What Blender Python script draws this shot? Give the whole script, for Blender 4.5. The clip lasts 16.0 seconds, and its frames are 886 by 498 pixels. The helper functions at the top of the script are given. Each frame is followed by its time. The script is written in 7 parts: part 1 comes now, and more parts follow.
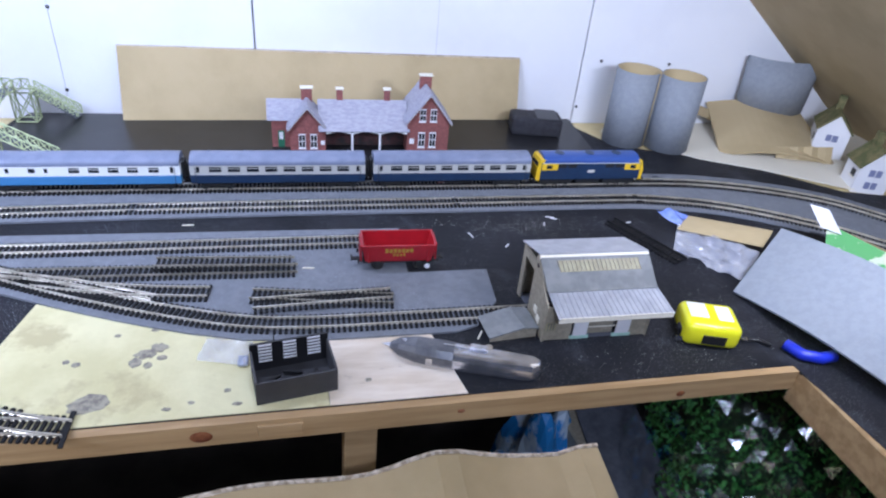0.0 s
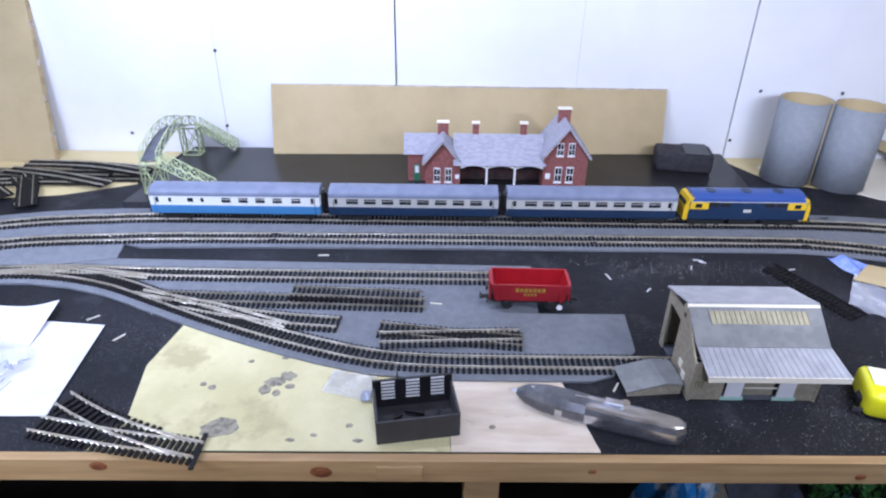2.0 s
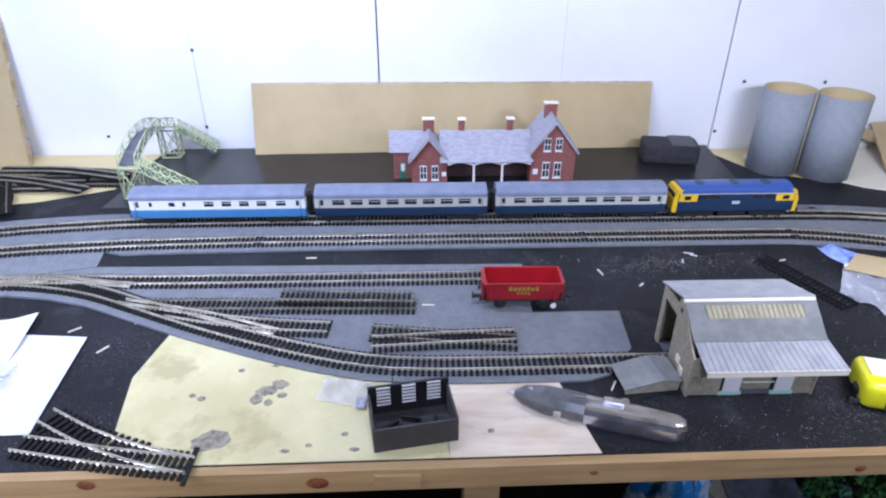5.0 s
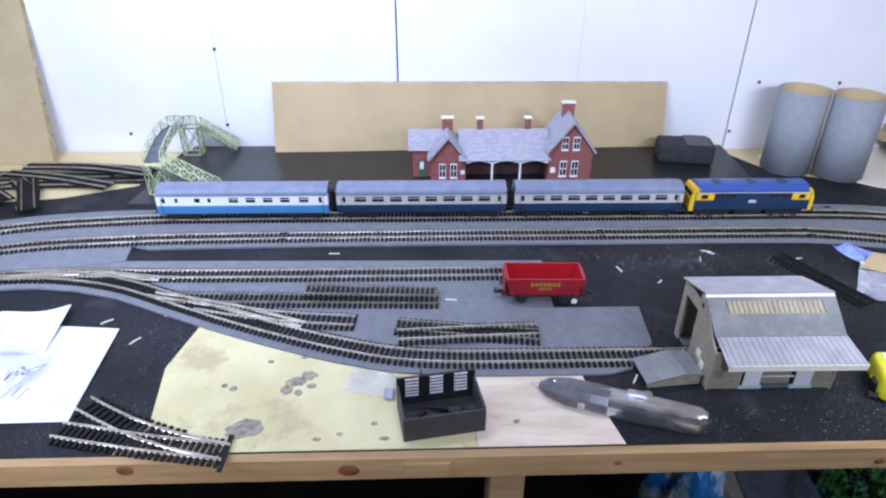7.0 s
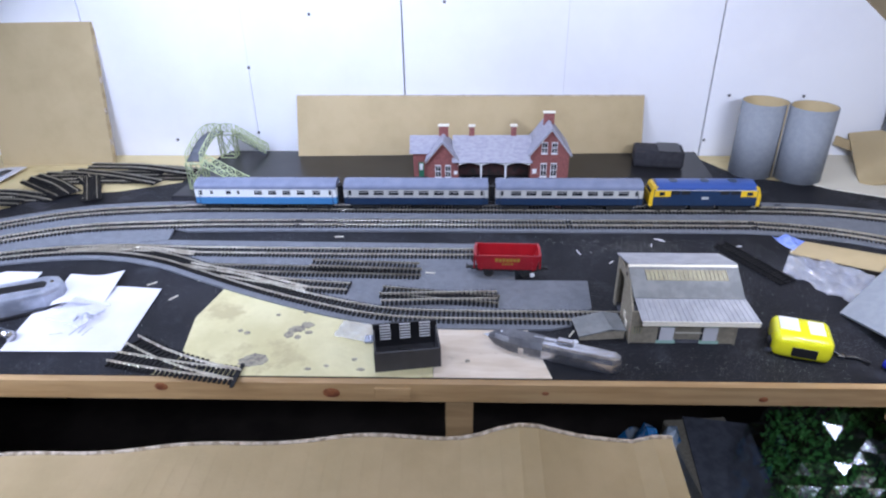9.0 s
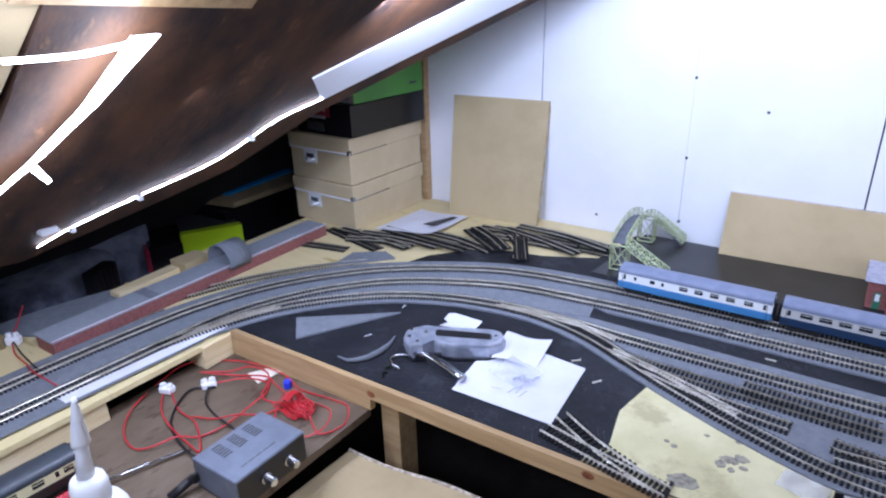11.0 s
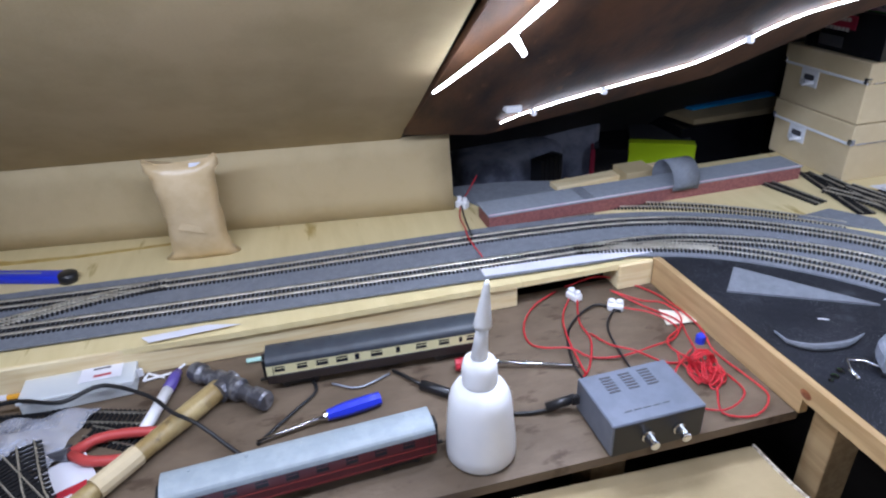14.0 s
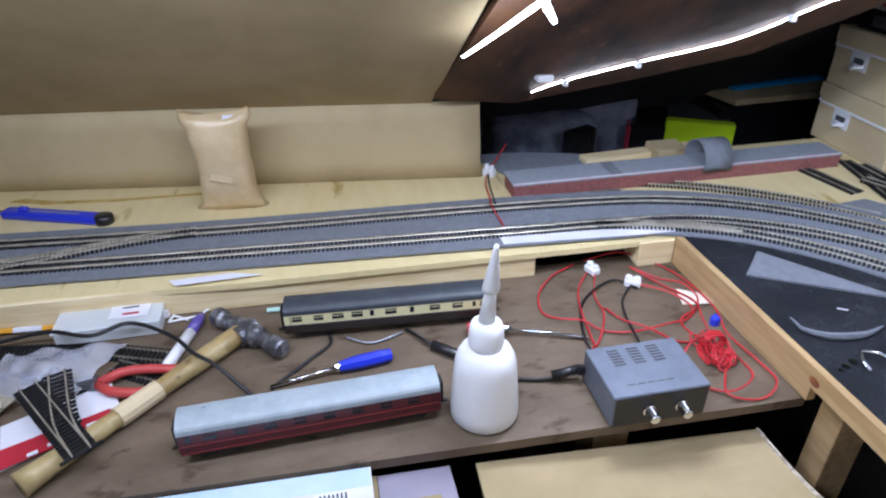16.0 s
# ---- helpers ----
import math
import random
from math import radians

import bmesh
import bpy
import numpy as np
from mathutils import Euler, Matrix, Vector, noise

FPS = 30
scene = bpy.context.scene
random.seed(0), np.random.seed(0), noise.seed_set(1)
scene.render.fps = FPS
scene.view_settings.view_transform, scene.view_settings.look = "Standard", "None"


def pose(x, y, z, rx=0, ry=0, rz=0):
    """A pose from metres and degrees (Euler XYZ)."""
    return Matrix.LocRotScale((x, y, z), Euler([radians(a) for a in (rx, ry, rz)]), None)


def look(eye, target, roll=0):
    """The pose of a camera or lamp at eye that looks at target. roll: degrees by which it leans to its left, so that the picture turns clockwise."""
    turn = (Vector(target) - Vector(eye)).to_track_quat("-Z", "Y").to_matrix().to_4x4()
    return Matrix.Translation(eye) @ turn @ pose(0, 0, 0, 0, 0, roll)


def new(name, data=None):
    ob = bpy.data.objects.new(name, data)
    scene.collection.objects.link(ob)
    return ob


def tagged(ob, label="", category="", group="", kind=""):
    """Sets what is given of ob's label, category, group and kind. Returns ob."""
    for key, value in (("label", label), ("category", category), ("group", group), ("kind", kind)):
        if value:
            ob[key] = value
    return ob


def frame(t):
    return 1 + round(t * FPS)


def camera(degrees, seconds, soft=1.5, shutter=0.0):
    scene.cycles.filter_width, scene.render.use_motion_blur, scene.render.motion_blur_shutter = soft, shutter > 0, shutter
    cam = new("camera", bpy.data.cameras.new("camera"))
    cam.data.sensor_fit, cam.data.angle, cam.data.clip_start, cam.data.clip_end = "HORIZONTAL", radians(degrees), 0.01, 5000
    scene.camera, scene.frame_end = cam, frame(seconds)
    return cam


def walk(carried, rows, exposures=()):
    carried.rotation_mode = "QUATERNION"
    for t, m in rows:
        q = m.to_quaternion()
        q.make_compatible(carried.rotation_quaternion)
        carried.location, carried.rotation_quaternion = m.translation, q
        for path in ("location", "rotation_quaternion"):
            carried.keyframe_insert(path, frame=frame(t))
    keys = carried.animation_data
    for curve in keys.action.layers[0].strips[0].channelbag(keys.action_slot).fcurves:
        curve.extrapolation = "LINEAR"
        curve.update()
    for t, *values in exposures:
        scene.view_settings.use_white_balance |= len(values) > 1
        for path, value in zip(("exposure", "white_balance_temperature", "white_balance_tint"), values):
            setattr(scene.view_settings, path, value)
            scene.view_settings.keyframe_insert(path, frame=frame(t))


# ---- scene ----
cam = camera(70.0, 16.0, soft=2.2)
PATH = [
    (0, (0.099, -0.419, 0.437), (0.51, 1.227, -0.623), 5.6),
    (0.5, (0.093, -0.417, 0.443), (0.271, 1.299, -0.569), 5.5),
    (1, (0.098, -0.401, 0.433), (0.137, 1.325, -0.577), 2.2),
    (1.5, (0.092, -0.396, 0.431), (0.084, 1.338, -0.566), 0.4),
    (2, (0.103, -0.39, 0.425), (0.104, 1.349, -0.563), 0.7),
    (2.5, (0.106, -0.386, 0.423), (0.112, 1.353, -0.565), -0.5),
    (3, (0.107, -0.385, 0.425), (0.126, 1.355, -0.561), -0.5),
    (5.5, (0.092, -0.375, 0.424), (0.161, 1.352, -0.581), 0.3),
    (6, (0.094, -0.377, 0.424), (0.175, 1.348, -0.584), 0.4),
    (6.5, (0.094, -0.382, 0.427), (0.178, 1.34, -0.588), 0.2),
    (7, (0.072, -0.39, 0.427), (0.113, 1.34, -0.575), 0.2),
    (7.5, (0.078, -0.393, 0.443), (0.051, 1.332, -0.568), -0.6),
    (8, (0.136, -0.488, 0.454), (0.08, 1.246, -0.54), -1.6),
    (8.2, (0.156, -0.507, 0.452), (0.104, 1.227, -0.543), -1.2),
    (10.3, (0.088, -0.573, 0.488), (-0.436, 1.173, -0.335), -1.1),
    (10.5, (0.058, -0.575, 0.496), (-0.641, 1.108, -0.327), -1.6),
    (11, (-0.001, -0.563, 0.508), (-1.048, 0.958, -0.26), -1.6),
    (11.5, (-0.046, -0.483, 0.493), (-1.182, 0.974, -0.272), -0.6),
    (12, (-0.102, -0.383, 0.486), (-1.272, 1.041, -0.292), -0.9),
    (12.5, (-0.095, -0.35, 0.494), (-1.331, 1.004, -0.306), -0.5),
    (13, (-0.089, -0.387, 0.485), (-1.482, 0.791, -0.334), -0.0),
    (13.5, (-0.097, -0.451, 0.471), (-1.699, 0.361, -0.41), -2.1),
    (14, (-0.105, -0.512, 0.46), (-1.809, -0.074, -0.491), -2.7),
    (14.5, (-0.109, -0.552, 0.458), (-1.833, -0.373, -0.54), -1.0),
    (15, (-0.109, -0.563, 0.458), (-1.825, -0.457, -0.562), 1.7),
    (15.5, (-0.103, -0.539, 0.459), (-1.802, -0.371, -0.582), 1.2),
    (16, (-0.088, -0.496, 0.459), (-1.772, -0.176, -0.573), -0.8),
]
walk(cam, [(t, look(eye, target, roll)) for t, eye, target, roll in PATH],
     exposures=((0.0, 0.07, 6150, 14), (1.5, 0.12, 6300, 15), (7.5, 0.12, 6350, 15), (8.2, 0.02, 6400, 14), (10.5, -0.05, 6250, 14), (11.2, -0.24, 6100, 17),
                (12.5, -0.28, 6150, 17), (13.2, -0.18, 6200, 16), (14.5, -0.02, 6600, 10), (16.0, -0.04, 6500, 11)))

# ---- light in a windowless loft: one LED tape, plus unseen lamps added ----
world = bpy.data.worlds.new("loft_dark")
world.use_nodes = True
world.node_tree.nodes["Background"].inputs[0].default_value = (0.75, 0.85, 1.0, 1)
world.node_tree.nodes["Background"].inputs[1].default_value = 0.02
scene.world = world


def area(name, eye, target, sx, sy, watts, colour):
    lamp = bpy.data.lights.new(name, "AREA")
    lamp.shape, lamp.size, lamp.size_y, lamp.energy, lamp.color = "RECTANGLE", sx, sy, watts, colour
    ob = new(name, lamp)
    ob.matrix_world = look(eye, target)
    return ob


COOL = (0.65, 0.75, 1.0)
# five lamps added out of view to brighten wall, rail and bench
area("fill_ridge", (-0.08, 0.24, 0.66), (-0.10, 0.72, 0.22), 0.44, 0.05, 4.9, COOL)
area("fill_slope", (-0.47, 0.10, 0.49), (-0.50, 0.72, 0.12), 0.14, 0.05, 3.3, COOL)
area("fill_right", (0.62, -0.08, 0.41), (0.90, 0.72, 0.16), 0.18, 0.05, 3.8, (0.72, 0.80, 1.0))
area("fill_rear", (0.28, -0.72, 0.66), (0.45, 0.10, -0.10), 0.30, 0.05, 5.4, COOL)
area("fill_left", (-0.46, -0.72, 0.55), (-0.98, -0.70, 0.02), 0.90, 0.05, 6.7, COOL)
# carries the light of the modelled LED tape on the lining
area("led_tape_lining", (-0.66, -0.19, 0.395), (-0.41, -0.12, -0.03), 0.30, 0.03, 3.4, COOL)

# ---- materials ----
def material(name, colour, rough=0.6, metal=0.0, second=None, scale=30.0, detail=6.0, low=0.4, high=0.6,
             bump=0.0, bump_scale=200.0, specks=None, speck_scale=260.0, speck_at=0.74, stretch=(1, 1, 1),
             vary=0.0, clear=0.0, alpha=1.0, transmit=0.0, emit=0.0, stain=None, stain_scale=6.0, stain_at=0.6, speck_patch=11.0, spec=0.5):
    m = bpy.data.materials.new(name)
    m.use_nodes = True
    nt = m.node_tree
    n, ln = nt.nodes, nt.links
    p = n["Principled BSDF"]
    p.inputs["Base Color"].default_value = (*colour, 1)
    p.inputs["Roughness"].default_value = rough
    p.inputs["Metallic"].default_value = metal
    p.inputs["Coat Weight"].default_value = clear
    p.inputs["Specular IOR Level"].default_value = spec
    p.inputs["Alpha"].default_value = alpha
    p.inputs["Transmission Weight"].default_value = transmit
    if emit:
        p.inputs["Emission Color"].default_value = (*colour, 1)
        p.inputs["Emission Strength"].default_value = emit
    co = n.new("ShaderNodeTexCoord")
    mp = n.new("ShaderNodeMapping")
    mp.inputs["Scale"].default_value = stretch
    ln.new(co.outputs["Object"], mp.inputs["Vector"])
    out = None

    def noise_mask(sc, lo, hi, det=6.0, rough_n=0.6):
        t = n.new("ShaderNodeTexNoise")
        t.inputs["Scale"].default_value, t.inputs["Detail"].default_value = sc, det
        t.inputs["Roughness"].default_value = rough_n
        ln.new(mp.outputs[0], t.inputs["Vector"])
        r = n.new("ShaderNodeMapRange")
        r.inputs["From Min"].default_value, r.inputs["From Max"].default_value = lo, hi
        ln.new(t.outputs["Fac"], r.inputs["Value"])
        return r.outputs[0]

    def blend(fac, a, b):
        x = n.new("ShaderNodeMix")
        x.data_type = "RGBA"
        ln.new(fac, x.inputs["Factor"])
        if isinstance(a, tuple):
            x.inputs["A"].default_value = (*a, 1)
        else:
            ln.new(a, x.inputs["A"])
        x.inputs["B"].default_value = (*b, 1)
        return x.outputs["Result"]

    if second:
        out = blend(noise_mask(scale, low, high, detail), colour, second)
    if stain:
        out = blend(noise_mask(stain_scale, stain_at, stain_at + 0.08, 8.0), out if out else colour, stain)
    if specks:
        mul = n.new("ShaderNodeMath")
        mul.operation = "MULTIPLY"
        ln.new(noise_mask(speck_scale, speck_at, speck_at + 0.05, 3.0), mul.inputs[0])
        ln.new(noise_mask(speck_patch, 0.40, 0.68, 5.0), mul.inputs[1])
        out = blend(mul.outputs[0], out if out else colour, specks)
    if vary:
        oi = n.new("ShaderNodeObjectInfo")
        hs = n.new("ShaderNodeHueSaturation")
        mr = n.new("ShaderNodeMapRange")
        mr.inputs["To Min"].default_value, mr.inputs["To Max"].default_value = 1 - vary, 1 + vary
        ln.new(oi.outputs["Random"], mr.inputs["Value"])
        ln.new(mr.outputs[0], hs.inputs["Value"])
        if out:
            ln.new(out, hs.inputs["Color"])
        else:
            hs.inputs["Color"].default_value = (*colour, 1)
        out = hs.outputs[0]
    if out:
        ln.new(out, p.inputs["Base Color"])
    if bump:
        t = n.new("ShaderNodeTexNoise")
        t.inputs["Scale"].default_value, t.inputs["Detail"].default_value = bump_scale, 5.0
        ln.new(mp.outputs[0], t.inputs["Vector"])
        b = n.new("ShaderNodeBump")
        b.inputs["Strength"].default_value, b.inputs["Distance"].default_value = bump, 0.002
        ln.new(t.outputs["Fac"], b.inputs["Height"])
        ln.new(b.outputs[0], p.inputs["Normal"])
    return m


M = {}
M["black_paint"] = material("black_board_paint", (0.007, 0.008, 0.011), 0.62, second=(0.013, 0.014, 0.019), scale=9, bump=0.25, bump_scale=160,
                            specks=(0.30, 0.31, 0.35), speck_scale=640, speck_at=0.60, stain=(0.030, 0.032, 0.040), stain_scale=14, stain_at=0.58, spec=0.28)
M["ply"] = material("pale_plywood", (0.72, 0.60, 0.33), 0.6, second=(0.66, 0.54, 0.28), scale=7, low=0.35, high=0.7, bump=0.15, bump_scale=90, stretch=(1, 6, 1),
                    stain=(0.42, 0.30, 0.10), stain_scale=5, stain_at=0.62)
M["patch"] = material("bare_yellow_board", (0.72, 0.67, 0.40), 0.7, second=(0.60, 0.55, 0.30), scale=10, bump=0.2, bump_scale=120,
                      stain=(0.50, 0.44, 0.24), stain_scale=14, stain_at=0.55)
M["patch_white"] = material("bare_pale_board", (0.80, 0.70, 0.58), 0.7, second=(0.68, 0.57, 0.44), scale=12, bump=0.2, stretch=(1, 5, 1),
                            stain=(0.35, 0.27, 0.2), stain_scale=25, stain_at=0.63)
M["timber"] = material("planed_pine", (0.49, 0.33, 0.165), 0.55, second=(0.38, 0.24, 0.11), scale=5, stretch=(1.5, 18, 18), bump=0.15, bump_scale=60,
                       stain=(0.20, 0.07, 0.03), stain_scale=3, stain_at=0.74)
M["timber_pale"] = material("pale_pine", (0.78, 0.65, 0.40), 0.6, second=(0.68, 0.52, 0.28), scale=5, stretch=(18, 1.5, 18), bump=0.15, bump_scale=60)
M["knot"] = material("pine_knot", (0.16, 0.045, 0.02), 0.5, second=(0.28, 0.10, 0.04), scale=120)
M["underlay"] = material("grey_foam_underlay", (0.185, 0.200, 0.226), 0.85, second=(0.158, 0.172, 0.198), scale=90, bump=0.5, bump_scale=500,
                         specks=(0.40, 0.43, 0.50), speck_scale=600, speck_at=0.62)
M["wall"] = material("white_panel", (0.84, 0.85, 0.88), 0.35, second=(0.78, 0.79, 0.83), scale=3, bump=0.05, bump_scale=40)
M["filler"] = material("joint_filler", (0.60, 0.61, 0.64), 0.7)
M["seam"] = material("panel_joint", (0.05, 0.05, 0.06), 0.8)
M["card"] = material("brown_cardboard", (0.50, 0.395, 0.225), 0.8, second=(0.44, 0.345, 0.19), scale=8, bump=0.12, bump_scale=220, stretch=(1, 1, 1))
M["card_dull"] = material("dull_cardboard", (0.43, 0.33, 0.185), 0.85, second=(0.36, 0.275, 0.145), scale=6, bump=0.12, bump_scale=220)
M["card_edge"] = material("cardboard_edge", (0.62, 0.54, 0.44), 0.9, second=(0.30, 0.24, 0.17), scale=150)
M["hardboard"] = material("brown_roof_board", (0.105, 0.045, 0.019), 0.66, second=(0.018, 0.010, 0.008), scale=5, low=0.35, high=0.68, bump=0.3, bump_scale=70, stretch=(1.5, 3, 1), stain=(0.15, 0.072, 0.033), stain_scale=9, stain_at=0.62, spec=0.3)
# near-black on purpose: the shade of the unlit loft is in this colour
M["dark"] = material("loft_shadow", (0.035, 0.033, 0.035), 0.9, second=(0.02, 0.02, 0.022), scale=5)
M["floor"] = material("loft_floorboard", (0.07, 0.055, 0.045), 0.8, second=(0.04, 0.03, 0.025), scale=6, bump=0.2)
M["bench"] = material("worn_brown_board", (0.160, 0.116, 0.078), 0.6, second=(0.115, 0.082, 0.054), scale=16, low=0.35, high=0.65, bump=0.25, bump_scale=120, stretch=(2.2, 1, 1), spec=0.35,
                      stain=(0.070, 0.045, 0.028), stain_scale=19, stain_at=0.575)
M["gloss_black"] = material("black_laminate", (0.014, 0.014, 0.016), 0.28, second=(0.020, 0.020, 0.022), scale=20, bump=0.03, bump_scale=30, spec=0.3)
M["rail"] = material("nickel_rail", (0.74, 0.70, 0.60), 0.38, metal=0.7, second=(0.55, 0.50, 0.40), scale=60)
M["rail_dull"] = material("tarnished_rail", (0.44, 0.41, 0.34), 0.42, metal=0.7, second=(0.28, 0.26, 0.21), scale=60)
M["sleeper"] = material("black_sleeper", (0.007, 0.007, 0.008), 0.7, second=(0.012, 0.012, 0.013), scale=80, spec=0.3)
M["led"] = material("led_tape_lit", (0.72, 0.82, 1.0), 0.5, emit=30.0)
M["white_plastic"] = material("white_plastic", (0.80, 0.80, 0.82), 0.4, second=(0.74, 0.75, 0.78), scale=15)
M["paper"] = material("white_paper", (0.70, 0.70, 0.75), 0.7, second=(0.64, 0.64, 0.70), scale=12, bump=0.1, bump_scale=30)
M["ink"] = material("dark_print", (0.06, 0.06, 0.07), 0.7)
M["blue_ink"] = material("pen_line", (0.20, 0.22, 0.35), 0.7)


# ---- building blocks ----
def part(name, bm, mat, parent=None, label="", smooth=False):
    me = bpy.data.meshes.new(name)
    bmesh.ops.recalc_face_normals(bm, faces=bm.faces)
    bm.to_mesh(me)
    bm.free()
    me.materials.append(mat)
    if smooth:
        for f in me.polygons:
            f.use_smooth = True
    ob = new(name, me)
    if parent:
        ob.parent = parent
    if label:
        tagged(ob, label)
    return ob


def thing(name, m, label, category, group="", kind=""):
    ob = new(name)
    ob.empty_display_size = 0.02
    ob.matrix_world = m
    return tagged(ob, label, category, group, kind)


def box(sx, sy, sz, x=0, y=0, z=0, bevel=0.0, seg=1, bm=None, m=None):
    """A box centred on x, y and standing on z."""
    bm = bm or bmesh.new()
    mat = (m or Matrix()) @ Matrix.Translation((x, y, z + sz / 2)) @ Matrix.Diagonal((sx, sy, sz, 1))
    r = bmesh.ops.create_cube(bm, size=1, matrix=mat)
    if bevel:
        vs = set(r["verts"])
        es = [e for e in bm.edges if e.verts[0] in vs and e.verts[1] in vs]
        bmesh.ops.bevel(bm, geom=es, offset=bevel, segments=seg, affect="EDGES", profile=0.5)
    return bm


def slab(points, z0, z1, bm=None):
    """A flat sheet of this outline between two heights."""
    bm = bm or bmesh.new()
    lo = [bm.verts.new((x, y, z0)) for x, y in points]
    hi = [bm.verts.new((x, y, z1)) for x, y in points]
    bm.faces.new(lo[::-1])
    bm.faces.new(hi)
    for i in range(len(points)):
        j = (i + 1) % len(points)
        bm.faces.new((lo[i], lo[j], hi[j], hi[i]))
    return bm


def prism(points, depth, m=None, bm=None):
    """An outline in x, z pushed along y, centred on y = 0."""
    bm = bm or bmesh.new()
    m = m or Matrix()
    a = [bm.verts.new(m @ Vector((x, -depth / 2, z))) for x, z in points]
    b = [bm.verts.new(m @ Vector((x, depth / 2, z))) for x, z in points]
    bm.faces.new(a)
    bm.faces.new(b[::-1])
    for i in range(len(points)):
        j = (i + 1) % len(points)
        bm.faces.new((a[i], b[i], b[j], a[j]))
    return bm


def quad_sheet(p, thick, nx=1, ny=1, wave=None):
    """A sheet between four corners (p00, p10, p11, p01), with thickness, and a wave(u, v) of offsets along its normal."""
    p = [Vector(q) for q in p]
    nrm = (p[1] - p[0]).cross(p[3] - p[0]).normalized()
    bm = bmesh.new()
    grid = []
    for side in (0, 1):
        rows = []
        for j in range(ny + 1):
            row = []
            for i in range(nx + 1):
                u, v = i / nx, j / ny
                q = p[0] * (1 - u) * (1 - v) + p[1] * u * (1 - v) + p[2] * u * v + p[3] * (1 - u) * v
                q = q + nrm * ((wave(u, v) if wave else 0) - side * thick)
                row.append(bm.verts.new(q))
            rows.append(row)
        grid.append(rows)
    for side in (0, 1):
        g = grid[side]
        for j in range(ny):
            for i in range(nx):
                bm.faces.new((g[j][i], g[j][i + 1], g[j + 1][i + 1], g[j + 1][i]))
    ring = [(0, i) for i in range(nx)] + [(j, nx) for j in range(ny)] + [(ny, i) for i in range(nx, 0, -1)] + [(j, 0) for j in range(ny, 0, -1)]
    for k in range(len(ring)):
        a, b = ring[k], ring[(k + 1) % len(ring)]
        bm.faces.new((grid[0][a[0]][a[1]], grid[1][a[0]][a[1]], grid[1][b[0]][b[1]], grid[0][b[0]][b[1]]))
    return bm


def lathe(profile, n=24, bm=None, m=None):
    """A turned body from (radius, height) pairs, closed at both ends."""
    bm = bm or bmesh.new()
    m = m or Matrix()
    rings = []
    for r, z in profile:
        rings.append([bm.verts.new(m @ Vector((r * math.cos(2 * math.pi * k / n), r * math.sin(2 * math.pi * k / n), z))) for k in range(n)])
    for a, b in zip(rings, rings[1:]):
        for k in range(n):
            bm.faces.new((a[k], a[(k + 1) % n], b[(k + 1) % n], b[k]))
    bm.faces.new(rings[0][::-1])
    bm.faces.new(rings[-1])
    return bm


def smooth_line(pts, step=0.012):
    """A Catmull-Rom line through a few control points."""
    pts = [Vector(p) for p in pts]
    full = [2 * pts[0] - pts[1]] + pts + [2 * pts[-1] - pts[-2]]
    out = []
    for i in range(1, len(full) - 2):
        a, b, c, d = full[i - 1:i + 3]
        k = max(1, int((c - b).length / step))
        for s in range(k):
            t = s / k
            out.append(0.5 * (2 * b + (c - a) * t + (2 * a - 5 * b + 4 * c - d) * t * t + (3 * b - a - 3 * c + d) * t ** 3))
    out.append(pts[-1])
    return out


def sweep(line, r, n=6, bm=None, flat=1.0):
    """A round cord along a line of points."""
    bm = bm or bmesh.new()
    rings = []
    for i, q in enumerate(line):
        d = (line[min(i + 1, len(line) - 1)] - line[max(i - 1, 0)]).normalized()
        side = d.cross(Vector((0, 0, 1)))
        side = side.normalized() if side.length > 1e-4 else Vector((1, 0, 0))
        up = side.cross(d)
        rr = r(i / max(1, len(line) - 1)) if callable(r) else r
        rings.append([bm.verts.new(q + rr * (side * math.cos(2 * math.pi * k / n) + up * flat * math.sin(2 * math.pi * k / n))) for k in range(n)])
    for a, b in zip(rings, rings[1:]):
        for k in range(n):
            bm.faces.new((a[k], a[(k + 1) % n], b[(k + 1) % n], b[k]))
    bm.faces.new(rings[0][::-1])
    bm.faces.new(rings[-1])
    return bm


def cable(name, pts, r, mat, label, category="cable", parent=None):
    ob = part(name, sweep(smooth_line(pts, 0.008), r), mat, parent, label, smooth=True)
    return ob if parent else tagged(ob, label, category)


def text_part(name, body, size, mat, parent, m, align="CENTER"):
    cu = bpy.data.curves.new(name, "FONT")
    cu.body, cu.size, cu.align_x, cu.align_y, cu.extrude = body, size, align, "CENTER", 0.0002
    tmp = bpy.data.objects.new(name, cu)
    scene.collection.objects.link(tmp)
    me = bpy.data.meshes.new_from_object(tmp.evaluated_get(bpy.context.evaluated_depsgraph_get()))
    bpy.data.objects.remove(tmp)
    me.materials.clear()
    me.materials.append(mat)
    ob = new(name, me)
    ob.parent = parent
    ob.matrix_local = m
    return ob

# ---- the setting ----
def structure(name, bm, mat, label, parent=None, category=""):
    return tagged(part(name, bm, mat, parent), label, category or name.split("_")[0], kind="structure")


SLOPE = 0.76


def roof_z(x, y):
    return 0.137 + SLOPE * (x + 1.072 - 0.139 * (y + 0.24))


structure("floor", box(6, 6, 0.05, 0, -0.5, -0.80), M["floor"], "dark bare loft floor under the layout")
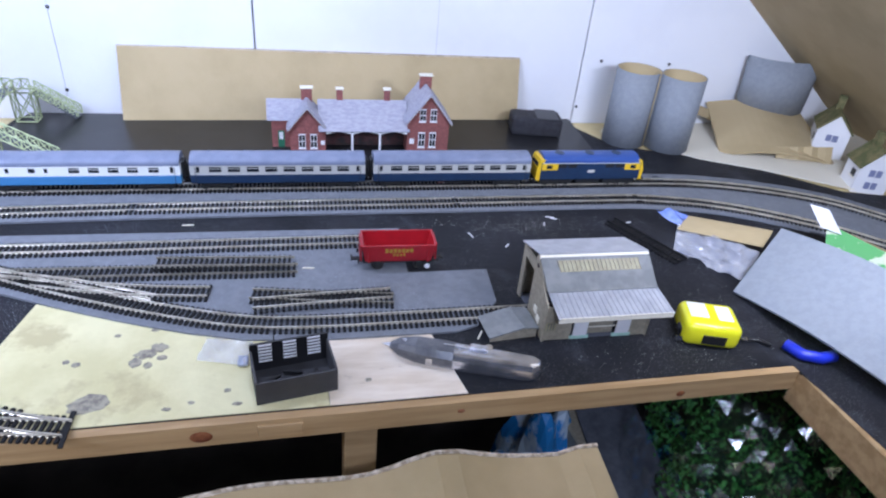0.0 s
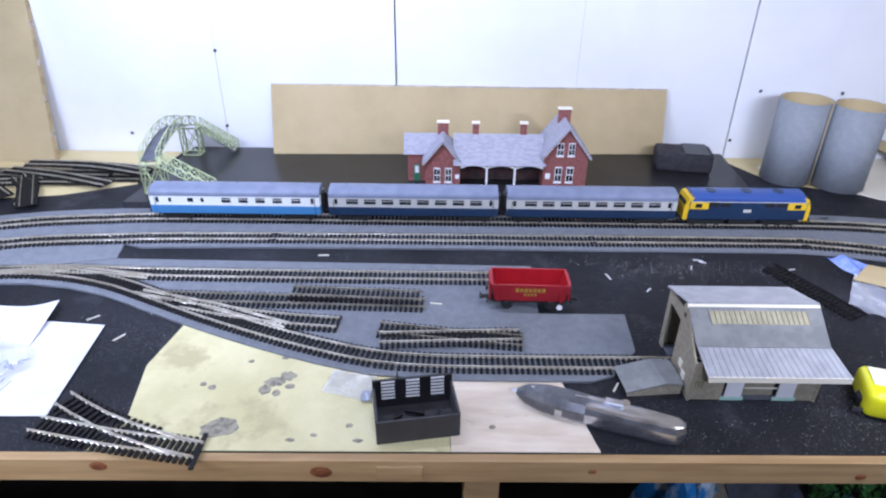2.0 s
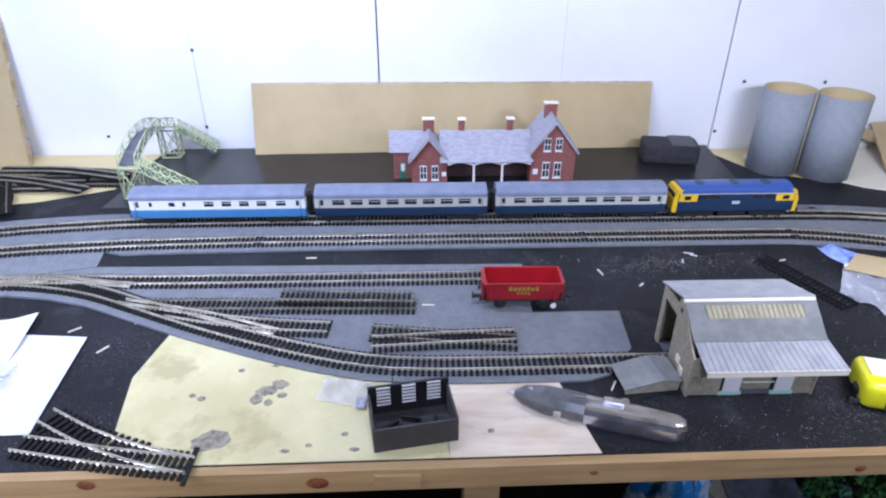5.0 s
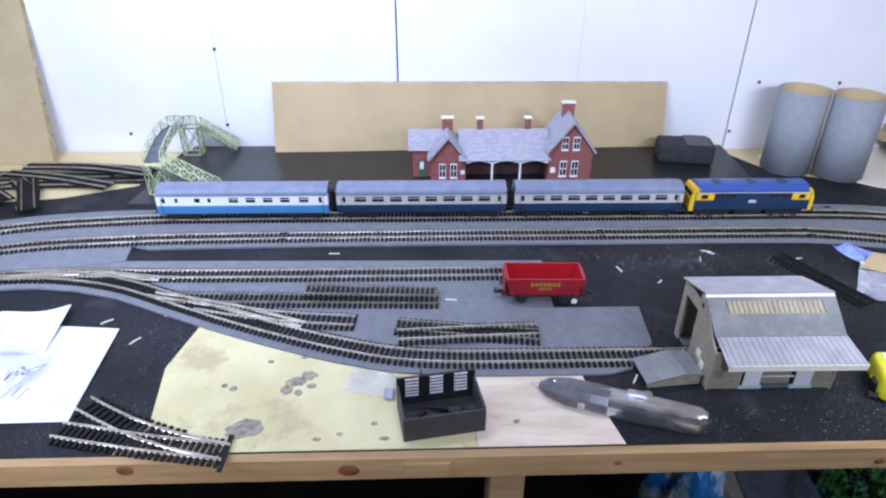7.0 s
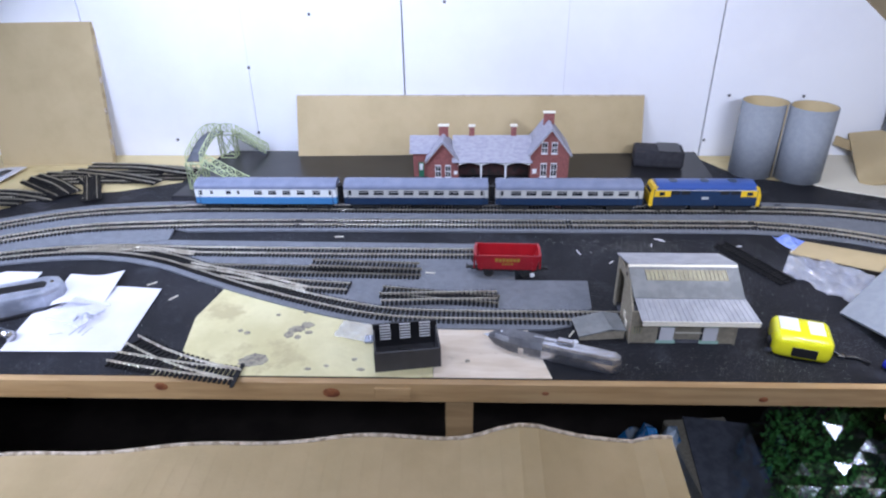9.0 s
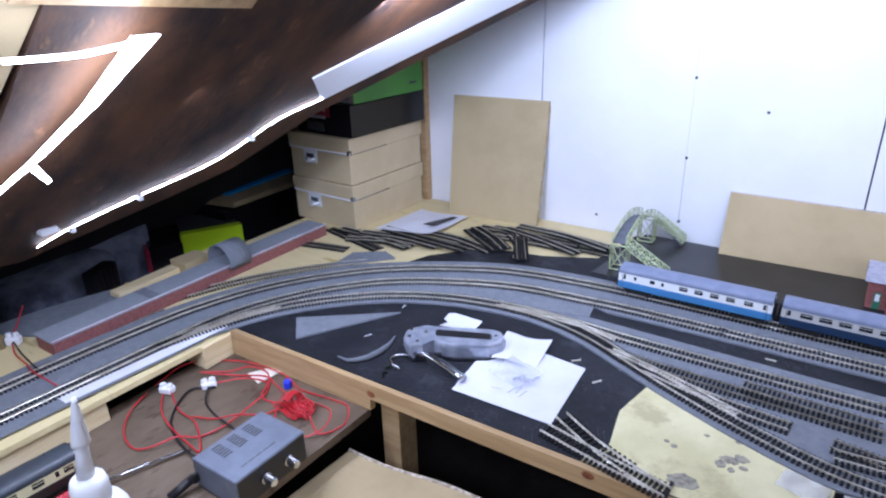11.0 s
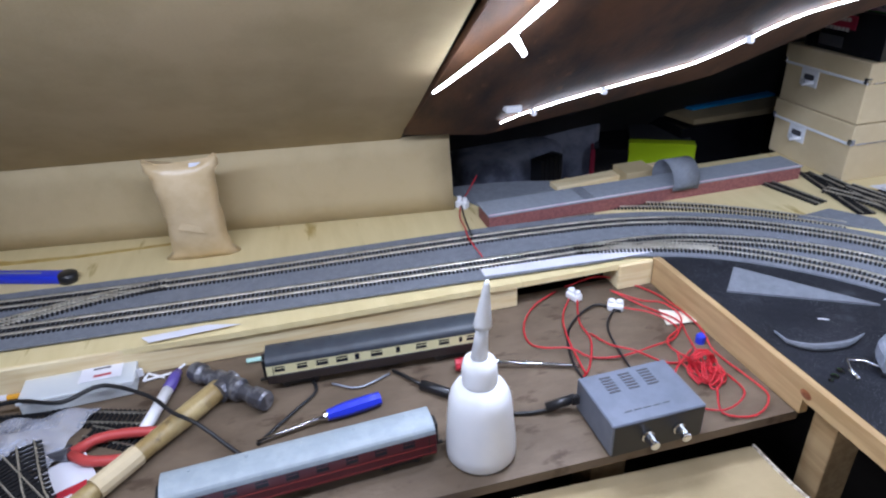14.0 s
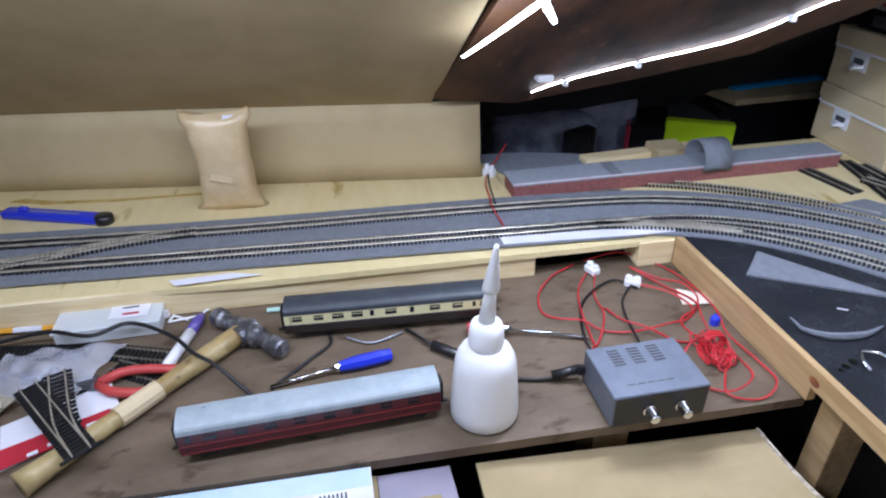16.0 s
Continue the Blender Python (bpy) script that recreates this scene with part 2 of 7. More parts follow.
# back wall of white boards, with open joints between them
wall = thing("wall_north", Matrix(), "white painted panel wall behind the layout", "wall", kind="structure")
edges_x = [-0.934, -0.612, -0.294, 0.018, 0.335, 0.622]
for a, b in zip(edges_x, edges_x[1:]):
    wide = [0.0014 if e in (0.018, -0.612) else 0.0005 for e in (a, b)]
    part("panel", box(b - a - wide[0] - wide[1], 0.018, 1.50, (a + wide[0] + b - wide[1]) / 2, 0.733, -0.02), M["wall"], wall)
    if wide[1] < 0.001 and b < 0.6:
        part("joint_filler", box(0.0009, 0.012, 1.30 if b < 0 else 1.50, b, 0.7306, 0.18 if b < 0 else -0.02), M["filler"], wall, "pale joint filler")
part("joint_backing", box(1.56, 0.006, 1.5, -0.156, 0.747, -0.02), M["seam"], wall)
# the panels right of the corner stand a little turned towards the room
part("panel", box(0.75, 0.018, 1.5, 0.375, 0.009, -0.02, 0.0008, m=pose(0.624, 0.724, 0, 0, 0, -3)), M["wall"], wall)
# enclosing walls, with the gloom of the eaves painted into their colour
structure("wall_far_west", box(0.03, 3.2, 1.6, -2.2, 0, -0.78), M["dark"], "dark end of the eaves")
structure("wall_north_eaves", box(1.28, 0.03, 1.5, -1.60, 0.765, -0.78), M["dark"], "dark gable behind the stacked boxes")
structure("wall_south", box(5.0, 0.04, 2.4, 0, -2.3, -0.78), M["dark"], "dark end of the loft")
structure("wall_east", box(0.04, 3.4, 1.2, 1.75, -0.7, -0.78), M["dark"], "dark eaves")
# roof: lining board on the left slope with a slanted lower edge, card panel in front, dark boarding elsewhere
roof = thing("roof_slope_left", Matrix(), "brown hardboard lining on the sloping roof", "roof", kind="structure")


def on_roof(x, y, lift=0.0):
    return Vector((x, y, roof_z(x, y) + lift))


bm = bmesh.new()
outline = [(-1.045, -0.325),  (-1.050, -0.19), (-0.962, -0.045), (-0.874, 0.088), (-0.745, 0.170), (-0.55, 0.40), (-0.26, 0.73), (0.10, 0.73), (0.10, -0.285), (-0.75, -0.290)]
lo = [bm.verts.new(on_roof(x, y, -0.018)) for x, y in outline]
hi = [bm.verts.new(on_roof(x, y, -0.006)) for x, y in outline]
bm.faces.new(lo)
bm.faces.new(hi[::-1])
for i in range(len(lo)):
    j = (i + 1) % len(lo)
    bm.faces.new((lo[i], hi[i], hi[j], lo[j]))
part("lining_board", bm, M["hardboard"], roof)
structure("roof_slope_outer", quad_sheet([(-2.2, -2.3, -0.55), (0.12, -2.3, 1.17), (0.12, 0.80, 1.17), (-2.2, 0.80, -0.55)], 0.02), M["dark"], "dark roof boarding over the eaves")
structure("roof_slope_right", quad_sheet([(0.10, -2.3, 0.928), (1.78, -2.3, -0.399), (1.78, 0.80, -0.399), (0.10, 0.80, 0.928)], 0.02), M["card_dull"], "brown card lining on the right roof slope")
panel = quad_sheet([on_roof(-1.277, -1.7, -0.004), on_roof(-0.15, -1.7, -0.004), on_roof(-0.05, -0.25, -0.004), on_roof(-1.082, -0.325, -0.004)], 0.005, 12, 8,
                   lambda u, v: 0.004 * math.sin(5 * u + 3 * v))
structure("roof_card_panel", panel, M["card_dull"], "brown cardboard sheet fixed under the rafters", category="cardboard panel")
# baseboards, with a front edge that runs slightly askew


def edge_y(x):
    return 0.005 - 0.012 * (0.6 - x) / 1.4


def rail_y(x):
    return edge_y(x) - 0.010


def rail_slab(x0, x1, z0, z1):
    return slab([(x0, rail_y(x0)), (x1, rail_y(x1)), (x1, edge_y(x1)), (x0, edge_y(x0))], z0, z1)


board = thing("baseboard", Matrix(), "plywood baseboard of the layout on a pine frame", "baseboard", kind="structure")
part("plywood_top", slab([(-1.33, -1.9), (-0.905, -1.9), (-0.842, -1.06), (-0.813, -0.62), (-0.803, -0.15), (-0.803, edge_y(-0.803)), (0.63, edge_y(0.63)), (1.5, 0.005), (1.5, 0.719), (-1.10, 0.719), (-1.10, -0.02), (-1.13, -0.20)], -0.012, -0.0035), M["ply"], board, "bare pale plywood")
part("painted_top", slab([(-0.80, edge_y(-0.80) - 0.001), (0.606, edge_y(0.606) - 0.001), (0.640, -0.30), (1.40, -0.30), (1.40, 0.30), (1.0, 0.40), (0.86, 0.52), (0.66, 0.60), (0.60, 0.717), (-0.375, 0.717),
                          (-0.40, 0.56), (-0.50, 0.515), (-0.62, 0.495), (-0.70, 0.40), (-0.80, 0.10)], -0.0034, 0.0), M["black_paint"], board, "black painted board with white dust")
part("front_rail", rail_slab(-0.510, 0.608, -0.0256, -0.0008), M["timber"], board, "knotty pine rail")
part("front_rail", rail_slab(-0.802, -0.5102, -0.0446, -0.0008), M["timber"], board, "knotty pine rail")
for x, z, r in ((0.0, -0.014, 0.0075), (-0.19, -0.008, 0.006), (-0.508, -0.016, 0.006), (0.235, -0.012, 0.003), (0.47, -0.017, 0.004)):
    part("knot", lathe([(r * 0.7, 0), (r, 0.0004), (r * 0.6, 0.0012)], 12, m=pose(x, rail_y(x) + 0.0001, z, 90, 0, 0) @ Matrix.Diagonal((1.3, 0.9, 1, 1))), M["knot"], board)
part("side_rail", box(0.020, 0.34, 0.044, 0.0, -0.17, -0.0446, 0.0015, m=pose(0.617, 0.0, 0, 0, 0, 3)), M["timber"], board, "pine rail of the right-hand board")
part("left_rail", box(0.020, 0.72, 0.042, 0.0, 0.0, -0.0460, 0.0015, m=pose(-0.8275, -0.585, 0, 0, 0, -1.3)), M["timber_pale"], board, "pale pine rail")
part("rail_block", box(0.045, 0.055, 0.040, -0.822, -0.045, -0.0450, 0.0015), M["timber_pale"], board)
part("leg", box(0.032, 0.04, 0.7375, 0.141, 0.0222, -0.75, 0.001), M["timber"], board)
part("leg", box(0.032, 0.04, 0.7375, -0.49, 0.0222, -0.75, 0.001), M["timber"], board)
part("leg", box(0.032, 0.04, 0.70, -0.95, -1.0, -0.75, 0.001), M["timber"], board)
part("splice", box(0.040, 0.003, 0.014, 0.068, rail_y(0.068) - 0.0005, -0.020, 0.0006), M["timber"], board)
part("bare_patch", slab([(-0.183, 0.183), (-0.197, 0.110), (-0.185, 0.039), (-0.205, edge_y(-0.205)), (0.112, edge_y(0.112)), (0.108, 0.100), (0.03, 0.110), (-0.05, 0.130), (-0.102, 0.150)], -0.001, 0.0007),
     M["patch"], board, "bare yellow board with glue stains")
part("bare_patch", slab([(0.1125, edge_y(0.1125)), (0.243, edge_y(0.243)), (0.222, 0.095), (0.1085, 0.100)], -0.001, 0.0007), M["patch_white"], board, "bare whitish wood")
bench = thing("workbench", pose(0, 0, 0), "worn brown plywood workbench top beside the layout", "workbench")
part("top", slab([(-0.835, -1.9), (-0.560, -1.9), (-0.522, -0.35), (-0.515, -0.010), (-0.835, -0.010)], -0.058, -0.046), M["bench"], bench)
part("shelf", slab([(-1.15, -1.9), (-0.8352, -1.9), (-0.8352, -0.99), (-1.15, -0.99)], -0.058, -0.0462), M["bench"], bench)
part("leg", box(0.045, 0.045, 0.70, -0.60, -0.20, -0.752), M["timber"], bench)
part("leg", box(0.045, 0.045, 0.70, -0.62, -1.5, -0.752), M["timber"], bench)

# ---- railway tracks ----
GAUGE, SLEEPER_Z, RAIL_H = 0.0165, 0.0022, 0.0026
T1 = [(1.16, 0.02, 0), (1.10, 0.165, 0), (0.982, 0.312, 0), (0.907, 0.372, 0), (0.786, 0.417, 0), (0.66, 0.434, 0), (0.40, 0.435, 0), (0.05, 0.435, 0), (-0.22, 0.435, 0), (-0.364, 0.430, 0),
      (-0.532, 0.402, 0), (-0.701, 0.312, 0), (-0.80, 0.218, 0), (-0.866, 0.118, 0), (-0.908, 0.005, 0), (-0.926, -0.12, 0), (-0.938, -0.30, 0), (-0.955, -0.70, 0), (-0.990, -1.13, 0), (-1.03, -1.75, 0)]
T2 = [(1.08, 0.02, 0), (1.01, 0.13, 0), (0.910, 0.238, 0), (0.846, 0.290, 0), (0.737, 0.348, 0), (0.62, 0.376, 0), (0.52, 0.380, 0), (0.28, 0.379, 0), (0.05, 0.379, 0), (-0.202, 0.376, 0), (-0.337, 0.370, 0),
      (-0.498, 0.348, 0), (-0.662, 0.270, 0), (-0.753, 0.185, 0), (-0.812, 0.088, 0), (-0.841, 0.0, 0), (-0.851, -0.12, 0), (-0.857, -0.22, 0), (-0.877, -0.54, 0), (-0.902, -0.935, 0), (-0.955, -1.75, 0)]
T3 = [(-0.852, -0.12, 0), (-0.836, -0.05, 0), (-0.805, 0.036, 0), (-0.758, 0.112, 0), (-0.682, 0.188, 0), (-0.614, 0.232, 0), (-0.535, 0.263, 0), (-0.454, 0.279, 0), (-0.375, 0.285, 0), (-0.264, 0.281, 0), (-0.08, 0.279, 0), (0.19, 0.279, 0)]
YARD = [(-0.454, 0.279, 0), (-0.40, 0.281, 0), (-0.346, 0.273, 0), (-0.293, 0.257, 0), (-0.236, 0.230, 0), (-0.161, 0.194, 0), (-0.086, 0.162, 0), (-0.018, 0.137, 0), (0.035, 0.122, 0), (0.091, 0.116, 0), (0.20, 0.115, 0), (0.44, 0.117, 0)]


def offset_line(line, d):
    out = []
    for i, q in enumerate(line):
        t = (line[min(i + 1, len(line) - 1)] - line[max(i - 1, 0)]).normalized()
        out.append(q + Vector((-t.y, t.x, 0)) * d)
    return out


def rail_mesh(line, z):
    """Foot, web and head along a line."""
    bm = bmesh.new()
    prof = [(-0.0011, 0), (0.0011, 0), (0.0004, 0.0006), (0.0004, 0.0016), (0.0006, 0.0018), (0.0006, RAIL_H), (-0.0006, RAIL_H), (-0.0006, 0.0018), (-0.0004, 0.0016), (-0.0004, 0.0006)]
    rings = []
    for i, q in enumerate(line):
        t = (line[min(i + 1, len(line) - 1)] - line[max(i - 1, 0)]).normalized()
        s = Vector((-t.y, t.x, 0))
        rings.append([bm.verts.new(q + s * a + Vector((0, 0, z + b))) for a, b in prof])
    for a, b in zip(rings, rings[1:]):
        for k in range(len(prof)):
            bm.faces.new((a[k], a[(k + 1) % len(prof)], b[(k + 1) % len(prof)], b[k]))
    bm.faces.new(rings[0][::-1])
    bm.faces.new(rings[-1])
    return bm


def walk_line(line, step):
    """Points and directions at even steps along a line."""
    out, need = [], step / 2
    for a, b in zip(line, line[1:]):
        d = (b - a).length
        while need <= d and d > 0:
            out.append((a.lerp(b, need / d), (b - a).normalized()))
            need += step
        need -= d
    return out


sleeper_mesh = None


def track(name, pts, z, label, rail="rail", single=False, m=None, pitch=0.0059, width=0.030, straight=False, group="", category="model track", picked=None):
    """A length of model track: two rails on a row of sleepers."""
    global sleeper_mesh
    tr = thing(name, m or Matrix(), label, category, group)
    line = smooth_line(pts, 0.02 if not straight else 0.2)
    for d in (-GAUGE / 2, GAUGE / 2):
        part("rail", rail_mesh(offset_line(line, d), z + SLEEPER_Z), M[rail], tr)
    places = walk_line(line, pitch)
    chosen = places if single else [q for q in places if picked and picked(q[0])][:300]
    if chosen:
        if sleeper_mesh is None:
            bm = box(0.0030, 0.030, SLEEPER_Z, 0, 0, 0)
            for s in (-1, 1):
                box(0.0026, 0.0042, 0.0010, 0, s * GAUGE / 2, SLEEPER_Z - 0.0001, bm=bm)
            sleeper_mesh = bpy.data.meshes.new("sleeper")
            bm.to_mesh(sleeper_mesh)
            bm.free()
            sleeper_mesh.materials.append(M["sleeper"])
        for q, t in chosen:
            s = new("sleeper", sleeper_mesh)
            s.parent = tr
            s.matrix_local = Matrix.Translation(q + Vector((0, 0, z))) @ Matrix.Rotation(math.atan2(t.y, t.x), 4, "Z")
    if len(chosen) < len(places):
        bm = bmesh.new()
        for q, t in places:
            if (q, t) in chosen:
                continue
            box(0.0030, width, SLEEPER_Z, 0, 0, 0, bm=bm, m=Matrix.Translation(q + Vector((0, 0, z))) @ Matrix.Rotation(math.atan2(t.y, t.x), 4, "Z"))
        tagged(part("sleeper_rest", bm, M["sleeper"], tr), "black plastic sleepers in a row", kind="stuff")
    return tr


# grey foam underlay: one ribbon under the main lines, one sheet under the yard
l1, l2, l3, l4 = (smooth_line(p, 0.03) for p in (T1, T2, T3, YARD))
outer = [(q.x, q.y) for q in offset_line(l1, -0.036)]
inner_right = [(q.x, q.y) for q in offset_line(l2, 0.024) if q.x > -0.32]
inner_left = [(q.x, q.y) for q in offset_line(l3, -0.024) if q.x < -0.44 and q.y > -0.06]
low_left = [(q.x, q.y) for q in offset_line(l2, 0.038) if q.y < -0.06 and q.x < -0.5]
yard_edge = [(q.x, q.y) for q in offset_line(l4, -0.024) if -0.44 < q.x < 0.275]
underlay = thing("track_underlay", Matrix(), "grey foam underlay sheets beneath the tracks", "underlay", kind="structure")
ribbon = outer + low_left[::-1] + inner_left + yard_edge[:1] + [(-0.40, 0.30), (-0.322, 0.319), (-0.329, 0.3585)] + inner_right[::-1]
part("main_line_strip", slab(ribbon, 0.0002, 0.003), M["underlay"], underlay)
part("yard_sheet", slab([(-0.321, 0.318), (-0.399, 0.299)] + yard_edge + [(0.276, 0.100), (0.308, 0.140), (0.313, 0.206), (0.214, 0.206), (0.217, 0.311)], 0.0002, 0.0028), M["underlay"], underlay)
Z0 = 0.003
track("main_line_outer", T1, Z0, "double-track outer line, brassy rails on black sleepers over grey underlay", picked=lambda q: q.y > -0.05 and q.x < 0.72)
track("main_line_inner", T2, Z0, "inner running line with brassy rails on black sleepers", picked=lambda q: q.y > -0.05 and q.x < 0.72)
track("goods_loop", T3, Z0, "curved loop line leading to a straight siding", single=True)
track("yard_lead", YARD, Z0, "curved yard track leading into the goods shed", single=True)

# ---- back of the layout: deck, backdrop, station, footbridge, rolls ----
M["brick"] = material("printed_red_brick", (0.29, 0.098, 0.088), 0.75, second=(0.20, 0.068, 0.062), scale=300, bump=0.3, bump_scale=700)
M["slate"] = material("printed_grey_slate", (0.38, 0.38, 0.44), 0.7, second=(0.30, 0.30, 0.37), scale=120, stretch=(1, 1, 3), bump=0.2, bump_scale=400)
M["cream"] = material("cream_card", (0.78, 0.74, 0.62), 0.7)
M["glass_dark"] = material("dark_window", (0.015, 0.018, 0.025), 0.15)
M["green_door"] = material("green_door", (0.03, 0.16, 0.09), 0.5)
M["arch_dark"] = material("recess_print", (0.03, 0.024, 0.024), 0.7, second=(0.08, 0.03, 0.03), scale=90)
M["lattice"] = material("pale_green_card", (0.55, 0.62, 0.38), 0.7, second=(0.43, 0.50, 0.28), scale=60)
M["asphalt"] = material("grey_deck_card", (0.13, 0.14, 0.17), 0.8, second=(0.09, 0.10, 0.12), scale=60)
M["foam"] = material("black_foam", (0.018, 0.018, 0.024), 0.85, second=(0.03, 0.03, 0.036), scale=120, bump=0.5, bump_scale=250)
M["grey_sheet"] = material("grey_underlay_sheet", (0.28, 0.305, 0.34), 0.85, second=(0.25, 0.275, 0.31), scale=110, bump=0.4, bump_scale=500, specks=(0.36, 0.39, 0.44), speck_scale=500, speck_at=0.63)
M["steel"] = material("screw_steel", (0.10, 0.10, 0.11), 0.4, metal=0.7)

deck = thing("display_board", Matrix(), "glossy black board lying under the model station", "board")
part("board", slab([(-0.378, 0.468), (0.592, 0.476), (0.606, 0.700), (-0.352, 0.705)], 0.0005, 0.012), M["gloss_black"], deck)
part("edging", slab([(-0.378, 0.4655), (0.592, 0.4735), (0.592, 0.4757), (-0.378, 0.4677)], 0.0005, 0.011), M["foam"], deck, "dull black edge strip")

backdrop = thing("cardboard_backdrop", Matrix(), "plain brown cardboard strip leaning on the white wall", "cardboard")
part("sheet", quad_sheet([(-0.200, 0.672, 0.0125), (0.497, 0.692, 0.0125), (0.495, 0.719, 0.121), (-0.201, 0.714, 0.125)], 0.004, 16, 6,
                         lambda u, v: 0.0015 * math.sin(9 * u) * v), M["card"], backdrop)
part("torn_edge", quad_sheet([(-0.201, 0.7145, 0.1252), (0.495, 0.7195, 0.1212), (0.495, 0.7197, 0.1235), (-0.201, 0.7147, 0.1265)], 0.003, 40, 1,
                             lambda u, v: 0.0008 * math.sin(60 * u)), M["card_edge"], backdrop)


def station():
    st = thing("model_station", pose(0, 0, 0.0125), "red brick card model station with grey slate roofs", "model building")

    def gable(x0, x1, y0, y1, eave, peak, windows, over=0.004):
        xm = (x0 + x1) / 2
        part("wall", prism([(x0, 0), (x1, 0), (x1, eave), (xm, peak), (x0, eave)], y1 - y0, Matrix.Translation((0, (y0 + y1) / 2, 0))), M["brick"], st)
        for s in (-1, 1):
            xe = x0 - over if s < 0 else x1 + over
            ze = eave - over * (peak - eave) / (xm - x0)
            part("roof", quad_sheet([(xe, y0 - 0.004, ze), (xm, y0 - 0.004, peak), (xm, y1 + 0.002, peak), (xe, y1 + 0.002, ze)][::s], 0.0015), M["slate"], st)
            barge = part("bargeboard", quad_sheet([(xe, y0 - 0.0048, ze - 0.003), (xm, y0 - 0.0048, peak - 0.003), (xm, y0 - 0.0048, peak + 0.0006), (xe, y0 - 0.0048, ze + 0.0006)], 0.0008), M["slate"], st)
            for k in range(12):
                f = (k + 0.5) / 12
                part("fret", box(0.0010, 0.0006, 0.0012, xe + (xm - xe) * f, y0 - 0.0055, ze + (peak - ze) * f - 0.0026), M["cream"], barge)
        for wx, wz, w, h in windows:
            win = part("window", box(w, 0.0012, h, wx, y0 - 0.0004, wz), M["white_plastic"], st, "white sash window")
            for s in (-1, 1):
                for q in (0, 1):
                    part("pane", box(w * 0.36, 0.0008, h * 0.38, wx + s * w * 0.23, y0 - 0.0009, wz + h * (0.09 + 0.45 * q)), M["glass_dark"], win)
            part("sill", box(w * 1.15, 0.0020, 0.0016, wx, y0 - 0.001, wz - 0.0012), M["white_plastic"], win)

    gable(0.259, 0.327, 0.533, 0.612, 0.058, 0.102, [(0.2825, 0.012, 0.011, 0.026), (0.3005, 0.012, 0.011, 0.026), (0.2825, 0.056, 0.010, 0.021), (0.3000, 0.056, 0.010, 0.021)])
    gable(0.074, 0.129, 0.538, 0.590, 0.044, 0.077, [(0.0925, 0.008, 0.0105, 0.024), (0.1105, 0.008, 0.0105, 0.024)])
    part("wall", box(0.045, 0.040, 0.046, 0.068, 0.582, 0), M["brick"], st)
    part("wall", box(0.132, 0.030, 0.042, 0.194, 0.585, 0), M["arch_dark"], st, "dark recessed platform wall")
    for x0, x1, e0, e1 in ((0.039, 0.105, 0.046, 0.558), (0.118, 0.262, 0.040, 0.5285)):
        part("roof", quad_sheet([(x0, e1, e0), (x1, e1, e0), (x1, 0.580, 0.0745), (x0, 0.580, 0.0745)], 0.0015), M["slate"], st)
        part("roof", quad_sheet([(x1, 0.610, 0.047), (x0, 0.610, 0.047), (x0, 0.580, 0.0745), (x1, 0.580, 0.0745)], 0.0015), M["slate"], st)
    for x in (0.1705, 0.2145):
        part("post", box(0.0032, 0.0032, 0.036, x, 0.5315, 0.0), M["white_plastic"], st)
    for a, b in ((0.130, 0.169), (0.172, 0.213), (0.216, 0.258)):
        pts = [(a, 0.0400), (b, 0.0400)] + [(b + (a - b) * k / 10, 0.0345 + 0.0040 * math.sin(math.pi * k / 10)) for k in range(11)]
        part("valance", prism(pts, 0.0014, Matrix.Translation((0, 0.5312, 0))), M["white_plastic"], st)
    for x, y, z0, z1, w in ((0.1015, 0.583, 0.070, 0.0915, 0.017), (0.1535, 0.583, 0.066, 0.0905, 0.0095), (0.2300, 0.583, 0.066, 0.0910, 0.0095), (0.2930, 0.585, 0.090, 0.1150, 0.019)):
        ch = part("chimney", box(w, 0.009, z1 - z0, x, y, z0, 0.0003), M["brick"], st)
        part("chimney_cap", box(w + 0.003, 0.012, 0.0018, x, y, z1), M["cream"], ch, "cream chimney cap")
    door = part("door", box(0.010, 0.0015, 0.028, 0.060, 0.5615, 0), M["green_door"], st, "green door with white glazing")
    part("glazing", box(0.006, 0.001, 0.012, 0.060, 0.5605, 0.014), M["white_plastic"], door)
    part("notice", box(0.0075, 0.0006, 0.009, 0.2665, 0.5325, 0.018), M["white_plastic"], st, "white notice board")
    part("notice", box(0.0065, 0.0006, 0.007, 0.1245, 0.5375, 0.014), M["white_plastic"], st, "white notice board")
    return st


station()


def lattice_panel(parent, a, b, h, n, t=0.0011):
    """A lattice girder between two points, with bars and crossed braces."""
    a, b = Vector(a), Vector(b)
    up = Vector((0, 0, h))
    g = part("lattice_girder", sweep([a, b], t, 4), M["lattice"], parent)
    part("bar", sweep([a + up, b + up], t, 4), M["lattice"], g)
    for k in range(n):
        p, q = a.lerp(b, k / n), a.lerp(b, (k + 1) / n)
        part("brace", sweep([p, q + up], t * 0.75, 4), M["lattice"], g)
        part("brace", sweep([p + up, q], t * 0.75, 4), M["lattice"], g)
        part("upright", sweep([p, p + up * 1.001], t, 4), M["lattice"], g)
    part("upright", sweep([b, b + up], t, 4), M["lattice"], g)


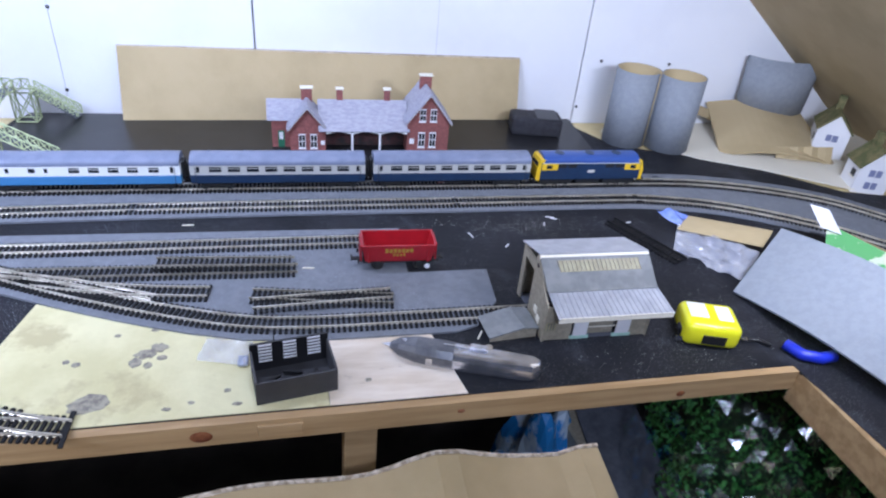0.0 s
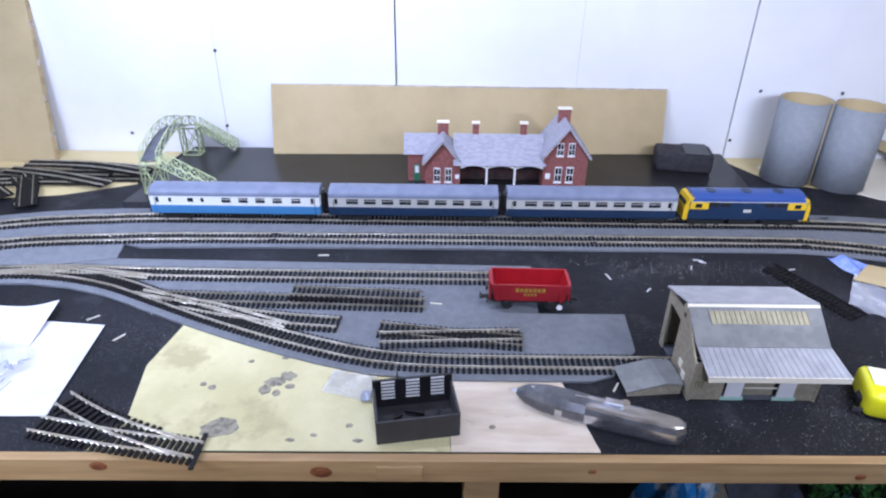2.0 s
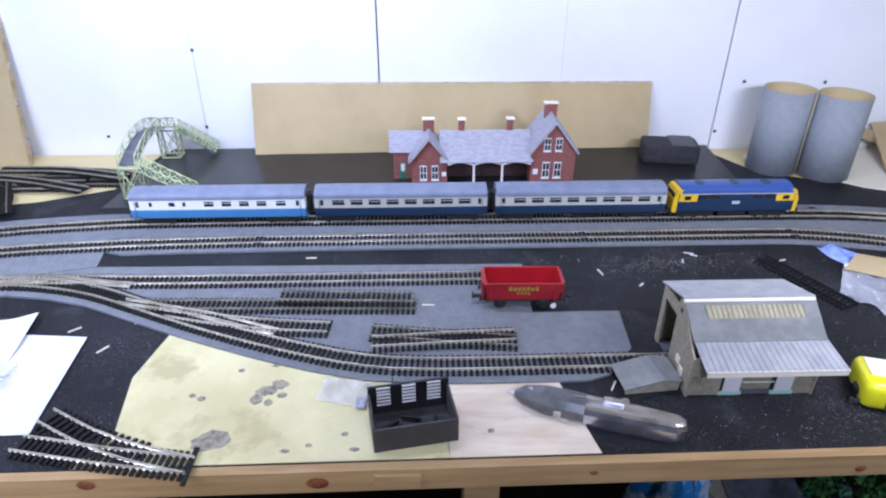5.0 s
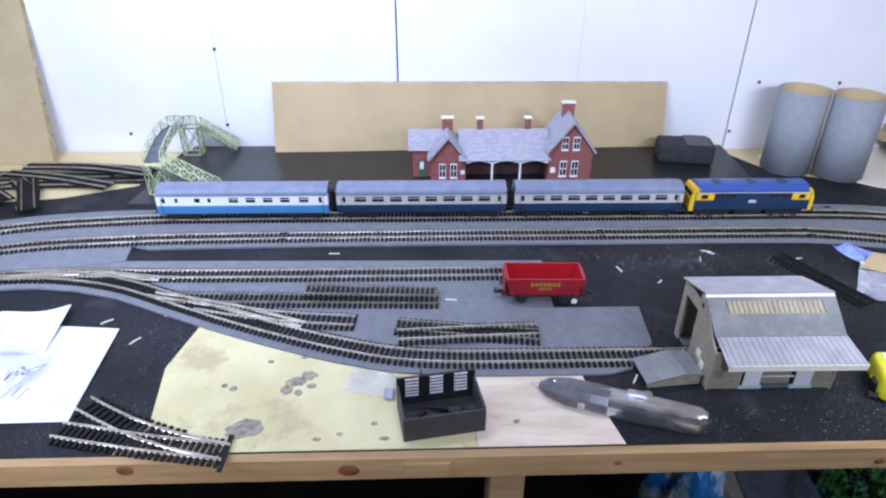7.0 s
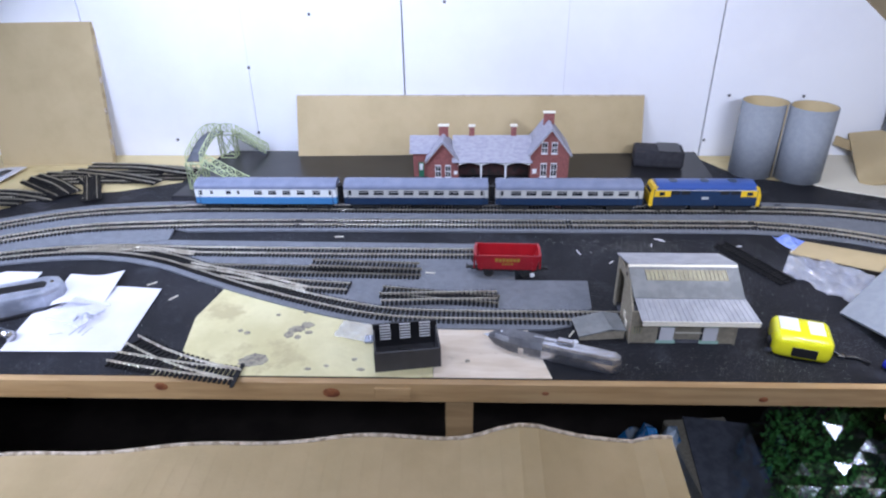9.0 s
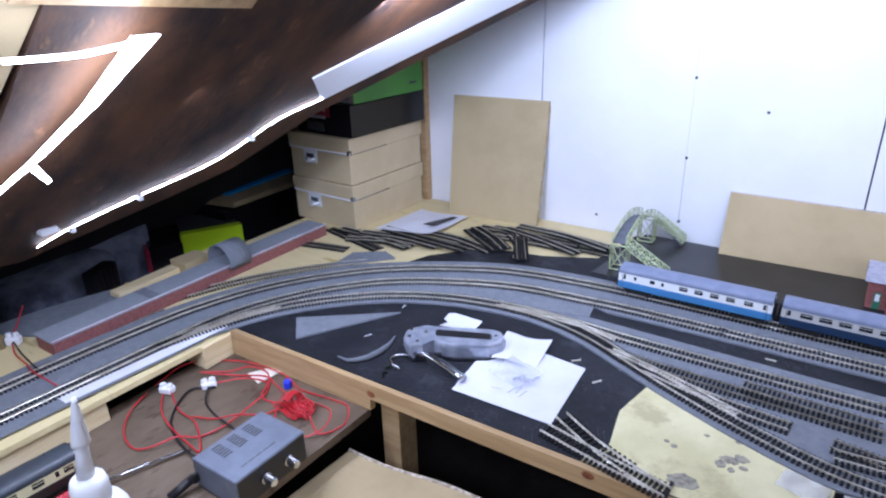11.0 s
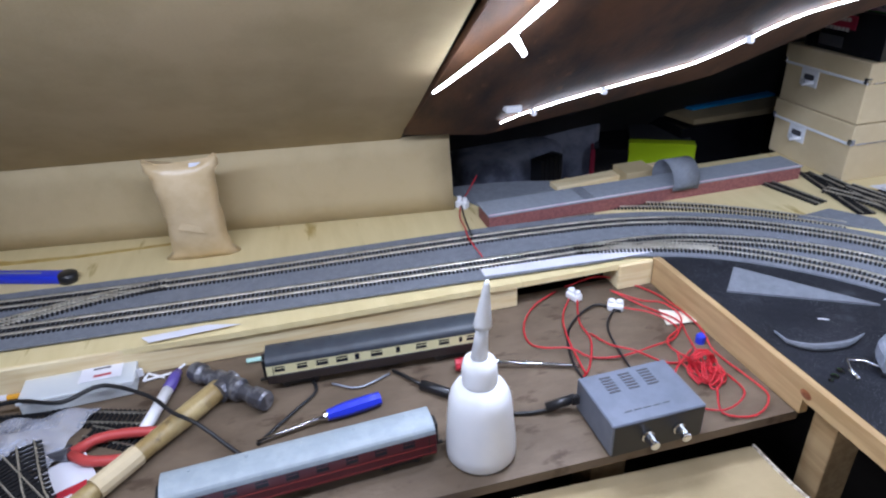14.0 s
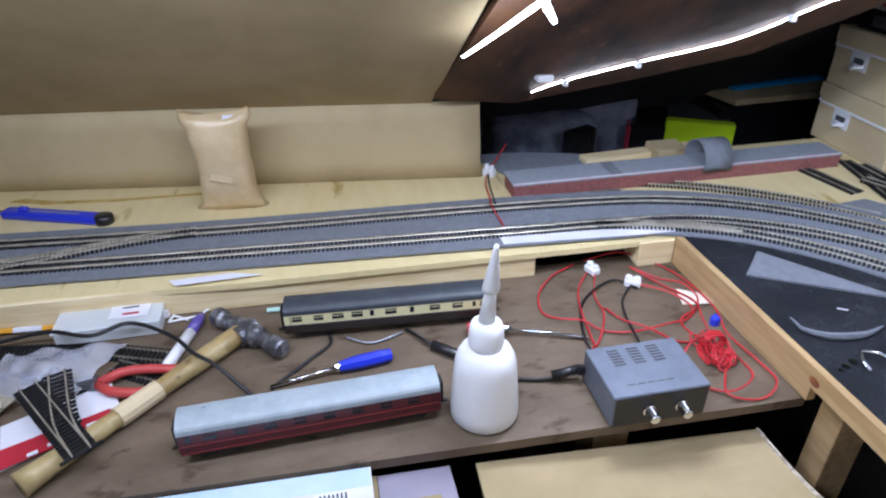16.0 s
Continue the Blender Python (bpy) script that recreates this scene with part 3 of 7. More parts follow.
def footbridge():
    br = thing("footbridge", pose(0.032, 0, 0.0122), "pale green lattice card model footbridge on the black board", "model bridge")
    for y0, y1 in ((0.498, 0.520), (0.660, 0.682)):
        for x0, x1 in ((-0.388, -0.358),):
            for a, b in (((x0, y0), (x1, y0)), ((x1, y0), (x1, y1)), ((x1, y1), (x0, y1)), ((x0, y1), (x0, y0))):
                lattice_panel(br, (*a, 0.001), (*b, 0.001), 0.048, 1, 0.0013)
    n = 6
    for x in (-0.388, -0.362):
        for k in range(n):
            ya, yb = 0.505 + 0.172 * k / n, 0.505 + 0.172 * (k + 1) / n
            za, zb = (0.050 + 0.020 * math.sin(math.pi * f) for f in (k / n, (k + 1) / n))
            lattice_panel(br, (x, ya, za), (x, yb, zb), 0.016, 1)
    for k in range(n):
        ya, yb = 0.505 + 0.172 * k / n, 0.505 + 0.172 * (k + 1) / n
        za, zb = (0.051 + 0.020 * math.sin(math.pi * f) for f in (k / n, (k + 1) / n))
        part("deck_panel", quad_sheet([(-0.388, ya, za), (-0.362, ya, za), (-0.362, yb, zb), (-0.388, yb, zb)], 0.001), M["asphalt"], br, "dark walkway panel")
    for y, xe in ((0.498, -0.284), (0.520, -0.284), (0.668, -0.302), (0.690, -0.302)):
        lattice_panel(br, (-0.360, y, 0.046), (xe, y + (0.012 if y > 0.6 else 0.0), 0.002), 0.014, 6)
    for y, xe in ((0.509, -0.284), (0.682, -0.302)):
        for k in range(14):
            f = (k + 0.5) / 14
            part("step", box(0.0058, 0.020, 0.0012, -0.360 + (xe + 0.360) * f, y, 0.046 - 0.045 * f), M["asphalt"], br)
    return br


footbridge()

foam = thing("foam_block", pose(0.512, 0.632, 0.0122, 0, 0, -9), "black foam block with rounded edges on the board", "foam block")
part("block", box(0.092, 0.052, 0.034, 0, 0, 0, 0.006, 3), M["foam"], foam, smooth=True)
part("strap", box(0.040, 0.053, 0.0006, 0.018, 0, 0.0341), M["gloss_black"], foam)


def roll(cx, cy, r, h, a0, a1, name, lean=0.0):
    """A sheet bent round: grey outside, brown card inside."""
    rl = thing(name, pose(cx, cy, 0.0005, lean, 0, 0), "grey sheet on card rolled into an upright tube, brown inside", "cardboard tube", group="rolled tubes")
    n = 40
    for rr, t, mat, lab in ((r, 0.0012, "grey_sheet", "grey outer skin"), (r - 0.0013, 0.0018, "card", "brown card core")):
        bm = bmesh.new()
        rows = []
        for k in range(n + 1):
            a = radians(a0 + (a1 - a0) * k / n)
            rad = rr - 0.003 * k / n
            rows.append([bm.verts.new((q * math.cos(a), q * math.sin(a), z)) for q, z in ((rad, 0), (rad, h), (rad - t, h), (rad - t, 0))])
        for a, b in zip(rows, rows[1:]):
            for k in range(4):
                bm.faces.new((a[k], a[(k + 1) % 4], b[(k + 1) % 4], b[k]))
        bm.faces.new(rows[0])
        bm.faces.new(rows[-1][::-1])
        part("skin" if rr == r else "core", bm, M[mat], rl, lab, smooth=True)
    return rl


roll(0.687, 0.618, 0.0410, 0.138, -42, 316, "rolled_tube")
roll(0.763, 0.592, 0.0410, 0.136, 150, 508, "rolled_tube")
for x, y, z in ((-0.293, 0.7235, 0.180), (-0.293, 0.7235, 0.335), (-0.293, 0.7235, 0.046), (0.66, 0.720, 0.122), (0.80, 0.712, 0.122), (0.628, 0.7225, 0.03), (-0.93, 0.7235, 0.22), (-0.92, 0.7235, 0.10), (-0.47, 0.7235, 0.03), (0.10, 0.7235, 0.30), (-0.16, 0.7235, 0.28)):
    tagged(part("wall_screw", lathe([(0.0030, 0), (0.0030, 0.0008), (0.0012, 0.0014)], 10, m=pose(x, y, z, 90, 0, 0)), M["steel"]), "small dark screw head in the white wall", "screw", "wall screws")

# cardboard scenery at the far right
bent = thing("bent_cardboard", pose(0, 0, 0), "bent brown cardboard former with a slot cut out", "cardboard")
part("sheet", quad_sheet([(0.86, 0.555, 0.004), (1.07, 0.50, 0.004), (1.10, 0.665, 0.045), (0.90, 0.70, 0.055)], 0.004, 14, 8, lambda u, v: 0.018 * math.sin(math.pi * u) - 0.004), M["card"], bent)
part("slot_face", quad_sheet([(0.875, 0.700, 0.028), (0.945, 0.590, 0.020), (0.948, 0.592, 0.034), (0.878, 0.702, 0.046)], 0.003), M["card_dull"], bent)
part("rib", quad_sheet([(0.96, 0.53, 0.004), (1.06, 0.505, 0.004), (1.06, 0.515, 0.032), (0.96, 0.54, 0.022)], 0.003, 8, 2, lambda u, v: 0.003 * math.sin(22 * u)), M["card"], bent)
curl = thing("curved_grey_sheet", pose(0, 0, 0), "grey sheet bent into an upright curve on the cardboard", "sheet")
bm = bmesh.new()
rows = []
for k in range(19):
    a = radians(195 + 120 * k / 18)
    rows.append([bm.verts.new((1.035 + r * math.cos(a), 0.705 + r * 0.8 * math.sin(a), z)) for r, z in ((0.082, 0.045), (0.088, 0.152), (0.086, 0.152), (0.080, 0.045))])
for a, b in zip(rows, rows[1:]):
    for k in range(4):
        bm.faces.new((a[k], a[(k + 1) % 4], b[(k + 1) % 4], b[k]))
bm.faces.new(rows[0])
bm.faces.new(rows[-1][::-1])
part("sheet", bm, M["grey_sheet"], curl, smooth=True)


M["moss_roof"] = material("mossy_brown_roof", (0.20, 0.17, 0.075), 0.85, second=(0.10, 0.11, 0.04), scale=70, bump=0.6, bump_scale=300)


def cottage(x, y, turn, w, d, h, label):
    c = thing("model_cottage", pose(x, y, -0.0034, 0, 0, turn), label, "model house", group="model cottages")
    part("wall", prism([(-w / 2, 0), (w / 2, 0), (w / 2, h), (0, h + w * 0.55), (-w / 2, h)], d), M["white_plastic"], c, "white gable walls")
    for s in (-1, 1):
        part("roof", quad_sheet([(s * (w / 2 + 0.004), -d / 2 - 0.004, h - 0.004), (0, -d / 2 - 0.004, h + w * 0.56), (0, d / 2 + 0.004, h + w * 0.56), (s * (w / 2 + 0.004), d / 2 + 0.004, h - 0.004)][::-s], 0.003), M["moss_roof"], c, "mossy brown roof")
    part("chimney", box(0.012, 0.012, 0.028, 0, d * 0.2, h + w * 0.42), M["moss_roof"], c)
    for sx in (-1, 1):
        win = part("window", box(0.002, 0.014, 0.012, sx * w / 2, -d * 0.2, h * 0.5), M["glass_dark"], c)
        part("sill", box(0.004, 0.017, 0.002, sx * w / 2, -d * 0.2, h * 0.5 - 0.002), M["cream"], win)
    for z in (0.1, 0.55):
        win = part("window", box(0.020, 0.002, 0.012, 0, -d / 2, h * z + 0.004), M["blue_ink"], c)
        part("window_frame", box(0.0012, 0.003, 0.012, 0, -d / 2, h * z + 0.004), M["white_plastic"], win)
    return c


cottage(1.090, 0.565, -35, 0.056, 0.070, 0.062, "white card cottage with a mossy brown roof")
cottage(1.055, 0.420, -20, 0.055, 0.050, 0.050, "small white card house with blue windows")
part_card = thing("pale_card_sheet", pose(0, 0, 0), "pale buff card sheet lying by the curve", "card")
part("sheet", slab([(0.80, 0.535), (0.90, 0.485), (1.02, 0.405), (1.40, 0.33), (1.40, 0.717), (0.70, 0.712), (0.66, 0.66)], 0.0003, 0.0022), M["cream"], part_card)

# ---- rolling stock ----
M["rail_blue"] = material("rail_blue", (0.012, 0.035, 0.085), 0.35, second=(0.010, 0.028, 0.07), scale=40)
M["bright_blue"] = material("bright_blue_roof", (0.035, 0.085, 0.30), 0.3)
M["pale_grey"] = material("pale_grey_band", (0.50, 0.50, 0.48), 0.4)
M["light_white"] = material("white_band", (0.78, 0.80, 0.80), 0.4)
M["light_blue"] = material("light_blue_band", (0.05, 0.20, 0.42), 0.4)
M["roof_grey"] = material("slate_blue_roof", (0.20, 0.23, 0.33), 0.5, second=(0.16, 0.19, 0.28), scale=40)
M["roof_white"] = material("white_roof", (0.72, 0.73, 0.70), 0.5)
M["roof_dark"] = material("charcoal_roof", (0.045, 0.055, 0.065), 0.45, second=(0.035, 0.04, 0.05), scale=50)
M["roof_steel"] = material("steel_grey_roof", (0.33, 0.38, 0.41), 0.45, second=(0.28, 0.33, 0.36), scale=50)
M["maroon"] = material("maroon_paint", (0.085, 0.010, 0.016), 0.28)
M["choc"] = material("dark_brown_paint", (0.028, 0.020, 0.018), 0.35)
M["buff"] = material("cream_paint", (0.72, 0.66, 0.38), 0.4)
M["underframe"] = material("black_underframe", (0.012, 0.012, 0.012), 0.6)
M["yellow"] = material("warning_yellow", (0.75, 0.48, 0.02), 0.4)
M["gold"] = material("dull_gold_print", (0.38, 0.22, 0.03), 0.5)
M["wheel"] = material("wheel_metal", (0.06, 0.06, 0.06), 0.4, metal=0.6)
M["lining"] = material("lining_line", (0.24, 0.030, 0.025), 0.5)


def arc_roof(w, z0, rise, L, inset=0.0):
    pts = [(-w / 2, z0)] + [(-w / 2 * math.cos(math.pi * k / 12), z0 + 0.002 + rise * math.sin(math.pi * k / 12) ** 0.8) for k in range(13)] + [(w / 2, z0)]
    return prism(pts, L, Matrix.Rotation(radians(90), 4, "Z"))


def bogie(parent, x):
    b = part("bogie", box(0.040, 0.022, 0.005, x, 0, 0.0055, 0.001), M["underframe"], parent)
    for dx in (-0.0165, 0.0165):
        for s in (-1, 1):
            part("wheel", lathe([(0.0064, 0), (0.0064, 0.0006), (0.0058, 0.0010), (0.0058, 0.0024)], 16, m=pose(x + dx, s * 0.0094, 0.0064, 90 if s < 0 else -90, 0, 0)), M["wheel"], b)
    for s in (-1, 1):
        part("sideframe", box(0.038, 0.0018, 0.005, x, s * 0.0135, 0.005, 0.0008), M["underframe"], b)


def coach(name, m, L, low, band, roof, wins, label, line=None, doors=True, group="coaches"):
    c = thing(name, m, label, "model coach", group)
    w = 0.0365
    part("lower_body", box(L, w, 0.0125, 0, 0, 0.0125, 0.0006), M[low], c)
    part("upper_body", box(L, w - 0.0006, 0.0145, 0, 0, 0.0250, 0.0004), M[band], c)
    part("roof", arc_roof(w, 0.0393, 0.0095, L - 0.001), M[roof], c, smooth=False)
    for k in range(5):
        part("roof_vent", lathe([(0.0017, 0), (0.0017, 0.0010), (0.0008, 0.0016)], 8, m=pose(-L * 0.4 + L * 0.2 * k, 0.006, 0.0502)), M[roof], c)
    part("underframe", box(L * 0.94, 0.026, 0.004, 0, 0, 0.0086), M["underframe"], c)
    part("battery_box", box(0.040, 0.020, 0.006, 0.01, 0, 0.0038, 0.0006), M["underframe"], c)
    for sx in (-1, 1):
        bogie(c, sx * L * 0.36)
        part("gangway", box(0.006, 0.015, 0.028, sx * (L / 2 + 0.002), 0, 0.0135, 0.001), M["underframe"], c)
        part("coupling", box(0.010, 0.004, 0.0018, sx * (L / 2 + 0.006), 0, 0.0075), M["underframe"], c)
    for side in (-1, 1):
        for x, ww, hh in wins:
            win = part("window", box(ww, 0.0008, hh, x * L, side * (w / 2 - 0.0002), 0.0335 - hh / 2, 0.0), M["glass_dark"], c)
            if ww > 0.010:
                part("vent_bar", box(ww, 0.0011, 0.0008, x * L, side * (w / 2 - 0.0001), 0.0335 + hh / 2 - 0.0028), M[band], win)
        if line:
            part("lining", box(L * 0.985, 0.0006, 0.0007, 0, side * (w / 2 + 0.0001), 0.0247), M[line], c)
            part("lining", box(L * 0.985, 0.0006, 0.0007, 0, side * (w / 2 + 0.0001), 0.0150), M[line], c)
        if doors:
            for x in (-0.47, 0.47):
                part("door_line", box(0.0007, 0.0006, 0.024, x * L, side * w / 2, 0.0130), M["underframe"], c)
    return c


big = [(-0.455, 0.004, 0.008)] + [(-0.36 + 0.104 * k, 0.0165, 0.0072) for k in range(8)] + [(0.455, 0.004, 0.008)]
mixed = [(-0.455, 0.004, 0.008), (-0.38, 0.004, 0.006), (-0.26, 0.008, 0.006), (-0.19, 0.004, 0.006), (-0.05, 0.013, 0.007), (0.05, 0.013, 0.007), (0.15, 0.013, 0.007), (0.25, 0.013, 0.007), (0.36, 0.013, 0.007), (0.455, 0.004, 0.008)]
RAIL_TOP = 0.0078
coach("passenger_coach", pose(-0.191, 0.435, RAIL_TOP), 0.240, "light_blue", "light_white", "roof_grey", mixed, "blue and white model coach with a slate-blue roof")
for x in (0.061, 0.313):
    coach("passenger_coach", pose(x, 0.435, RAIL_TOP), 0.240, "rail_blue", "pale_grey", "roof_grey", big, "blue and grey model coach with a slate-blue roof")


def locomotive(m):
    lo = thing("diesel_locomotive", m, "blue model diesel locomotive with yellow ends on the outer line", "model locomotive")
    L, w = 0.178, 0.036
    part("body", prism([(-L / 2 + 0.006, 0.013), (L / 2 - 0.006, 0.013), (L / 2 - 0.006, 0.040), (-L / 2 + 0.006, 0.040)], w), M["rail_blue"], lo)
    part("roof", arc_roof(w, 0.040, 0.0085, L - 0.02), M["bright_blue"], lo)
    part("cantrail", box(L - 0.016, w + 0.0006, 0.0012, 0, 0, 0.0392), M["pale_grey"], lo)
    for s in (-1, 1):
        nose = part("cab_front", prism([(s * (L / 2 - 0.006), 0.011), (s * L / 2, 0.012), (s * L / 2, 0.030), (s * (L / 2 - 0.005), 0.044), (s * (L / 2 - 0.012), 0.046), (s * (L / 2 - 0.006), 0.012)][::s], w - 0.001), M["yellow"], lo, "yellow cab front")
        part("windscreen", box(0.0012, 0.026, 0.008, s * (L / 2 - 0.0015), 0, 0.031), M["glass_dark"], nose)
        part("buffer_beam", box(0.004, 0.032, 0.005, s * L / 2, 0, 0.008), M["underframe"], lo)
        for q in (-1, 1):
            part("buffer", lathe([(0.0014, 0), (0.0014, 0.004), (0.0030, 0.004), (0.0030, 0.005)], 10, m=pose(s * (L / 2 + 0.001), q * 0.011, 0.0105, 0, 90 * s, 0)), M["wheel"], lo)
            cabside = part("cab_side", box(0.026, 0.0008, 0.0105, s * (L / 2 - 0.020), q * w / 2, 0.0285), M["yellow"], lo, "yellow cab side panel")
            part("cab_window", box(0.009, 0.0008, 0.006, s * (L / 2 - 0.019), q * (w / 2 + 0.0003), 0.0308), M["glass_dark"], cabside)
        b = part("bogie", box(0.054, 0.026, 0.007, s * 0.053, 0, 0.0035, 0.001), M["underframe"], lo)
        for k in (-1, 0, 1):
            for q in (-1, 1):
                part("wheel", lathe([(0.0066, 0), (0.0066, 0.0008), (0.0060, 0.0022)], 16, m=pose(s * 0.053 + k * 0.017, q * 0.0100, 0.0066, -90 * q, 0, 0)), M["wheel"], b)
    part("fuel_tank", box(0.040, 0.028, 0.009, 0, 0, 0.0042, 0.001), M["underframe"], lo)
    for q in (-1, 1):
        part("badge", box(0.011, 0.0008, 0.0045, 0.0, q * w / 2, 0.024), M["pale_grey"], lo)
        for k in range(4):
            part("grille", box(0.014, 0.0007, 0.006, -0.049 + k * 0.017 + (0.045 if k > 1 else 0), q * w / 2, 0.0325), M["underframe"], lo)
    for x in (-0.05, 0.0, 0.045):
        part("roof_fan", lathe([(0.008, 0), (0.008, 0.0008), (0.006, 0.0012)], 18, m=pose(x, 0, 0.0495)), M["rail_blue"], lo)
    return lo


locomotive(pose(0.533, 0.435, RAIL_TOP))
BENCH = -0.0458
coach("passenger_coach", pose(-0.580, -0.541, BENCH, 0, 0, 92.0), 0.262, "maroon", "maroon", "roof_steel", [(-0.46, 0.005, 0.007)] + [(-0.38 + 0.11 * k, 0.012, 0.0075) for k in range(8)], "maroon model coach with a steel-grey roof on the workbench", "lining")
coach("passenger_coach", pose(-0.742, -0.441, BENCH, 0, 0, 86.5), 0.262, "choc", "buff", "roof_dark", [(-0.44, 0.012, 0.007), (-0.34, 0.012, 0.007), (-0.25, 0.014, 0.0075), (-0.16, 0.014, 0.0075), (-0.09, 0.005, 0.008), (0.0, 0.014, 0.0075), (0.10, 0.005, 0.008), (0.21, 0.013, 0.007), (0.32, 0.013, 0.007), (0.40, 0.004, 0.007), (0.45, 0.011, 0.007)],
      "chocolate and cream model coach with a dark roof on the workbench")


def wagon(m):
    M["red"] = material("red_plastic", (0.38, 0.010, 0.018), 0.34, second=(0.31, 0.008, 0.015), scale=40)
    M["red_dark"] = material("red_inside", (0.30, 0.008, 0.014), 0.45)
    wg = thing("ore_wagon", m, "red plastic open wagon with black chassis and yellow lettering", "model wagon")
    L, w, h = 0.079, 0.034, 0.0205
    outer = [(-L / 2 + 0.004, -w / 2 + 0.003), (L / 2 - 0.004, -w / 2 + 0.003), (L / 2 - 0.004, w / 2 - 0.003), (-L / 2 + 0.004, w / 2 - 0.003)]
    top = [(-L / 2, -w / 2), (L / 2, -w / 2), (L / 2, w / 2), (-L / 2, w / 2)]
    bm = bmesh.new()
    z0, z1, t = 0.0125, 0.0125 + h, 0.0018
    a = [bm.verts.new((x, y, z0)) for x, y in outer]
    b = [bm.verts.new((x, y, z1)) for x, y in top]
    c = [bm.verts.new((x - math.copysign(t, x), y - math.copysign(t, y), z1)) for x, y in top]
    d = [bm.verts.new((x - math.copysign(t, x), y - math.copysign(t, y), z0 + 0.002)) for x, y in outer]
    bm.faces.new(a[::-1])
    bm.faces.new(d)
    for i in range(4):
        j = (i + 1) % 4
        bm.faces.new((a[i], a[j], b[j], b[i]))
        bm.faces.new((b[i], b[j], c[j], c[i]))
        bm.faces.new((c[i], c[j], d[j], d[i]))
    body = part("body", bm, M["red"], wg)
    for s in (-1, 1):
        for k in (-0.4, 0.4):
            part("rib", box(0.0022, 0.0016, h, k * L, s * (w / 2 - 0.0012), z0, m=Matrix.Identity(4)), M["red"], body)
        part("end_stanchion", box(0.002, 0.024, h * 0.95, s * (L / 2 + 0.0006), 0, z0), M["red"], body)
    for k in range(7):
        part("lettering", box(0.0032, 0.0005, 0.0042 if k % 2 else 0.0050, -0.013 + k * 0.0044, -w / 2 + 0.0008, z0 + h * 0.58, m=pose(0, 0, 0)), M["gold"], body, "dull gold lettering bar")
    for k in range(4):
        part("lettering", box(0.0022, 0.0005, 0.0028, -0.005 + k * 0.0036, -w / 2 + 0.0016, z0 + h * 0.34), M["gold"], body, "dull gold lettering bar")
    part("chassis", box(L - 0.004, 0.024, 0.004, 0, 0, 0.0088, 0.0006), M["underframe"], wg)
    for s in (-1, 1):
        for x in (-0.022, 0.022):
            wl = part("wheel", lathe([(0.0066, 0), (0.0066, 0.0008), (0.0060, 0.0012), (0.0060, 0.0024)], 18, m=pose(x, s * 0.0096, 0.0066, -90 * s, 0, 0)), M["wheel"], wg)
            part("hub", lathe([(0.0020, 0), (0.0012, 0.001)], 8, m=pose(x, s * 0.0122, 0.0066, -90 * s, 0, 0)), M["steel"], wl)
            part("axle_guard", box(0.008, 0.0014, 0.008, x, s * 0.0148, 0.0045, 0.0006), M["underframe"], wg)
        for q in (-1, 1):
            part("buffer", lathe([(0.0013, 0), (0.0013, 0.005), (0.0030, 0.005), (0.0030, 0.006)], 10, m=pose(s * (L / 2 - 0.002), q * 0.011, 0.0115, 0, 90 * s, 0)), M["underframe"], wg)
        part("coupling", box(0.012, 0.0050, 0.0018, s * (L / 2 + 0.004), 0, 0.0070), M["underframe"], wg)
        part("coupling_hook", box(0.0018, 0.0100, 0.0018, s * (L / 2 + 0.010), 0, 0.0080), M["underframe"], wg)
    part("brake_disc", lathe([(0.0032, 0), (0.0026, 0.001)], 12, m=pose(0.031, -0.0166, 0.0068, 90, 0, 0)), M["white_plastic"], wg, "small white disc")
    return wg


wagon(pose(0.2030, 0.226, 0.003, 0, 0, -1.5) @ Matrix.Scale(1.12, 4))

# ---- yard: loose track, goods shed, tools and papers on the black board ----
M["stone"] = material("printed_stone", (0.36, 0.32, 0.24), 0.75, second=(0.28, 0.25, 0.19), scale=220, bump=0.3, bump_scale=600)
M["roof_sheet"] = material("grey_corrugated_print", (0.24, 0.25, 0.25), 0.75, second=(0.18, 0.19, 0.195), scale=50)
M["roof_pale"] = material("pale_corrugated_print", (0.40, 0.41, 0.44), 0.65, second=(0.33, 0.34, 0.37), scale=60)
M["roof_light"] = material("yellowed_rooflight", (0.36, 0.33, 0.20), 0.5, second=(0.28, 0.25, 0.15), scale=60)
M["mint"] = material("pale_mint_trim", (0.42, 0.66, 0.58), 0.6)
M["yellow_gloss"] = material("yellow_plastic", (0.82, 0.80, 0.02), 0.25, clear=0.4)
M["black_plastic"] = material("black_plastic", (0.014, 0.014, 0.016), 0.35)
M["dark_grey"] = material("dark_grey_card", (0.050, 0.050, 0.055), 0.6, second=(0.04, 0.04, 0.045), scale=60)
M["steel_paint"] = material("grey_hammered_paint", (0.16, 0.165, 0.18), 0.35, metal=0.4, second=(0.11, 0.115, 0.13), scale=80, bump=0.2, bump_scale=300)
M["chrome"] = material("bright_steel", (0.72, 0.73, 0.76), 0.18, metal=1.0, second=(0.50, 0.51, 0.54), scale=60)
# mottling mixes wear with highlights painted in as the paler tone
M["worn_steel"] = material("worn_glint_metal", (0.66, 0.67, 0.72), 0.24, metal=0.85, second=(0.34, 0.35, 0.38), scale=70, low=0.44, high=0.58, bump=0.12, bump_scale=150, stretch=(0.6, 1.4, 1))
M["pewter"] = material("blue_grey_metal", (0.44, 0.47, 0.55), 0.28, metal=0.45, second=(0.30, 0.33, 0.40), scale=45, bump=0.08, bump_scale=200)
M["clear"] = material("clear_film", (0.86, 0.88, 0.95), 0.12, alpha=0.26, second=(0.60, 0.62, 0.72), scale=30, bump=0.8, bump_scale=60)
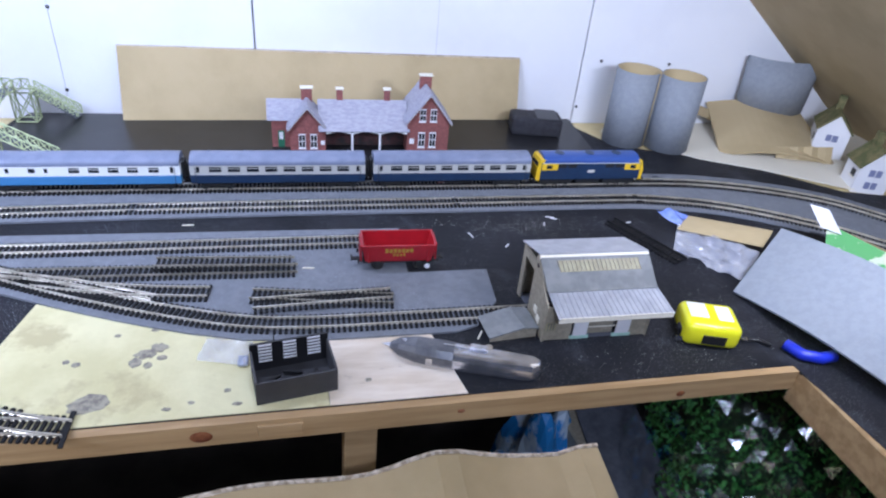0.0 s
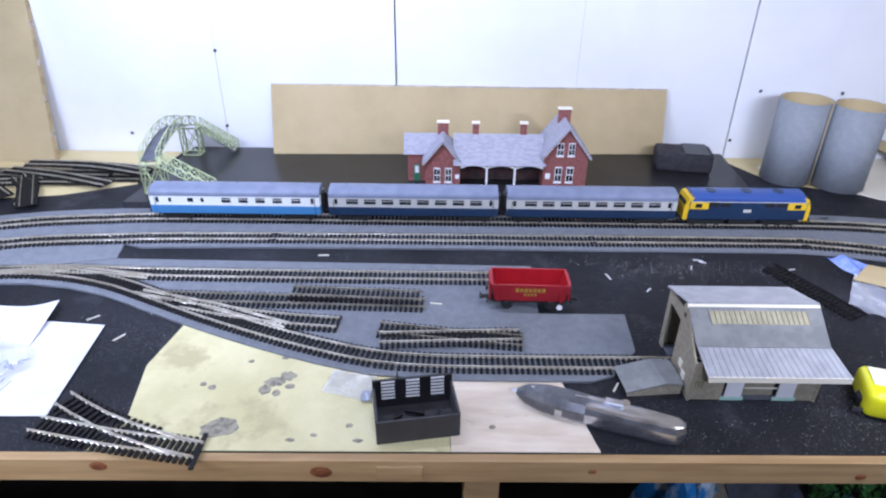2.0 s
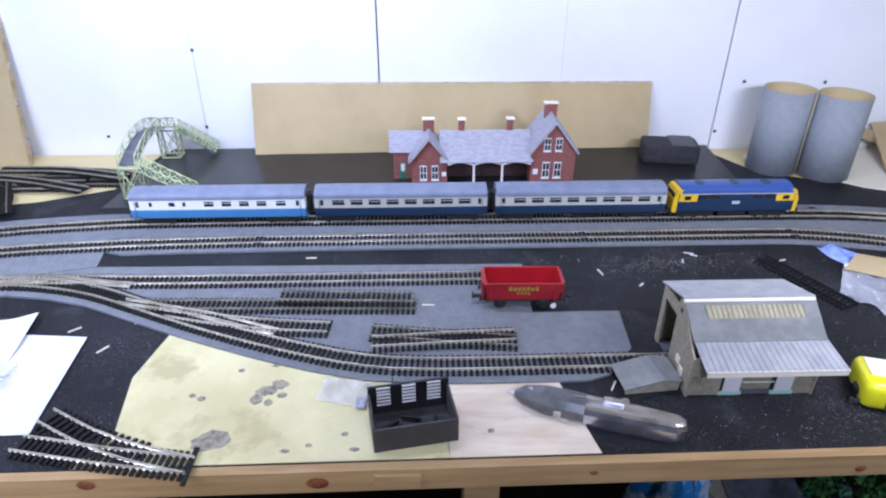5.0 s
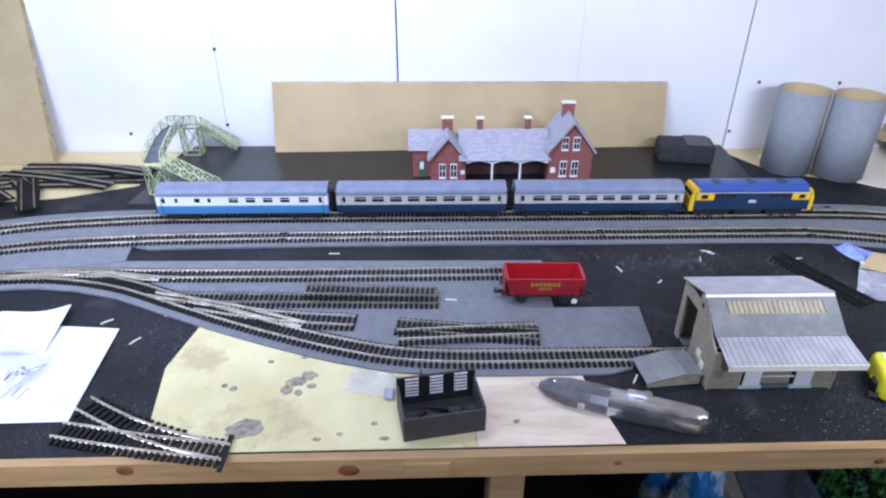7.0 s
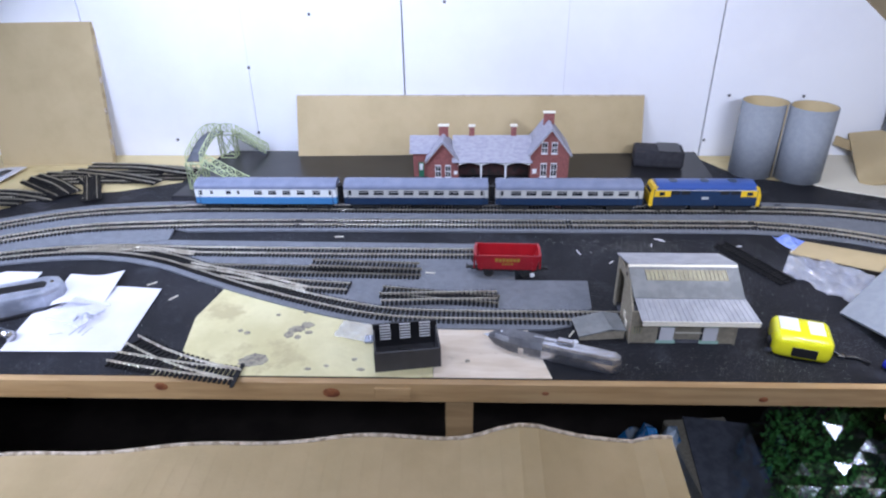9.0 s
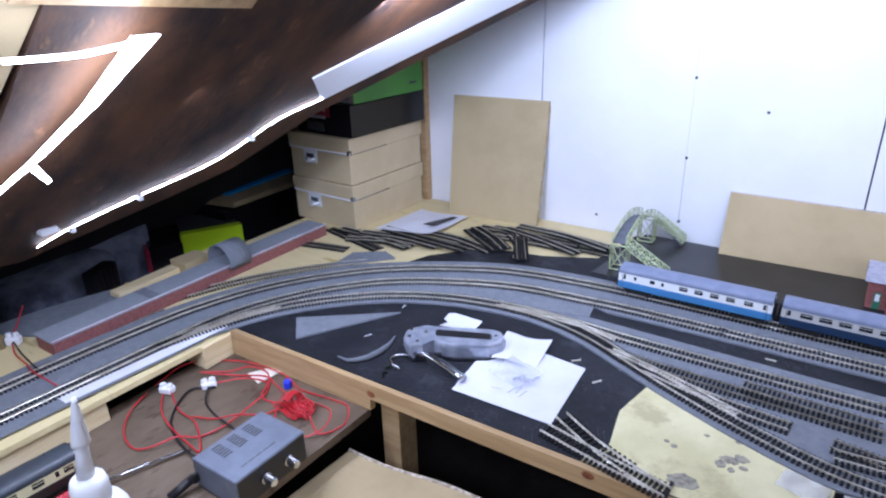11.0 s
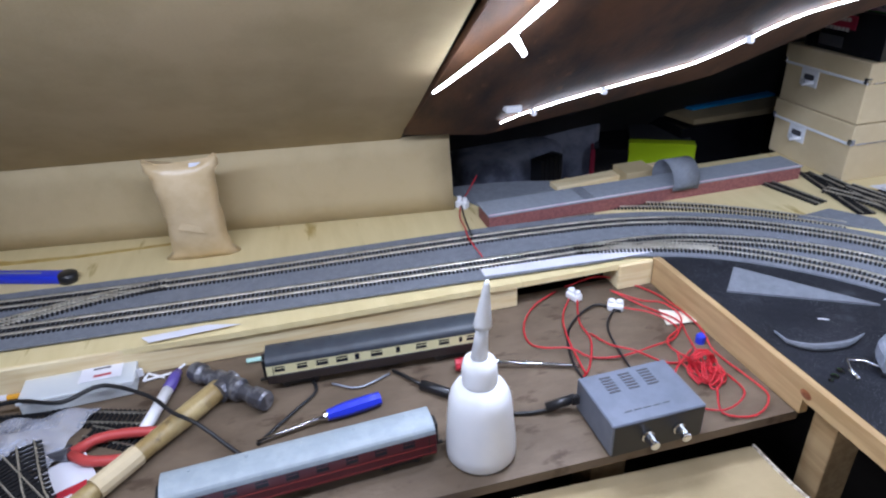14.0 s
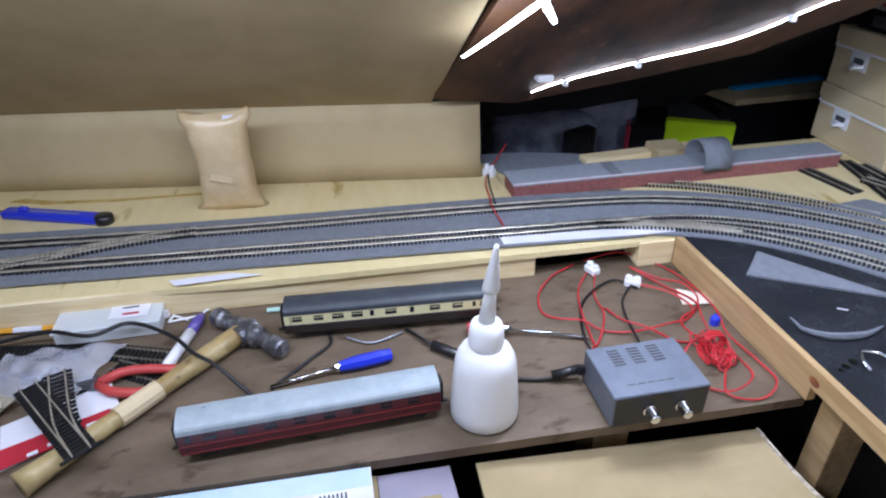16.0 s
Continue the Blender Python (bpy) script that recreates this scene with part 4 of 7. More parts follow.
M["blue_film"] = material("blue_packet", (0.12, 0.22, 0.75), 0.25, second=(0.35, 0.45, 0.85), scale=30)
M["blue_plastic"] = material("blue_plastic", (0.02, 0.04, 0.55), 0.3)

LOOSE = "loose track pieces"
track("track_piece", [(-0.236, 0.2285, 0), (0.084, 0.2195, 0)], 0.0030, "straight track length joined to the yard turnout", rail="rail_dull", single=True, straight=True, group=LOOSE)
track("track_piece", [(-0.076, 0.2350, 0), (0.080, 0.2270, 0)], 0.0086, "spare straight track lying loose behind another", rail="rail_dull", single=True, straight=True, group=LOOSE, m=pose(0, 0, -0.0006))
track("track_piece", [(-0.195, 0.2130, 0), (-0.13, 0.1955, 0), (-0.070, 0.1850, 0), (-0.012, 0.1790, 0)], 0.0032, "short curved spur of a yard turnout", single=True, group=LOOSE)
track("track_piece", [(0.033, 0.1720, 0), (0.11, 0.1600, 0), (0.190, 0.1505, 0)], 0.0030, "spare track piece with dull rails lying loose", rail="rail_dull", single=True, group=LOOSE)
track("track_piece", [(0.036, 0.1500, 0), (0.11, 0.1545, 0), (0.188, 0.1580, 0)], 0.0056, "spare turnout leg crossing another track piece", rail="rail", single=True, group=LOOSE, m=pose(0, 0, -0.0002))


def turnout(name, pts_a, pts_b, z, label, m=None, group=LOOSE):
    """A turnout: two routes from one end, with shared sleepers and a frog."""
    t = track(name, pts_a, z, label, single=True, m=m, group=group, category="model turnout")
    line = smooth_line(pts_b, 0.02)
    for d in (-GAUGE / 2, GAUGE / 2):
        part("rail", rail_mesh(offset_line(line, d), z + SLEEPER_Z + 0.0001), M["rail"], t)
    for q, w in walk_line(line, 0.0076)[6:]:
        s = new("sleeper", sleeper_mesh)
        s.parent = t
        s.matrix_local = Matrix.Translation(q + Vector((0, 0, z - 0.0002))) @ Matrix.Rotation(math.atan2(w.y, w.x), 4, "Z")
    part("tie_bar", box(0.004, 0.040, 0.0015, pts_a[0][0], pts_a[0][1], z + 0.001), M["sleeper"], t)
    return t


turnout("turnout", [(-0.105, -0.004, 0), (-0.18, 0.008, 0), (-0.262, 0.025, 0)], [(-0.105, -0.004, 0), (-0.155, 0.010, 0), (-0.206, 0.031, 0), (-0.254, 0.058, 0)], 0.0012, "spare turnout with bright rails at the board's edge")
# dressing of the turnouts built into the running lines
for a, b, c in (((-0.47, 0.272), (-0.36, 0.284), (-0.26, 0.2665)), ((-0.26, 0.234), (-0.16, 0.206), (-0.07, 0.170)), ((-0.842, -0.075), (-0.824, 0.0), (-0.79, 0.07)), ((-0.925, -0.965), (-0.935, -0.86), (-0.955, -0.77))):
    tr = thing("point_rail_pair", Matrix(), "thin bright turnout blades between running rails", "track blades", "turnout blades")
    part("blade", rail_mesh([Vector((*p, 0)) for p in (a, b, c)], 0.0053), M["rail"], tr)
    part("blade", rail_mesh([Vector((p[0] + 0.007, p[1] + 0.006, 0)) for p in (a, b, c)], 0.0053), M["rail"], tr)
track("crossover", [(-0.905, -0.98, 0), (-0.922, -0.90, 0), (-0.945, -0.80, 0), (-0.957, -0.70, 0)], 0.0034, "crossover between the two running lines", single=True, group="", category="model track")


def goods_shed():
    g = thing("goods_shed", Matrix(), "stone card model goods shed with grey corrugated roof", "model building")
    x0, x1 = 0.339, 0.460
    ridge_y, ridge_z, mid_y, mid_z, eave_y, eave_z, back_y = 0.112, 0.083, 0.082, 0.055, 0.056, 0.039, 0.162
    # gable ends with a tall doorway
    for x, nm in ((x0, "gable_wall"), (x1, "gable_wall")):
        for ya, yb, za, zb in ((0.0685, mid_y, 0.045, 0.053), (mid_y, ridge_y, 0.053, 0.081), (ridge_y, 0.120, 0.081, 0.0785), (0.150, back_y - 0.004, 0.071, 0.069)):
            bm = bmesh.new()
            v = [bm.verts.new((x + d, y, z)) for d in (0, 0.002) for y, z in ((ya, 0), (yb, 0), (yb, zb), (ya, za))]
            for f in ((0, 1, 2, 3), (7, 6, 5, 4), (0, 4, 5, 1), (1, 5, 6, 2), (2, 6, 7, 3), (3, 7, 4, 0)):
                bm.faces.new([v[i] for i in f])
            part(nm, bm, M["stone"], g)
        part(nm, slab([(x, 0.120), (x + 0.002, 0.120), (x + 0.002, 0.150), (x, 0.150)], 0.058, 0.0705), M["stone"], g)
    part("back_wall", box(x1 - x0, 0.002, 0.068, (x0 + x1) / 2, back_y - 0.004, 0), M["stone"], g)
    # front wall with a loading bay between two pale doors
    for a, b in ((x0, 0.372), (0.393, 0.424), (0.441, x1)):
        part("front_wall", box(b - a, 0.002, 0.044, (a + b) / 2, 0.0715 if a != 0.393 else 0.0775, 0), M["stone"], g)
    for x in (0.3825, 0.4325):
        d = part("door", box(0.016, 0.0016, 0.0180, x, 0.0702, 0.0045), M["white_plastic"], g, "white sliding door")
        part("door_trim", box(0.022, 0.0016, 0.0040, x, 0.0706, 0.0), M["mint"], d, "mint step")
        part("door_trim", box(0.022, 0.0016, 0.0040, x, 0.0706, 0.0235), M["mint"], d, "mint lintel")
    part("bay_rail", box(0.031, 0.0012, 0.0012, 0.4085, 0.0715, 0.0135), M["cream"], g)
    part("fascia", box(0.131, 0.0018, 0.0060, 0.4145, eave_y + 0.001, eave_z - 0.0052), M["cream"], g, "cream eaves board")
    part("floor", box(x1 - x0 - 0.004, 0.086, 0.001, (x0 + x1) / 2, 0.114, 0.0), M["asphalt"], g)
    part("lower_roof", quad_sheet([(0.348, eave_y, eave_z), (0.481, eave_y, eave_z), (0.469, mid_y, mid_z), (0.343, mid_y, mid_z)], 0.0015), M["roof_pale"], g, "pale corrugated lean-to roof")
    part("upper_roof", quad_sheet([(0.342, mid_y - 0.001, mid_z + 0.0006), (0.468, mid_y - 0.001, mid_z + 0.0006), (0.465, ridge_y - 0.001, ridge_z - 0.001), (0.3385, ridge_y - 0.001, ridge_z - 0.001)], 0.0015), M["roof_sheet"], g)
    part("ridge_sheet", quad_sheet([(0.3385, ridge_y - 0.003, ridge_z - 0.0028), (0.465, ridge_y - 0.003, ridge_z - 0.0028), (0.465, ridge_y, ridge_z), (0.3385, ridge_y, ridge_z)], 0.0018), M["cream"], g)
    part("back_roof", quad_sheet([(0.465, ridge_y, ridge_z), (0.462, back_y, 0.0695), (0.337, back_y, 0.0695), (0.3385, ridge_y, ridge_z)][::-1], 0.0015), M["roof_pale"], g)
    for k in range(22):
        f = (k + 0.5) / 22
        part("corrugation", sweep([Vector((0.348 + 0.133 * f, eave_y, eave_z + 0.0002)), Vector((0.343 + 0.126 * f, mid_y, mid_z + 0.0002))], 0.0006, 4), M["roof_pale"], g)
    light = part("rooflight", quad_sheet([(0.3590, 0.0970, 0.0702), (0.4520, 0.0970, 0.0702), (0.4500, 0.1065, 0.0790), (0.3570, 0.1065, 0.0790)], 0.001), M["roof_light"], g, "yellowed ribbed rooflight")
    for k in range(20):
        f = k / 19
        part("glazing_bar", sweep([Vector((0.3590 + 0.0930 * f, 0.0970, 0.0706)), Vector((0.3570 + 0.0930 * f, 0.1065, 0.0794))], 0.0005, 4), M["stone"], light)
    for y, z in ((0.098, 0.018), (0.088, 0.012)):
        part("window", box(0.0012, 0.008, 0.008, x0 - 0.0004, y, z), M["cream"], g)
    win = part("window", box(0.011, 0.0012, 0.010, 0.3475, 0.0703, 0.0135), M["roof_light"], g, "yellow paned window")
    for k in range(3):
        part("glazing_bar", box(0.0007, 0.0014, 0.010, 0.3445 + 0.003 * k, 0.0701, 0.0135), M["asphalt"], win)
    part("gable_badge", lathe([(0.0028, 0), (0.0020, 0.0006)], 10, m=pose(x0 - 0.0002, 0.112, 0.070, 0, -90, 0)), M["arch_dark"], g)
    return g


goods_shed()
ramp = thing("loading_ramp", Matrix(), "folded grey card loading ramp beside the goods shed", "model ramp")
part("slope", quad_sheet([(0.281, 0.070, 0.008), (0.320, 0.0745, 0.016), (0.314, 0.1120, 0.016), (0.277, 0.108, 0.008)], 0.0014), M["roof_sheet"], ramp)
part("slope", quad_sheet([(0.3203, 0.0745, 0.016), (0.3375, 0.0765, 0.013), (0.3340, 0.1130, 0.013), (0.3143, 0.1120, 0.016)], 0.0014), M["roof_sheet"], ramp)
part("skirt", quad_sheet([(0.283, 0.0730, 0.0002), (0.336, 0.0780, 0.0002), (0.336, 0.0780, 0.0125), (0.283, 0.0730, 0.0072)], 0.0014), M["stone"], ramp)
part("skirt", quad_sheet([(0.280, 0.1050, 0.0002), (0.333, 0.1100, 0.0002), (0.333, 0.1100, 0.0125), (0.280, 0.1050, 0.0072)], 0.0014), M["stone"], ramp)


def tape_measure(m):
    t = thing("tape_measure", m, "bright yellow plastic tape measure with black and silver marks", "tape measure")
    bm = box(0.062, 0.050, 0.030, 0, 0, 0, 0.009, 4)
    part("case", bm, M["yellow_gloss"], t, smooth=True)
    part("label", box(0.020, 0.026, 0.0006, -0.014, 0.004, 0.0300), M["white_plastic"], t, "plain silver label")
    part("label", box(0.016, 0.026, 0.0006, 0.014, 0.002, 0.0300, 0.0002), M["white_plastic"], t, "plain silver label")
    part("mouth", box(0.026, 0.0012, 0.012, 0.002, -0.0250, 0.006, 0.0004), M["black_plastic"], t)
    part("lock", box(0.006, 0.014, 0.010, -0.0305, -0.008, 0.006, 0.002), M["black_plastic"], t)
    part("hook", box(0.008, 0.0006, 0.006, -0.034, -0.020, 0.003), M["chrome"], t)
    part("strap", sweep(smooth_line([(0.030, 0.0, 0.008), (0.045, -0.004, 0.003), (0.060, 0.000, 0.0025), (0.072, -0.008, 0.0025)]), 0.0022), M["black_plastic"], t, smooth=True)
    part("strap_clip", box(0.008, 0.006, 0.004, 0.044, -0.003, 0.0012, 0.001, m=pose(0, 0, 0)), M["chrome"], t)
    return t


tape_measure(pose(0.531, 0.062, 0.0003, 0, 0, -17))


def utility_knife():
    k = thing("utility_knife", pose(0.250, 0.041, 0.0004, 0, 0, -19), "worn silver metal utility knife lying across the board", "knife")
    prof = [(-0.071, 0.004), (-0.058, 0.010), (-0.035, 0.0125), (0.0, 0.0125), (0.045, 0.0115), (0.068, 0.010), (0.074, 0.004), (0.074, -0.004), (0.066, -0.011), (0.030, -0.0125), (-0.030, -0.0120), (-0.064, -0.006)]
    bm = bmesh.new()
    rings = []
    for z, s in ((0.0, 0.90), (0.004, 1.0), (0.013, 1.0), (0.018, 0.80), (0.0195, 0.55)):
        rings.append([bm.verts.new((x * (1 - (1 - s) * 0.12), y * s, z)) for x, y in prof])
    for a, b in zip(rings, rings[1:]):
        for i in range(len(prof)):
            j = (i + 1) % len(prof)
            bm.faces.new((a[i], a[j], b[j], b[i]))
    bm.faces.new(rings[0][::-1])
    bm.faces.new(rings[-1])
    part("handle", bm, M["worn_steel"], k)
    nose = bmesh.new()
    rings = []
    for x, w, z0, z1 in ((-0.079, 0.0035, 0.009, 0.013), (-0.070, 0.0080, 0.004, 0.0185), (-0.052, 0.0125, 0.001, 0.0210), (-0.030, 0.0136, 0.0002, 0.0208), (-0.014, 0.0132, 0.0002, 0.0200)):
        rings.append([nose.verts.new((x, y * w, z0 + (z1 - z0) * f)) for y, f in ((-1, 0.25), (-0.75, 0), (0.75, 0), (1, 0.25), (1, 0.70), (0.62, 1), (-0.62, 1), (-1, 0.70))])
    for a, b in zip(rings, rings[1:]):
        for i in range(8):
            nose.faces.new((a[i], a[(i + 1) % 8], b[(i + 1) % 8], b[i]))
    nose.faces.new(rings[0][::-1])
    nose.faces.new(rings[-1])
    part("nose", nose, M["steel_paint"], k, "grey painted nose piece")
    part("groove", box(0.034, 0.0016, 0.0008, -0.008, 0.002, 0.0203), M["chrome"], k)
    part("blade", quad_sheet([(-0.060, -0.006, 0.008), (-0.088, 0.003, 0.008), (-0.080, 0.007, 0.008), (-0.060, 0.006, 0.008)], 0.0006), M["chrome"], k)
    part("slider", box(0.018, 0.008, 0.004, 0.010, 0.004, 0.0190, 0.001), M["worn_steel"], k)
    part("clip", box(0.013, 0.0012, 0.008, -0.034, -0.0128, 0.004), M["chrome"], k)
    part("lanyard_hole", lathe([(0.0042, 0), (0.0042, 0.0012)], 12, m=pose(0.066, 0.001, 0.0170)), M["black_plastic"], k)
    part("stud", lathe([(0.0045, 0), (0.004, 0.003)], 12, m=pose(0.020, 0.010, 0.0165)), M["chrome"], k)
    return k


utility_knife()


def louvre_tray():
    t = thing("model_kit_box", pose(0.080, 0.037, 0.0008, 0, 0, 9.5), "open dark grey model body with three louvred openings, gaps drawn white", "model kit")
    L, d, h = 0.074, 0.046, 0.026
    part("base", box(L, d, 0.002, 0, 0, 0), M["dark_grey"], t)
    part("side", box(L, 0.0022, h, 0, -d / 2, 0, 0.0004), M["dark_grey"], t)
    for s in (-1, 1):
        part("side", box(0.0022, d, h + 0.001, s * (L / 2 - 0.001), 0, 0, 0.0004), M["dark_grey"], t)
    part("back", box(L, 0.0022, 0.034, 0, d / 2 - 0.002, 0), M["black_plastic"], t)
    # white bars stand in for the bright background seen through open slots
    for x in (-0.022, 0.001, 0.024):
        for k in range(6):
            part("louvre", box(0.0125, 0.0010, 0.0016, x - 0.001, d / 2 - 0.0040, 0.0125 + k * 0.0038), M["white_plastic"], t, "white bar standing in for a bright gap between louvres")
    for x, y, a in ((-0.02, 0.0, 30), (0.0, 0.006, -20), (0.018, -0.004, 60), (0.008, -0.008, 10)):
        part("rod", box(0.018, 0.003, 0.003, 0, 0, 0, m=pose(x, y, 0.004, 0, 0, a)), M["black_plastic"], t)
    part("pin", box(0.0009, 0.0009, 0.008, -0.014, d / 2 - 0.002, 0.034), M["black_plastic"], t)
    return t


louvre_tray()
bag = thing("zip_bag", Matrix(), "small clear plastic bag crumpled beside the kit box", "plastic bag")
part("film", quad_sheet([(-0.012, 0.072, 0.003), (0.034, 0.058, 0.004), (0.040, 0.092, 0.005), (-0.006, 0.103, 0.004)], 0.0004, 14, 10, lambda u, v: 0.0022 * math.sin(13 * u + 5 * v) * math.sin(9 * v)), M["clear"], bag)
part("contents", box(0.010, 0.014, 0.003, 0.032, 0.066, 0.0015, 0.001), M["pewter"], bag)

# old glue smudges on the bare wood
M["smudge"] = material("grey_glue_smudge", (0.20, 0.18, 0.15), 0.8, second=(0.36, 0.33, 0.25), scale=150, low=0.42, high=0.58)
rs = random.Random(11)
for k, (x, y, r, sq) in enumerate(((-0.096, 0.026, 0.015, 0.8), (-0.102, 0.022, 0.011, 0.7), (-0.060, 0.088, 0.010, 0.7), (-0.050, 0.096, 0.008, 0.8), (-0.068, 0.076, 0.006, 1.2), (-0.045, 0.081, 0.005, 0.7), (-0.056, 0.071, 0.004, 1.0), (-0.120, 0.078, 0.004, 0.8),
                    (-0.130, 0.083, 0.003, 1.0), (-0.058, 0.124, 0.004, 0.6), (-0.092, 0.118, 0.003, 0.8), (0.020, 0.030, 0.003, 0.8), (-0.010, 0.018, 0.003, 0.7), (0.150, 0.030, 0.0028, 0.9), (-0.03, 0.012, 0.004, 0.5), (0.03, 0.012, 0.004, 0.5))):
    pts = [(x + r * (1 + 0.45 * noise.noise(Vector((3 * math.cos(a), 3 * math.sin(a), 90 * x)))) * math.cos(a), y + sq * r * (1 + 0.45 * noise.noise(Vector((3 * math.cos(a), 3 * math.sin(a), 90 * y)))) * math.sin(a)) for a in [2 * math.pi * k / 18 for k in range(18)]]
    tagged(part("glue_smudge", slab(pts, 0.0005, 0.00085 + 0.00012 * (k % 4)), M["smudge"]), "grey glue smudge on the bare yellow board", "stain", "glue smudges")

# papers
sheet = thing("paper_sheet", Matrix(), "white paper sheet with faint pencil sketch on the black board", "paper", "papers")
part("sheet", quad_sheet([(-0.404, 0.034, 0.002), (-0.259, 0.037, 0.0015), (-0.269, 0.174, 0.003), (-0.419, 0.186, 0.004)], 0.0004, 10, 10, lambda u, v: 0.004 * (math.sin(3.0 * u) * math.sin(3.1 * v)) ** 2), M["paper"], sheet)
for k, (x, y, l, a) in enumerate(((-0.33, 0.070, 0.022, 80), (-0.322, 0.072, 0.016, 85), (-0.314, 0.068, 0.018, 78), (-0.350, 0.062, 0.014, 20))):
    part("pencil_line", box(l, 0.0008, 0.0003, 0, 0, 0, m=pose(x, y, 0.0075, 0, 0, a)), M["blue_ink"], sheet)
scrap = thing("paper_sheet", Matrix(), "torn white paper folded over a larger sheet", "paper", "papers")
part("sheet", quad_sheet([(-0.392, 0.120, 0.0100), (-0.327, 0.130, 0.0095), (-0.338, 0.213, 0.007), (-0.408, 0.198, 0.008)], 0.0004, 8, 8, lambda u, v: 0.003 * math.sin(5 * u + 2 * v)), M["paper"], scrap)
clear_bag = thing("zip_bag", Matrix(), "little clear bag of screws on the papers", "plastic bag")
part("film", quad_sheet([(-0.375, 0.085, 0.0135), (-0.325, 0.070, 0.0125), (-0.310, 0.120, 0.0125), (-0.365, 0.135, 0.0145)], 0.0004, 10, 10, lambda u, v: 0.002 * math.sin(12 * u) * math.sin(9 * v)), M["clear"], clear_bag)
for k in range(6):
    part("screw", lathe([(0.0018, 0), (0.0009, 0.001), (0.0008, 0.010)], 8, m=pose(-0.335 + 0.004 * k, 0.088 + 0.004 * (k % 3), 0.0150, 90, 0, 25 * k)), M["pewter"], clear_bag)
small = thing("paper_scrap", Matrix(), "small torn scrap of white paper", "paper", "papers")
part("sheet", slab([(-0.518, 0.172), (-0.512, 0.188), (-0.524, 0.194), (-0.527, 0.214), (-0.518, 0.220), (-0.465, 0.219), (-0.461, 0.186), (-0.492, 0.178)], 0.0006, 0.0010), M["paper"], small)


def tacker():
    t = thing("staple_gun", pose(-0.452, 0.122, 0.0004, 0, 0, 33), "blue-grey metal staple gun lying on its side", "staple gun")
    body = [(-0.077, -0.008), (-0.080, 0.004), (-0.077, 0.020), (-0.070, 0.026), (-0.050, 0.034), (-0.038, 0.030), (0.058, 0.016), (0.068, 0.010), (0.072, -0.008), (0.066, -0.022),
            (0.046, -0.030), (-0.004, -0.026), (-0.024, -0.020), (-0.034, -0.012), (-0.050, -0.024), (-0.068, -0.026)]
    slot = [(-0.026 + 0.004 * math.cos(a), 0.006 + 0.008 * math.sin(a)) for a in [math.pi * (0.5 + k / 6) for k in range(7)]]
    slot += [(0.046 + 0.004 * math.cos(a), -0.006 + 0.008 * math.sin(a)) for a in [math.pi * (-0.5 + k / 6) for k in range(7)]]
    shell = bmesh.new()
    rings = []
    for z, f in ((0.004, 0.97), (0.008, 1.0), (0.022, 1.0), (0.026, 0.965), (0.0275, 0.90)):
        rings.append([shell.verts.new((x * f, (y - 0.001) * f + 0.001, z)) for x, y in body])
    for a, b in zip(rings, rings[1:]):
        for i in range(len(body)):
            j = (i + 1) % len(body)
            shell.faces.new((a[i], a[j], b[j], b[i]))
    shell.faces.new(rings[0][::-1])
    shell.faces.new(rings[-1])
    part("body", shell, M["pewter"], t)
    part("slot_rim", slab([(x * 1.05 - 0.0005, y * 1.18) for x, y in slot], 0.0275, 0.0280), M["chrome"], t)
    part("grip_opening", slab(slot, 0.0276, 0.0284), M["black_plastic"], t, "dark slot in the grip")
    part("lower_shell", slab([(x * 0.98, y - 0.003) for x, y in body], 0.0, 0.004), M["black_plastic"], t)
    lever = part("lever", sweep(smooth_line([(-0.062, -0.022, 0.012), (-0.046, -0.030, 0.012), (-0.026, -0.047, 0.011), (-0.008, -0.068, 0.010), (0.008, -0.086, 0.008)]), lambda f: 0.0046 + 0.0022 * f, 8), M["chrome"], t, "chrome lever", smooth=True)
    part("lever_seam", sweep(smooth_line([(-0.040, -0.036, 0.017), (-0.020, -0.054, 0.016), (0.004, -0.082, 0.014)]), 0.0010), M["black_plastic"], lever)
    part("spring_clip", sweep(smooth_line([(-0.070, -0.024, 0.008), (-0.085, -0.022, 0.008), (-0.100, -0.028, 0.006), (-0.094, -0.042, 0.005), (-0.083, -0.053, 0.004)]), 0.0024), M["chrome"], t, smooth=True)
    part("guide_bar", box(0.040, 0.006, 0.010, -0.042, -0.028, 0.004, 0.001), M["black_plastic"], t)
    for x, y in ((-0.068, 0.018), (-0.058, -0.016), (0.058, -0.004), (-0.070, -0.002), (-0.046, 0.010)):
        part("rivet", lathe([(0.0030, 0), (0.0022, 0.0015)], 10, m=pose(x, y, 0.0272)), M["chrome"], t)
    return t


tacker()
for x, y, r in ((-0.507, 0.017, 0.0045), (-0.512, 0.030, 0.005), (-0.503, 0.008, 0.003)):
    tagged(part("washer", lathe([(r, 0.0003), (r, 0.0016), (r * 0.5, 0.0018)], 14, m=pose(x, y, 0)), M["chrome"]), "small shiny metal washer on the black board", "washer", "washers")
tri = tagged(part("underlay_offcut", slab([(-0.735, 0.066), (-0.686, 0.018), (-0.597, 0.172)], 0.0004, 0.0032), M["underlay"]), "triangular offcut of grey foam underlay", "offcut")
tagged(part("curled_strip", sweep(smooth_line([(-0.592, 0.012, 0.004), (-0.570, 0.010, 0.005), (-0.550, 0.030, 0.006), (-0.545, 0.070, 0.005), (-0.556, 0.105, 0.003)]), lambda f: 0.0008 + 0.0026 * math.sin(math.pi * f), 6, flat=1.5), M["underlay"]), "curled thin strip of grey-green foam", "offcut")
